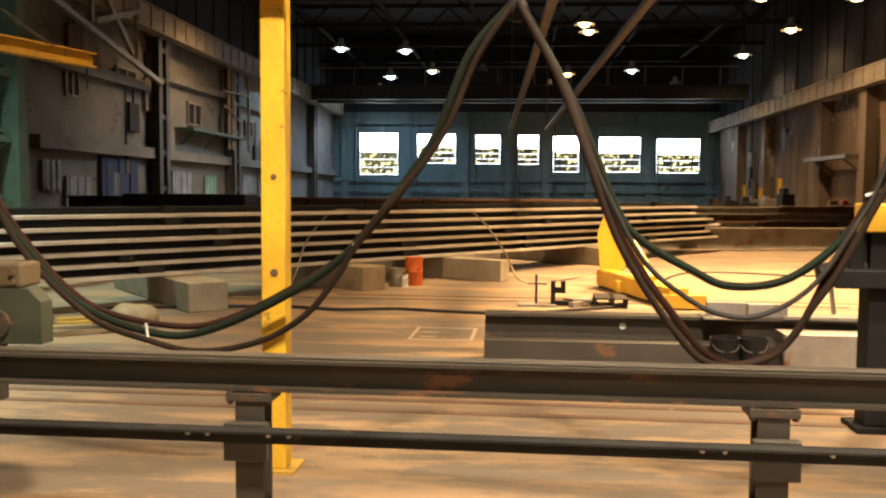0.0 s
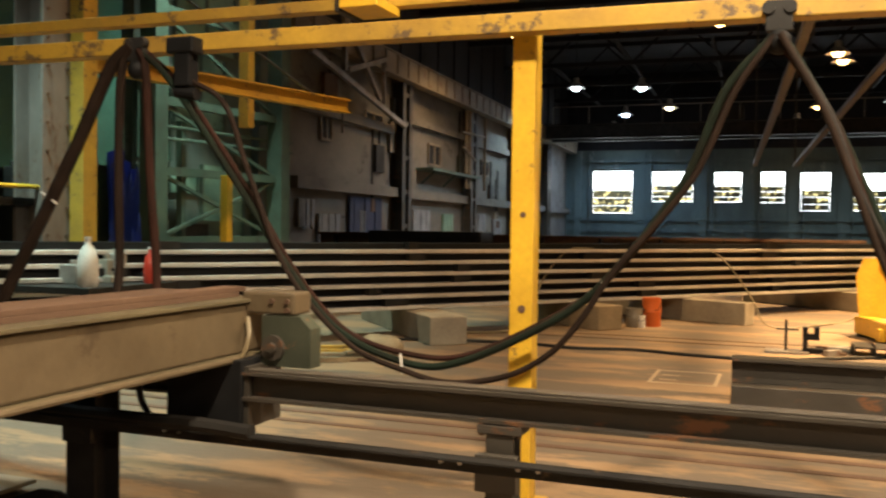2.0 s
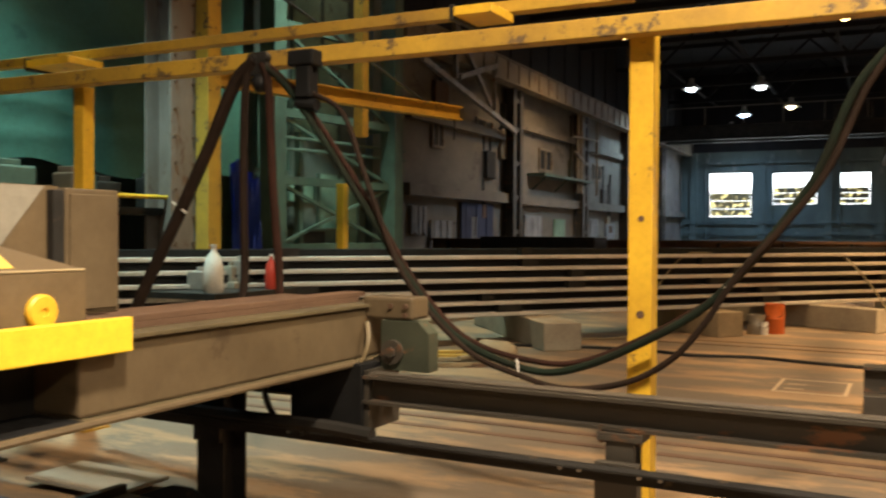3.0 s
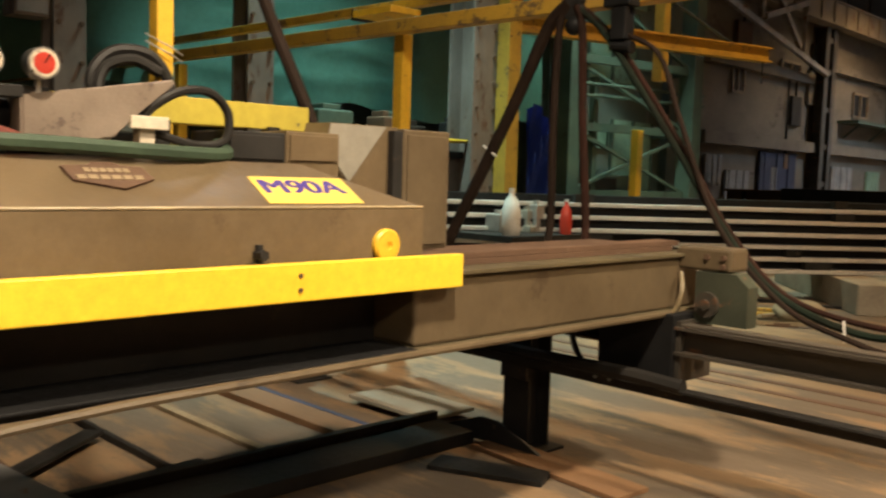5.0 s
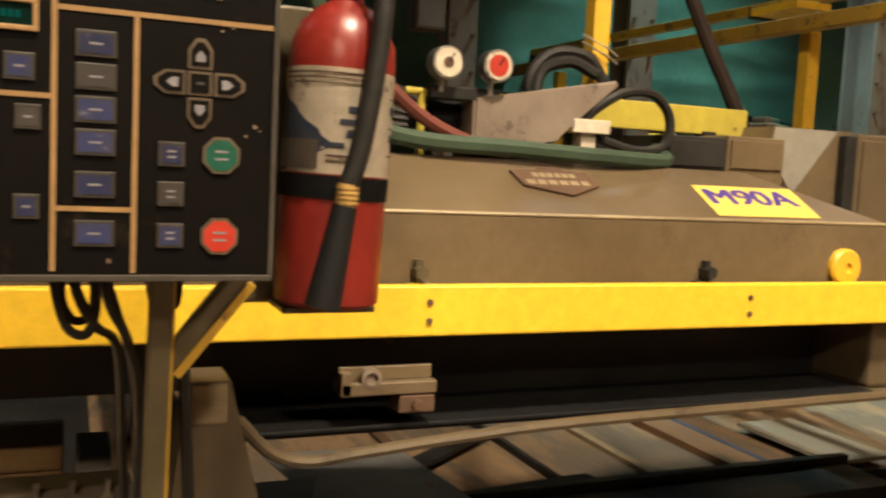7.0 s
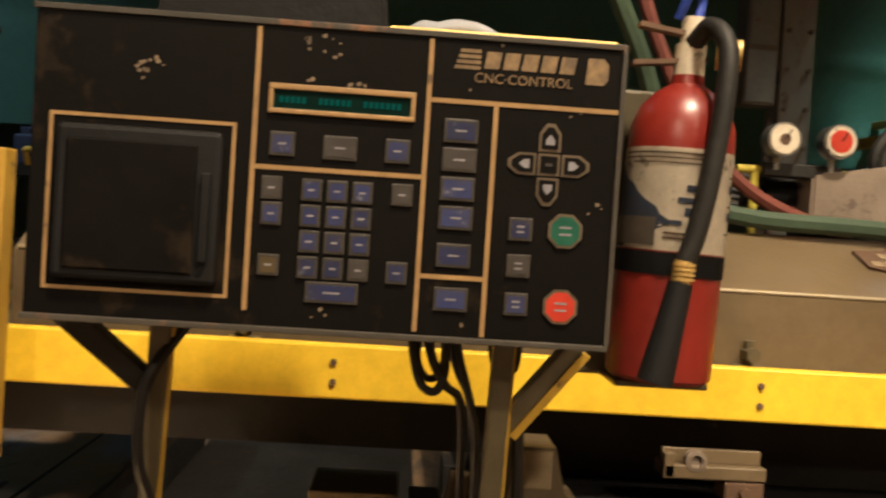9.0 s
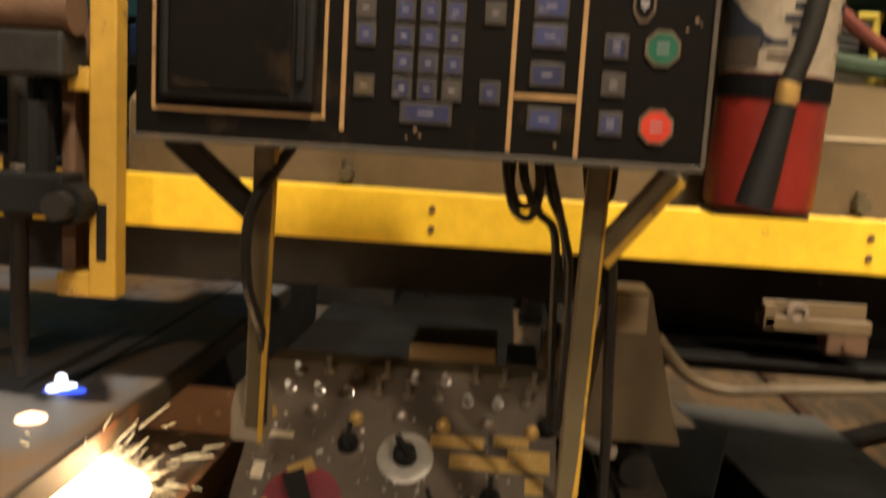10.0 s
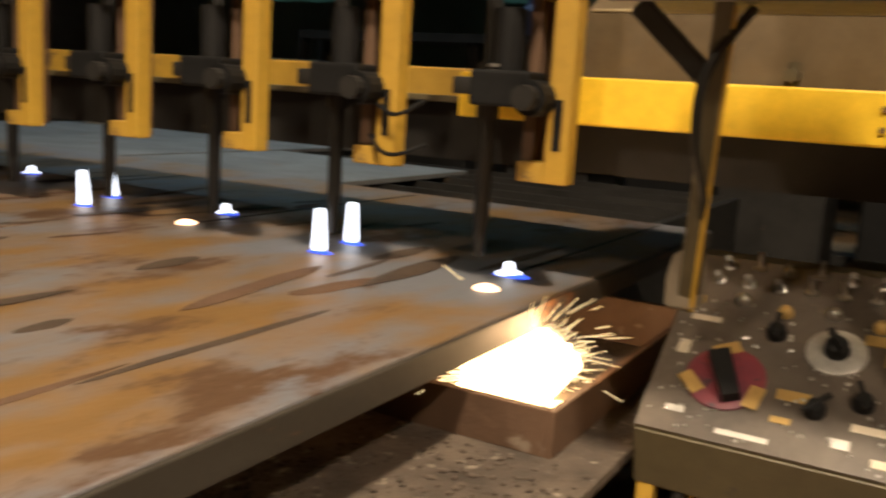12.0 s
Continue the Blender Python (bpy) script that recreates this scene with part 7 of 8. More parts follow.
# pale sheet-metal offcuts under the gantry
for k, (x, y, w, d, a, tl) in enumerate(((-3.25, 0.98, 0.75, 0.55, 12, -5), (-3.0, 0.5, 0.5, 0.34, -18, 7))):
    so = thing("sheet_offcut", (x, y, 0), "dull bent sheet-metal offcut under the gantry", "sheet offcut", "sheet offcuts")
    bm = B()
    box(bm, -w / 2, w / 2, -d / 2, d / 2, 0, 0.006, 0.001, pose(x, y, 0.14 + 0.05 * k, tl, 4, a))
    part("sheet", bm, M_SHEET, so)
    for u in (-w / 2 + 0.05, w / 2 - 0.12):
        bm = B()
        box(bm, u, u + 0.05, -0.1, 0.1, -0.15 - 0.05 * k, -0.001, 0, pose(x, y, 0.14 + 0.05 * k, tl, 4, a))
        part("bent_foot", bm, M_SHEET, so)

# loose sticks on the floor behind the far rail
for k, (a, b) in enumerate((((-4.4, 7.9), (-3.7, 8.3)), ((-4.3, 7.7), (-3.6, 8.0)), ((-4.5, 8.15), (-3.85, 8.6)), ((-3.9, 7.7), (-3.7, 8.5)))):
    bm = B()
    z = 0.02 + 0.034 * (k == 3)
    bar(bm, (*a, z), (*b, z), 0.05, 0.03, bevel=0.004)
    tagged(part("timber_stick", bm, M_TIMBER if k % 2 else M_YELLOW_OLD), "short loose timber stick on the floor by the rail", "timber", "loose sticks")

# ---- lower switch box ----
sw = thing("switch_box", (-1.8, -0.15, 0.0), "olive sloping switch box with knobs and toggle switches", "switch box")
BX = [(-1.695, 0.434), (-1.73, 0.325), (-2.1, 0.325), (-2.1, 0.68), (-2.02, 0.68)]
bm = B()
prism(bm, BX, at(FACE_Y, 0, 0.106, 0), 0.522)
bmesh.ops.bevel(bm, geom=bm.edges[:], offset=0.004, segments=2, affect="EDGES")
part("box_body", bm, M_OLIVE_DARK, sw)
bu, bv = Vector((0, 1, 0)), (Vector((-2.02, 0, 0.68)) - Vector((-1.695, 0, 0.434))).normalized()
bn = bu.cross(bv)
BL = (Vector((-2.02, 0, 0.68)) - Vector((-1.695, 0, 0.434))).length


def on_box(y, s, lift=0.0):
    """A frame on the switch box's slope: x across, y up the slope, z off it."""
    m = Matrix((bu, bv, bn)).transposed().to_4x4()
    m.translation = Vector((-1.695, y, 0.434)) + bv * s + bn * lift
    return m


bm = B()
prism(bm, [(-0.414, 0.004), (0.104, 0.004), (0.104, BL - 0.004), (-0.414, BL - 0.004)], on_box(0, 0, 0.0005), 0.003)
face = part("face_plate", bm, M_GREASY, sw, "dark greasy face plate")


def dial(y, s, r, m_ring, m_knob, name, lab):
    m = on_box(y, s, 0.0035)
    bm = B()
    lathe(bm, [(r, 0), (r, 0.004), (r * 0.92, 0.006), (r * 0.45, 0.006), (r * 0.43, 0.005)], m, 28)
    d = part(name, bm, m_ring, sw, lab, True)
    bm = B()
    lathe(bm, [(r * 0.42, 0.005), (r * 0.38, 0.026), (r * 0.3, 0.029)], m, 16)
    prism(bm, [(-r * 0.1, -r * 0.5), (r * 0.1, -r * 0.5), (r * 0.1, r * 0.5), (-r * 0.1, r * 0.5)], m @ pose(0, 0, 0.026, 0, 0, 35), 0.014)
    part("knob", bm, m_knob, d, smooth=True)
    return d


dial(-0.143, 0.223, 0.047, M_RING, M_BLACK, "speed_dial", "round bright-rimmed dial with black knob")
dial(0.052, 0.112, 0.043, M_RING, M_BLACK, "speed_dial", "round bright-rimmed dial with black knob")
m = on_box(-0.298, 0.128, 0.0035)
bm = B()
lathe(bm, [(0.064, 0), (0.064, 0.004), (0.06, 0.006), (0.02, 0.006)], m, 28)
rd = part("main_switch", bm, M_SWITCHRED, sw, "faded red round switch plate", True)
bm = B()
prism(bm, [(-0.014, -0.05), (0.014, -0.05), (0.018, 0.045), (-0.018, 0.045)], m @ pose(0, 0, 0.006, 0, 0, 25), 0.02)
part("switch_grip", bm, M_BLACK, rd)
for a, b in ((100, 0.058), (205, 0.055), (330, 0.06)):
    bm = B()
    prism(bm, [(-0.012, -0.022), (0.012, -0.022), (0.012, 0.022), (-0.012, 0.022)], m @ pose(b * math.cos(radians(a)), b * math.sin(radians(a)), 0.0065, 0, 0, a + 20), 0.0012)
    part("tag", bm, M_BRASS, rd)
rnd = random.Random(9)
for row, s in enumerate((0.345, 0.385)):
    for k in range(9):
        y = -0.36 + k * 0.052 + 0.01 * row
        m = on_box(y, s, 0.0035)
        bm = B()
        lathe(bm, [(0.011, 0), (0.011, 0.004), (0.006, 0.006), (0.004, 0.012), (0.005, 0.03), (0.006, 0.033)], m @ pose(0, 0, 0, rnd.choice([-20, 20]), 0, 0), 10)
        part("toggle_switch", bm, M_CHROME, sw, smooth=True)
for k in range(7):
    y = -0.385 + k * 0.075
    m = on_box(y, 0.29 + 0.012 * (k % 2), 0.0035)
    bm = B()
    lathe(bm, [(0.013, 0), (0.013, 0.006), (0.009, 0.014), (0.003, 0.017)], m, 12)
    part("indicator", bm, M_CHROME if k % 2 else M_BRASS, sw, smooth=True)
for y, s, w, h, mm in ((-0.01, 0.225, 0.12, 0.026, M_BRASS), (0.06, 0.235, 0.07, 0.04, M_BRASS), (-0.075, 0.085, 0.05, 0.014, M_PAPER), (0.0, 0.072, 0.05, 0.014, M_PAPER), (-0.02, 0.03, 0.09, 0.014, M_PAPER), (-0.19, 0.12, 0.05, 0.02, M_BRASS), (-0.36, 0.25, 0.05, 0.012, M_PAPER), (-0.36, 0.05, 0.03, 0.012, M_ALU), (-0.25, 0.025, 0.08, 0.01, M_ALU), (0.085, 0.03, 0.03, 0.012, M_ALU), (-0.06, 0.262, 0.09, 0.022, M_BRASS), (0.03, 0.27, 0.06, 0.02, M_BRASS), (0.07, 0.19, 0.03, 0.03, M_BRASS), (-0.2, 0.07, 0.03, 0.012, M_BRASS), (-0.11, 0.05, 0.025, 0.018, M_ALU), (-0.38, 0.18, 0.02, 0.03, M_PAPER)):
    bm = B()
    prism(bm, [(-w / 2, -h / 2), (w / 2, -h / 2), (w / 2, h / 2), (-w / 2, h / 2)], on_box(y, s, 0.0036), 0.0012)
    part("name_tag", bm, mm, sw)
for y, s, a in ((-0.155, 0.1, -40), (-0.03, 0.12, 10), (0.09, 0.3, 0), (-0.09, 0.13, 20), (-0.24, 0.24, 0), (0.0, 0.16, 0)):
    m = on_box(y, s, 0.0036) @ pose(0, 0, 0, 0, 0, a)
    bm = B()
    lathe(bm, [(0.017, 0), (0.017, 0.01), (0.013, 0.02), (0.011, 0.022)], m, 14)
    box(bm, -0.004, 0.004, -0.022, 0.03, 0.018, 0.026, 0.001, m)
    part("selector_knob", bm, M_BLACK, sw)
# chrome dots strewn at random: screws, and glints put on as geometry
bm = B()
for k in range(150):
    m = on_box(rnd.uniform(-0.4, 0.09), rnd.uniform(0.01, 0.3), 0.0036)
    r_ = rnd.uniform(0.0015, 0.0045)
    lathe(bm, [(r_, 0), (r_, 0.001), (r_ * 0.6, 0.0018)], m, 6)
tagged(part("screws", bm, M_CHROME, sw), kind="stuff")
for y in (-0.395, 0.09):
    bm = B()
    box(bm, -1.76, -1.73, y - 0.014, y + 0.014, 0, 0.33, 0.002)
    part("leg", bm, M_YELLOW_OLD, sw, "chipped yellow leg")
    bm = B()
    box(bm, -2.08, -2.05, y - 0.014, y + 0.014, 0, 0.33, 0.002)
    part("leg", bm, M_YELLOW_OLD, sw)
for k in range(8):
    y = -0.34 + k * 0.058
    bm = B()
    rod(bm, (-1.74, y, 0.325), (-1.74, y, 0.29), 0.011, 8)
    gland = part("cable_gland", bm, M_BRASS if k % 3 else M_RUBBER, sw)
    bm = B()
    tube(bm, [(-1.74, y, 0.29), (-1.75, y + 0.005, 0.2), (-1.78, y + 0.01, 0.1), (-1.86, y + 0.01, 0.012)], 0.009, 8)
    part("cable", bm, M_RUBBER, gland, smooth=True)
bm = B()
rod(bm, (-1.98, 0.115, 0.6), (-1.9, 0.2, 0.6), 0.012, 8)
part("hinge_pin", bm, M_ALU, sw)
# boxes behind the switch box, under the beam
for x, y, w, h, m, lab in ((-2.55, -0.1, 0.2, 0.62, M_TIMBER, "tan wooden box under the gantry"), (-2.45, -0.42, 0.18, 0.5, M_DARK, "dark steel box under the gantry"), (-2.5, 0.06, 0.07, 0.6, M_BLUEWHITE, "pale steel box under the gantry")):
    c_ = thing("crate", (x, y, 0), lab, "crate", "boxes under the gantry")
    bm = B()
    box(bm, x - 0.1, x + 0.1, y - w / 2, y + w / 2, 0, h, 0.006)
    part("crate_body", bm, m, c_)
    bm = B()
    box(bm, x + 0.1, x + 0.108, y - w / 2, y + w / 2, h - 0.1, h - 0.05, 0.002)
    part("batten", bm, m, c_)

# ---- cutting table with the plate ----
tab = thing("cutting_table", (-3.0, -3.0, 0), "steel cutting table of upright slats with a water tray", "cutting table")
# near wall and slats are dark: the table's shade put into their colour
bm = B()
box(bm, -5.2, -0.2, -1.02, -0.98, 0.0, 0.5, 0.004)
part("side_wall", bm, M_DARK, tab)
bm = B()
box(bm, -5.2, -0.2, -6.2, -6.1, 0, 0.5, 0.004)
part("side_wall", bm, M_RUSTY, tab)
for k in range(16):
    x = -5.0 + k * 0.3
    bm = B()
    box(bm, x - 0.006, x + 0.006, -6.1, -1.02, 0.05, 0.52)
    part("slat", bm, M_DARK, tab)
bm = B()
box(bm, -5.2, -0.2, -6.1, -1.02, 0, 0.05)
part("tray", bm, M_SLAG, tab)
# trimmed edge strip trough where the sparks fall
bm = B()
box(bm, -2.5, -1.68, -0.56, -0.545, 0.345, 0.43, 0.002)
box(bm, -1.7, -1.68, -0.95, -0.56, 0.345, 0.43, 0.002)
box(bm, -2.52, -2.5, -0.98, -0.545, 0.345, 0.46, 0.002)
part("spark_box", bm, M_RUSTY, tab, "rusty box catching the sparks")
bm = B()
box(bm, -2.6, -0.3, -0.975, -0.45, 0.325, 0.345, 0.002)
part("ledge", bm, M_SLAG, tab)
for x in (-2.5, -0.45):
    for y in (-0.9, -0.5):
        bm = B()
        box(bm, x - 0.03, x + 0.03, y - 0.03, y + 0.03, 0, 0.325)
        part("ledge_leg", bm, M_RUSTY, tab)
rnd = random.Random(17)
bm = B()
for k in range(1100):
    x, y = rnd.uniform(-1.66, -0.6), rnd.uniform(-0.96, -0.46)
    r_ = rnd.uniform(0.002, 0.0075)
    bmesh.ops.create_icosphere(bm, subdivisions=1, radius=r_, matrix=Matrix.Translation((x, y, 0.347 + r_ * 0.3)) @ Matrix.Diagonal((rnd.uniform(0.6, 1.4), rnd.uniform(0.6, 1.4), 0.5, 1)))
tagged(part("slag_grit", bm, M_SLAG), "loose grey slag grit in the tray", "slag", kind="stuff")
plate = thing("steel_plate", (-3.0, -3.2, 0.52), "thick scorched steel plate being flame-cut", "steel plate")
bm = B()
box(bm, -3.35, -0.35, -5.9, -0.70, 0.521, 0.553, 0.003)
part("plate", bm, M_PLATE, plate)
for x0, x1, y0, y1 in ((-4.6, -3.4, -3.6, -2.3), (-5.45, -3.38, -6.2, -3.66)):
    nx = thing("stock_plate", ((x0 + x1) / 2, (y0 + y1) / 2, 0.52), "pale blue-grey steel plate lying on the cutting table", "steel plate", "plates beyond the gantry")
    bm = B()
    box(bm, x0, x1, y0, y1, 0.521, 0.545, 0.003)
    part("plate", bm, M_SHEET, nx)
bm = B()
box(bm, -3.35, -0.35, -0.6995, -0.69, 0.498, 0.5505, 0.003)
part("cut_edge", bm, M_RAIL, plate, "dark flame-cut edge")
for y in (-0.86, -1.82):
    bm = B()
    box(bm, -3.3, -2.14, y - 0.005, y + 0.005, 0.5525, 0.5542)
    part("kerf", bm, M_BLACK, plate, "dark cut line")
# scorched strips left on the plate
rnd = random.Random(23)
for k in range(46):
    x, y = rnd.uniform(-2.9, -0.7), rnd.uniform(-3.0, -0.85)
    L, w, a = rnd.uniform(0.08, 0.55), rnd.uniform(0.012, 0.05), rnd.uniform(-12, 12)
    bm = B()
    pts = [(L * math.cos(t * math.pi / 6) / 2 * (1 + 0.2 * rnd.random()), w * math.sin(t * math.pi / 6) / 2 * (1 + 0.6 * rnd.random())) for t in range(12)]
    prism(bm, pts, pose(x, y, 0.5531 + 0.00003 * k, 0, 0, a), 0.0006)
    part("scorch_mark", bm, M_RUSTY if k % 3 == 0 else M_SCORCH, plate)

# ---- torch stations along the bar ----
def torch_station(y):
    ob = thing("torch_station", (-2.0, y, 0.78), "yellow slotted torch carriage with a dark cutting torch", "torch carriage", "torch carriages")
    bm = B()
    box(bm, -2.0, -1.955, y - 0.012, y + 0.036, 0.785, 1.3, 0.003)
    box(bm, -2.02, -1.955, y - 0.07, y - 0.012, 0.785, 0.825, 0.003)
    box(bm, -2.02, -1.955, y - 0.05, y - 0.012, 1.14, 1.18, 0.003)
    # the duller yellow puts the plate's weaker light into its colour
    part("slotted_plate", bm, M_YELLOW_OLD, ob)
    bm = B()
    box(bm, -1.9552, -1.9535, y + 0.002, y + 0.02, 0.85, 0.95, 0.0005)
    part("slot", bm, M_BLACK, ob, "dark slot")
    bm = B()
    box(bm, -2.05, -2.02, y - 0.075, y - 0.012, 0.79, 1.26, 0.002)
    box(bm, -2.02, -1.985, y - 0.075, y - 0.05, 0.826, 1.26, 0.002)
    part("slide", bm, M_RUSTY, ob, "rusty slide rail")
    bm = B()
    rod(bm, (-1.99, y - 0.03, 0.95), (-1.9, y - 0.03, 0.95), 0.035, 14)
    box(bm, -1.98, -1.9, y - 0.16, y - 0.03, 0.93, 1.0, 0.006)
    rod(bm, (-1.95, y - 0.1, 0.98), (-1.95, y - 0.1, 1.12), 0.03, 12)
    part("clamp", bm, M_BLACK, ob)
    bm = B()
    rod(bm, (-1.93, y - 0.2, 1.27), (-1.93, y - 0.02, 1.27), 0.04, 16)
    rod(bm, (-1.93, y - 0.23, 1.27), (-1.93, y - 0.2, 1.27), 0.026, 14)
    part("lift_motor", bm, M_RUSTY, ob, "brown lift motor", True)
    bm = B()
    box(bm, -1.99, -1.9, y - 0.16, y - 0.03, 1.16, 1.235, 0.008)
    part("gear_case", bm, M_DARK, ob)
    bm = B()
    rod(bm, (-1.91, y - 0.03, 0.95), (-1.87, y - 0.03, 0.95), 0.024, 12)
    part("hand_knob", bm, M_DARK, ob)
    ty = y - 0.195
    bm = B()
    rod(bm, (-2.06, ty, 0.68), (-2.06, ty, 1.3), 0.017, 12)
    rod(bm, (-2.06, ty, 0.6), (-2.06, ty, 0.68), 0.011, 12, 0.016)
    rod(bm, (-2.06, ty, 0.9), (-2.06, ty, 1.02), 0.026, 12)
    box(bm, -2.09, -1.93, ty - 0.02, y - 0.09, 0.95, 0.985, 0.004)
    part("torch", bm, M_DARK, ob, "dark torch tube", True)
    bm = B()
    tube(bm, [(-2.05, ty, 1.28), (-2.03, ty + 0.02, 1.38), (-2.1, ty + 0.06, 1.5), (-2.3, ty + 0.05, 1.55)], 0.012, 6)
    tube(bm, [(-2.07, ty, 1.28), (-2.05, ty - 0.03, 1.36), (-2.12, ty - 0.04, 1.48), (-2.3, ty - 0.02, 1.52)], 0.012, 6)
    part("torch_hose", bm, M_RUBBER, ob)
    return ob


first = torch_station(-0.71)
for y in (-1.11, -1.5, -1.9, -2.33, -2.74, -3.14):
    copy_thing(first, Matrix.Translation((-2.0, y, 0.78)))
bm = B()
tube(bm, [(-1.95, -1.0, 0.93), (-1.93, -1.05, 0.9), (-1.94, -1.09, 0.905), (-1.96, -1.14, 0.93)], 0.005, 6)
tube(bm, [(-1.95, -0.99, 0.84), (-1.93, -1.05, 0.815), (-1.94, -1.1, 0.82), (-1.96, -1.14, 0.85)], 0.005, 6)
tagged(part("wrapped_wire", bm, M_BLACK), "black wire wrapped round a torch carriage", "wire")
bm = B()
for k in range(5):
    bmesh.ops.create_cone(bm, cap_ends=True, segments=12, radius1=0.016, radius2=0.016, depth=0.006, matrix=Matrix.Translation((-1.93, -0.83, 0.965 + k * 0.011)))
tagged(part("adjuster_spring", bm, M_CHROME), "bright coiled adjuster spring on a torch clamp", "spring")
# far rack of small boxes behind the plate
for x, y, z in ((-5.35, -6.05, 0.545), (-5.35, -5.8, 0.545)):
    bm = B()
    gc = thing("gas_cabinet", (x, y, z), "pale banded small cabinet standing behind the plate", "cabinet", "cabinets behind the plate")
    box(bm, x, x + 0.2, y, y + 0.2, z, z + 0.45, 0.01)
    part("cabinet_body", bm, M_WHITE, gc)
    for k in range(5):
        bm = B()
        box(bm, x + 0.2, x + 0.206, y + 0.01, y + 0.19, z + 0.05 + 0.075 * k, z + 0.075 + 0.075 * k, 0.001)
        part("band", bm, M_DARK, gc)
for k in range(9):
    x, y = -5.9 - 0.3 * (k % 3), -5.4 + k * 0.75
    b_ = thing("parts_bin", (x, y, 0), "dark steel parts bin beyond the cutting table", "bin", "parts bins")
    bm = B()
    h = 0.5 + 0.2 * ((k * 3) % 4)
    box(bm, x - 0.3, x + 0.3, y - 0.3, y + 0.3, 0, h, 0.02)
    part("bin_body", bm, (M_DARK, M_BLACK)[k % 2], b_)
    bm = B()
    box(bm, x - 0.34, x + 0.34, y - 0.34, y + 0.34, h, h + 0.04, 0.01)
    part("rim", bm, M_DARK, b_)

# ---- flames and sparks ----
def pilot_flame(x, y, name="torch_flame", tall=False, wide=1.0):
    z = 0.555
    ob = thing(name, (x, y, z), "tall white cutting flame with a blue foot" if tall else "flat blue-white torch flame on the plate", "flame", "torch flames")
    bm = B()
    if tall:
        lathe(bm, [(0.015, 0.0), (0.018, 0.008), (0.0125, 0.1), (0.01, 0.103)], at(FACE_Z, x, y, z) @ pose(0, 0, 0, 0, 4, 0), 14)
    else:
        lathe(bm, [(0.004, 0.028), (0.011, 0.024), (0.013, 0.008), (0.03 * wide, 0.002), (0.03 * wide, 0.0)], at(FACE_Z, x, y, z), 14)
    part("flame_core", bm, M_FLAME_W, ob, "white-hot core", True)
    bm = B()
    lathe(bm, [(0.02 * (0.8 if tall else wide), 0.003), (0.03 * (0.8 if tall else wide), -0.001)], at(FACE_Z, x + 0.012, y + 0.012, z) @ Matrix.Diagonal((0.7, 1.5, 1, 1)), 16)
    part("flame_skirt", bm, M_FLAME_B, ob, "blue flame skirt", True)
    return ob


FLAMES = [pilot_flame(-2.135, -0.862), pilot_flame(-2.324, -1.898), pilot_flame(-2.5, -3.05), pilot_flame(-2.034, -1.323, tall=True), pilot_flame(-2.2, -1.347, tall=True), pilot_flame(-2.11, -2.263, tall=True), pilot_flame(-2.306, -2.373, tall=True)]
for x, y in ((-1.956, -0.828), (-2.094, -1.827), (-2.3, -3.2)):
    bm = B()
    lathe(bm, [(0.028, 0.0), (0.026, 0.004), (0.012, 0.01)], at(FACE_Z, x, y, 0.5535), 12)
    tagged(part("hot_spot", bm, M_FLAME_O, smooth=True), "glowing orange-white cut spot on the plate", "hot spot", "hot spots")
# molten shower in the spark box
shower = thing("spark_shower", (-2.0, -0.74, 0.346), "blinding white shower of molten sparks", "sparks")
# core is stretched along x so that its glare is part of the shape
bm = B()
bmesh.ops.create_icosphere(bm, subdivisions=5, radius=0.096, matrix=Matrix.Translation((-1.935, -0.738, 0.4)) @ Matrix.Diagonal((1.35, 1.0, 0.8, 1)))
for v_ in bm.verts:
    c_ = v_.co.copy()
    v_.co += 0.03 * noise.noise_vector(c_ * 9) + 0.016 * noise.noise_vector(c_ * 34) + 0.01 * noise.noise_vector(c_ * 90)
    v_.co.z = max(v_.co.z, 0.347)
part("molten_core", bm, M_MOLTEN, shower, "white-hot molten core, widened by its glare", True)
rnd = random.Random(41)
bm = B()
for k in range(26):
    x, y = -1.8 + rnd.uniform(-0.12, 0.09), -0.72 + rnd.uniform(-0.14, 0.12)
    r_ = rnd.uniform(0.006, 0.022)
    bmesh.ops.create_icosphere(bm, subdivisions=1, radius=r_, matrix=Matrix.Translation((x, y, 0.348 + r_ * 0.4)) @ Matrix.Diagonal((1.6, 0.8, 0.5, 1)))
tagged(part("molten_drops", bm, M_SPARK, shower), kind="stuff")
bm = B()
for k in range(900):
    a, e = rnd.uniform(0, 360), rnd.uniform(-10, 80)
    d = 0.085 + abs(rnd.gauss(0, 0.035))
    v_ = Vector((1.25 * math.cos(radians(a)) * math.cos(radians(e)), 0.9 * math.sin(radians(a)) * math.cos(radians(e)), 0.75 * math.sin(radians(e))))
    p_ = Vector((-1.935, -0.738, 0.4)) + v_ * d
    if p_.z > 0.35 and p_.y < -0.58 and not (p_.y < -0.66 and p_.z + v_.z * 0.05 > 0.5):
        rod(bm, p_, p_ + v_ * rnd.uniform(0.012, 0.05), rnd.uniform(0.0004, 0.0009), 4, 0.0002)
tagged(part("spray", bm, M_SPARK, shower, "fine spray of sparks"), kind="stuff")
bm = B()
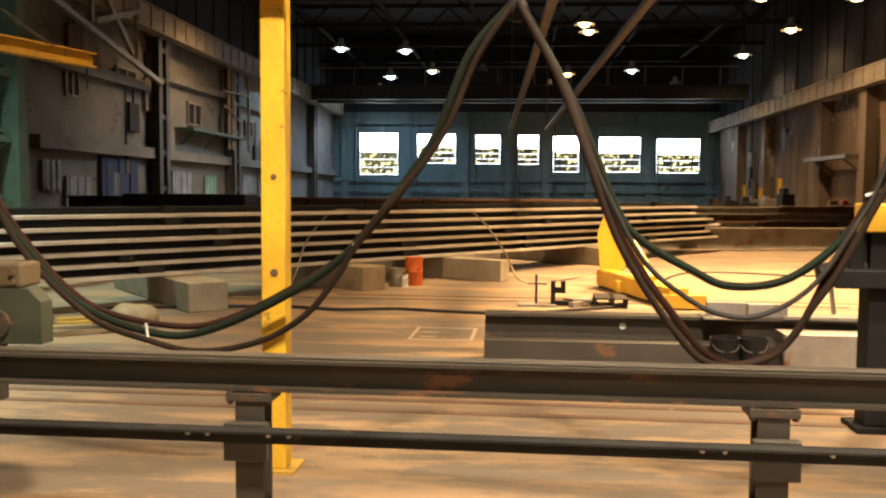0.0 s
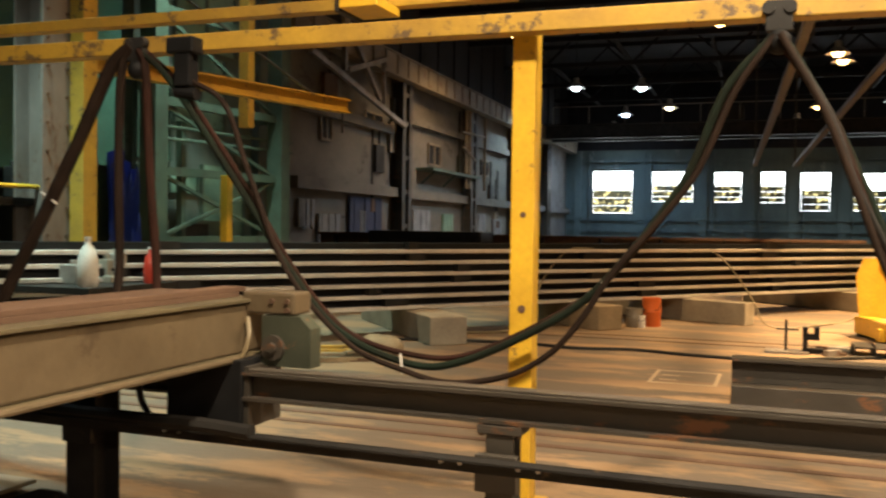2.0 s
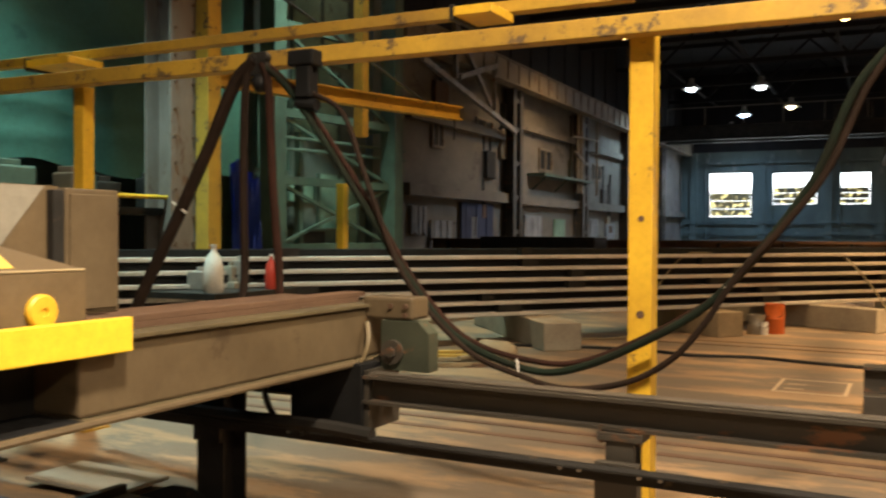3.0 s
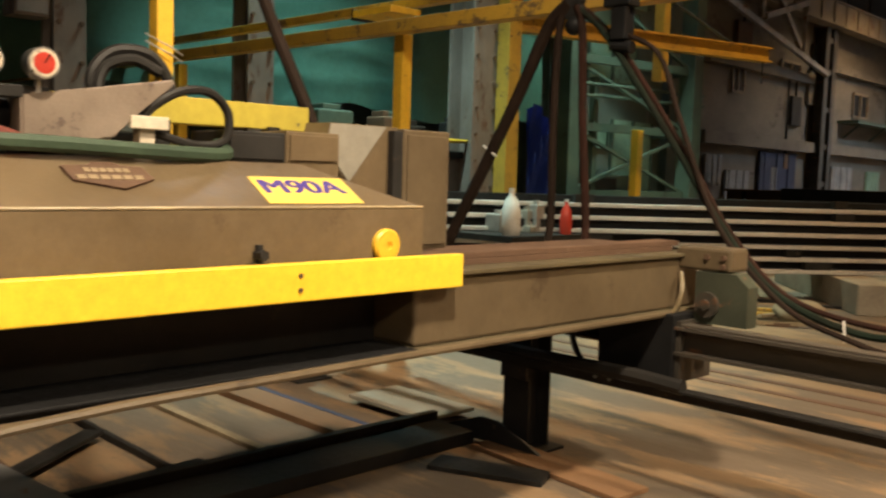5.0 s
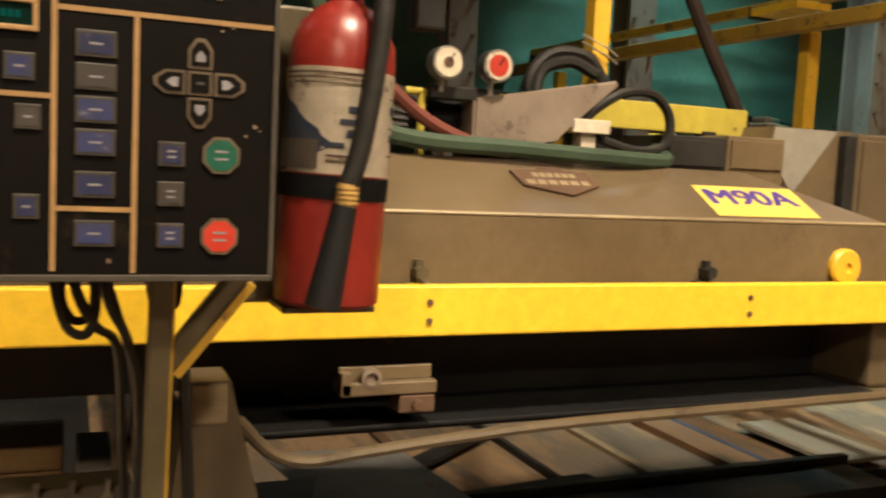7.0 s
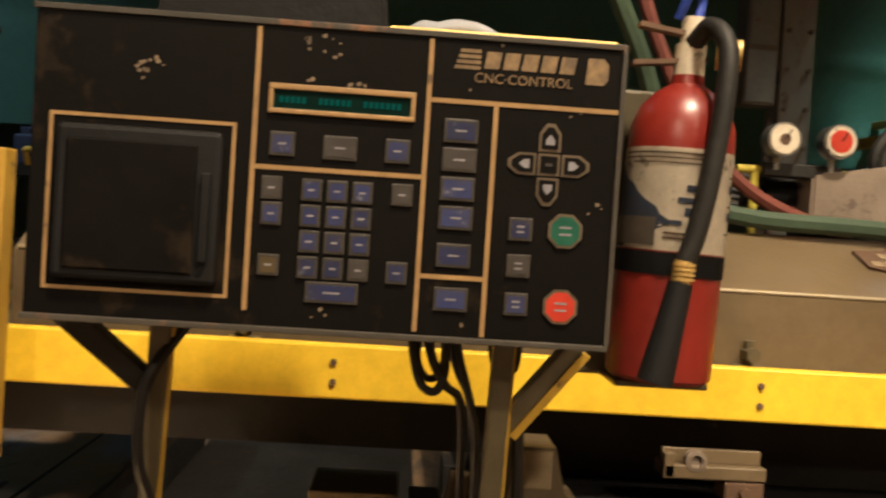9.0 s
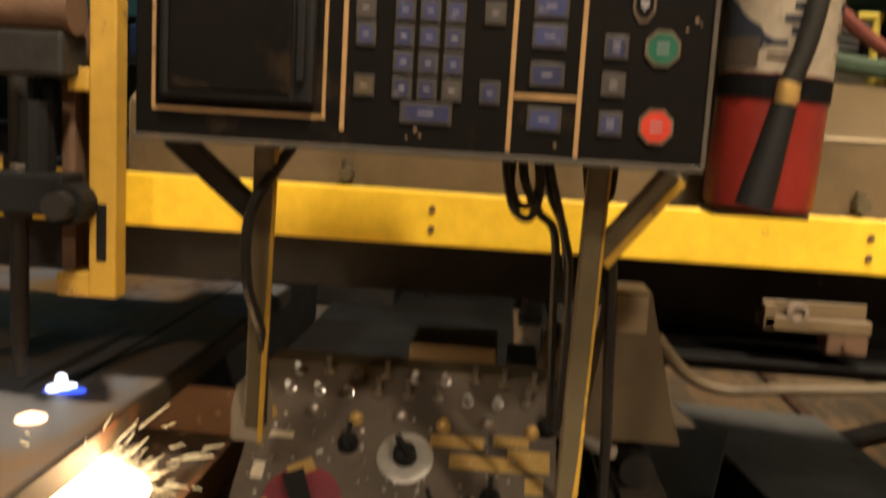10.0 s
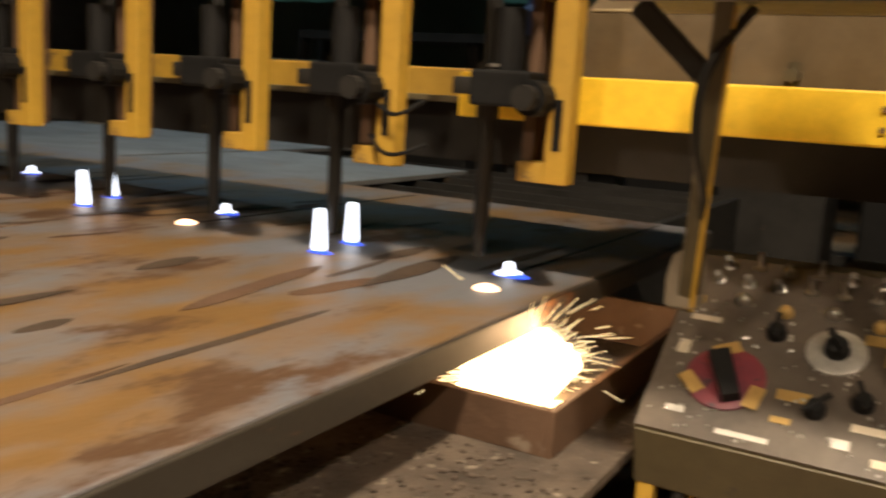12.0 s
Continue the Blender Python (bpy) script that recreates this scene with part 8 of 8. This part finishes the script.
for k in range(220):
    a, e, d = rnd.uniform(0, 360), rnd.uniform(-5, 60), 0.1 + abs(rnd.gauss(0, 0.035))
    v_ = Vector((1.25 * math.cos(radians(a)) * math.cos(radians(e)), 0.9 * math.sin(radians(a)) * math.cos(radians(e)), 0.7 * math.sin(radians(e))))
    p_ = Vector((-1.935, -0.738, 0.4)) + v_ * d
    if p_.z > 0.35 and p_.y < -0.58 and not (p_.y < -0.7 and p_.z > 0.51):
        bmesh.ops.create_icosphere(bm, subdivisions=1, radius=rnd.uniform(0.0005, 0.0014), matrix=Matrix.Translation(p_))
tagged(part("ember", bm, M_FLAME_O, shower, "orange embers round the core"), kind="stuff")
glow_data = bpy.data.lights.new("molten_light", "POINT")
glow_data.energy, glow_data.color, glow_data.shadow_soft_size = 6.5, (1.0, 0.6, 0.3), 0.06
new("molten_light", glow_data).location = (-1.93, -0.66, 0.49)
SPARKS = []
for k in range(48):
    a, up_ = rnd.uniform(-70, 120), rnd.uniform(-8, 48)
    L = rnd.uniform(0.02, 0.09)
    bm = B()
    rod(bm, (-2.0, -0.74, 0.346), (-2.0 + L, -0.74, 0.346), 0.0004, 5, 0.0002)
    s_ = part("spark", bm, M_SPARK, shower)
    d0, d1 = rnd.uniform(0.06, 0.12), rnd.uniform(0.14, 0.26)
    SPARKS.append((s_, a, up_, d0, d1, rnd.randrange(4)))


def motions():
    """Sparks shoot out of the molten core again and again; the pilot flames tremble."""
    for s_, a, up_, d0, d1, ph in SPARKS:
        rows = []
        for i in range(41):
            t = round(i * 0.3, 1)
            d = d0 + (d1 - d0) * (((i + ph) % 4) / 3)
            ca, cu = math.cos(radians(a)), math.cos(radians(up_))
            fall = 0.02 * ((i + ph) % 4)
            rows.append((t, pose(0.03 + d * ca * cu, d * math.sin(radians(a)) * cu, 0.1 + d * math.sin(radians(up_)) - fall * 0.4, 0, -up_ + fall * 200, a)))
        walk(s_, rows)
    for i, f in enumerate(FLAMES):
        p = f.location.copy()
        walk(f, [(round(k * 0.4, 1), pose(p.x, p.y, p.z, 3 * math.sin(k * 2.1 + i), 3 * math.cos(k * 1.7 + i), 0)) for k in range(31)])


motions()
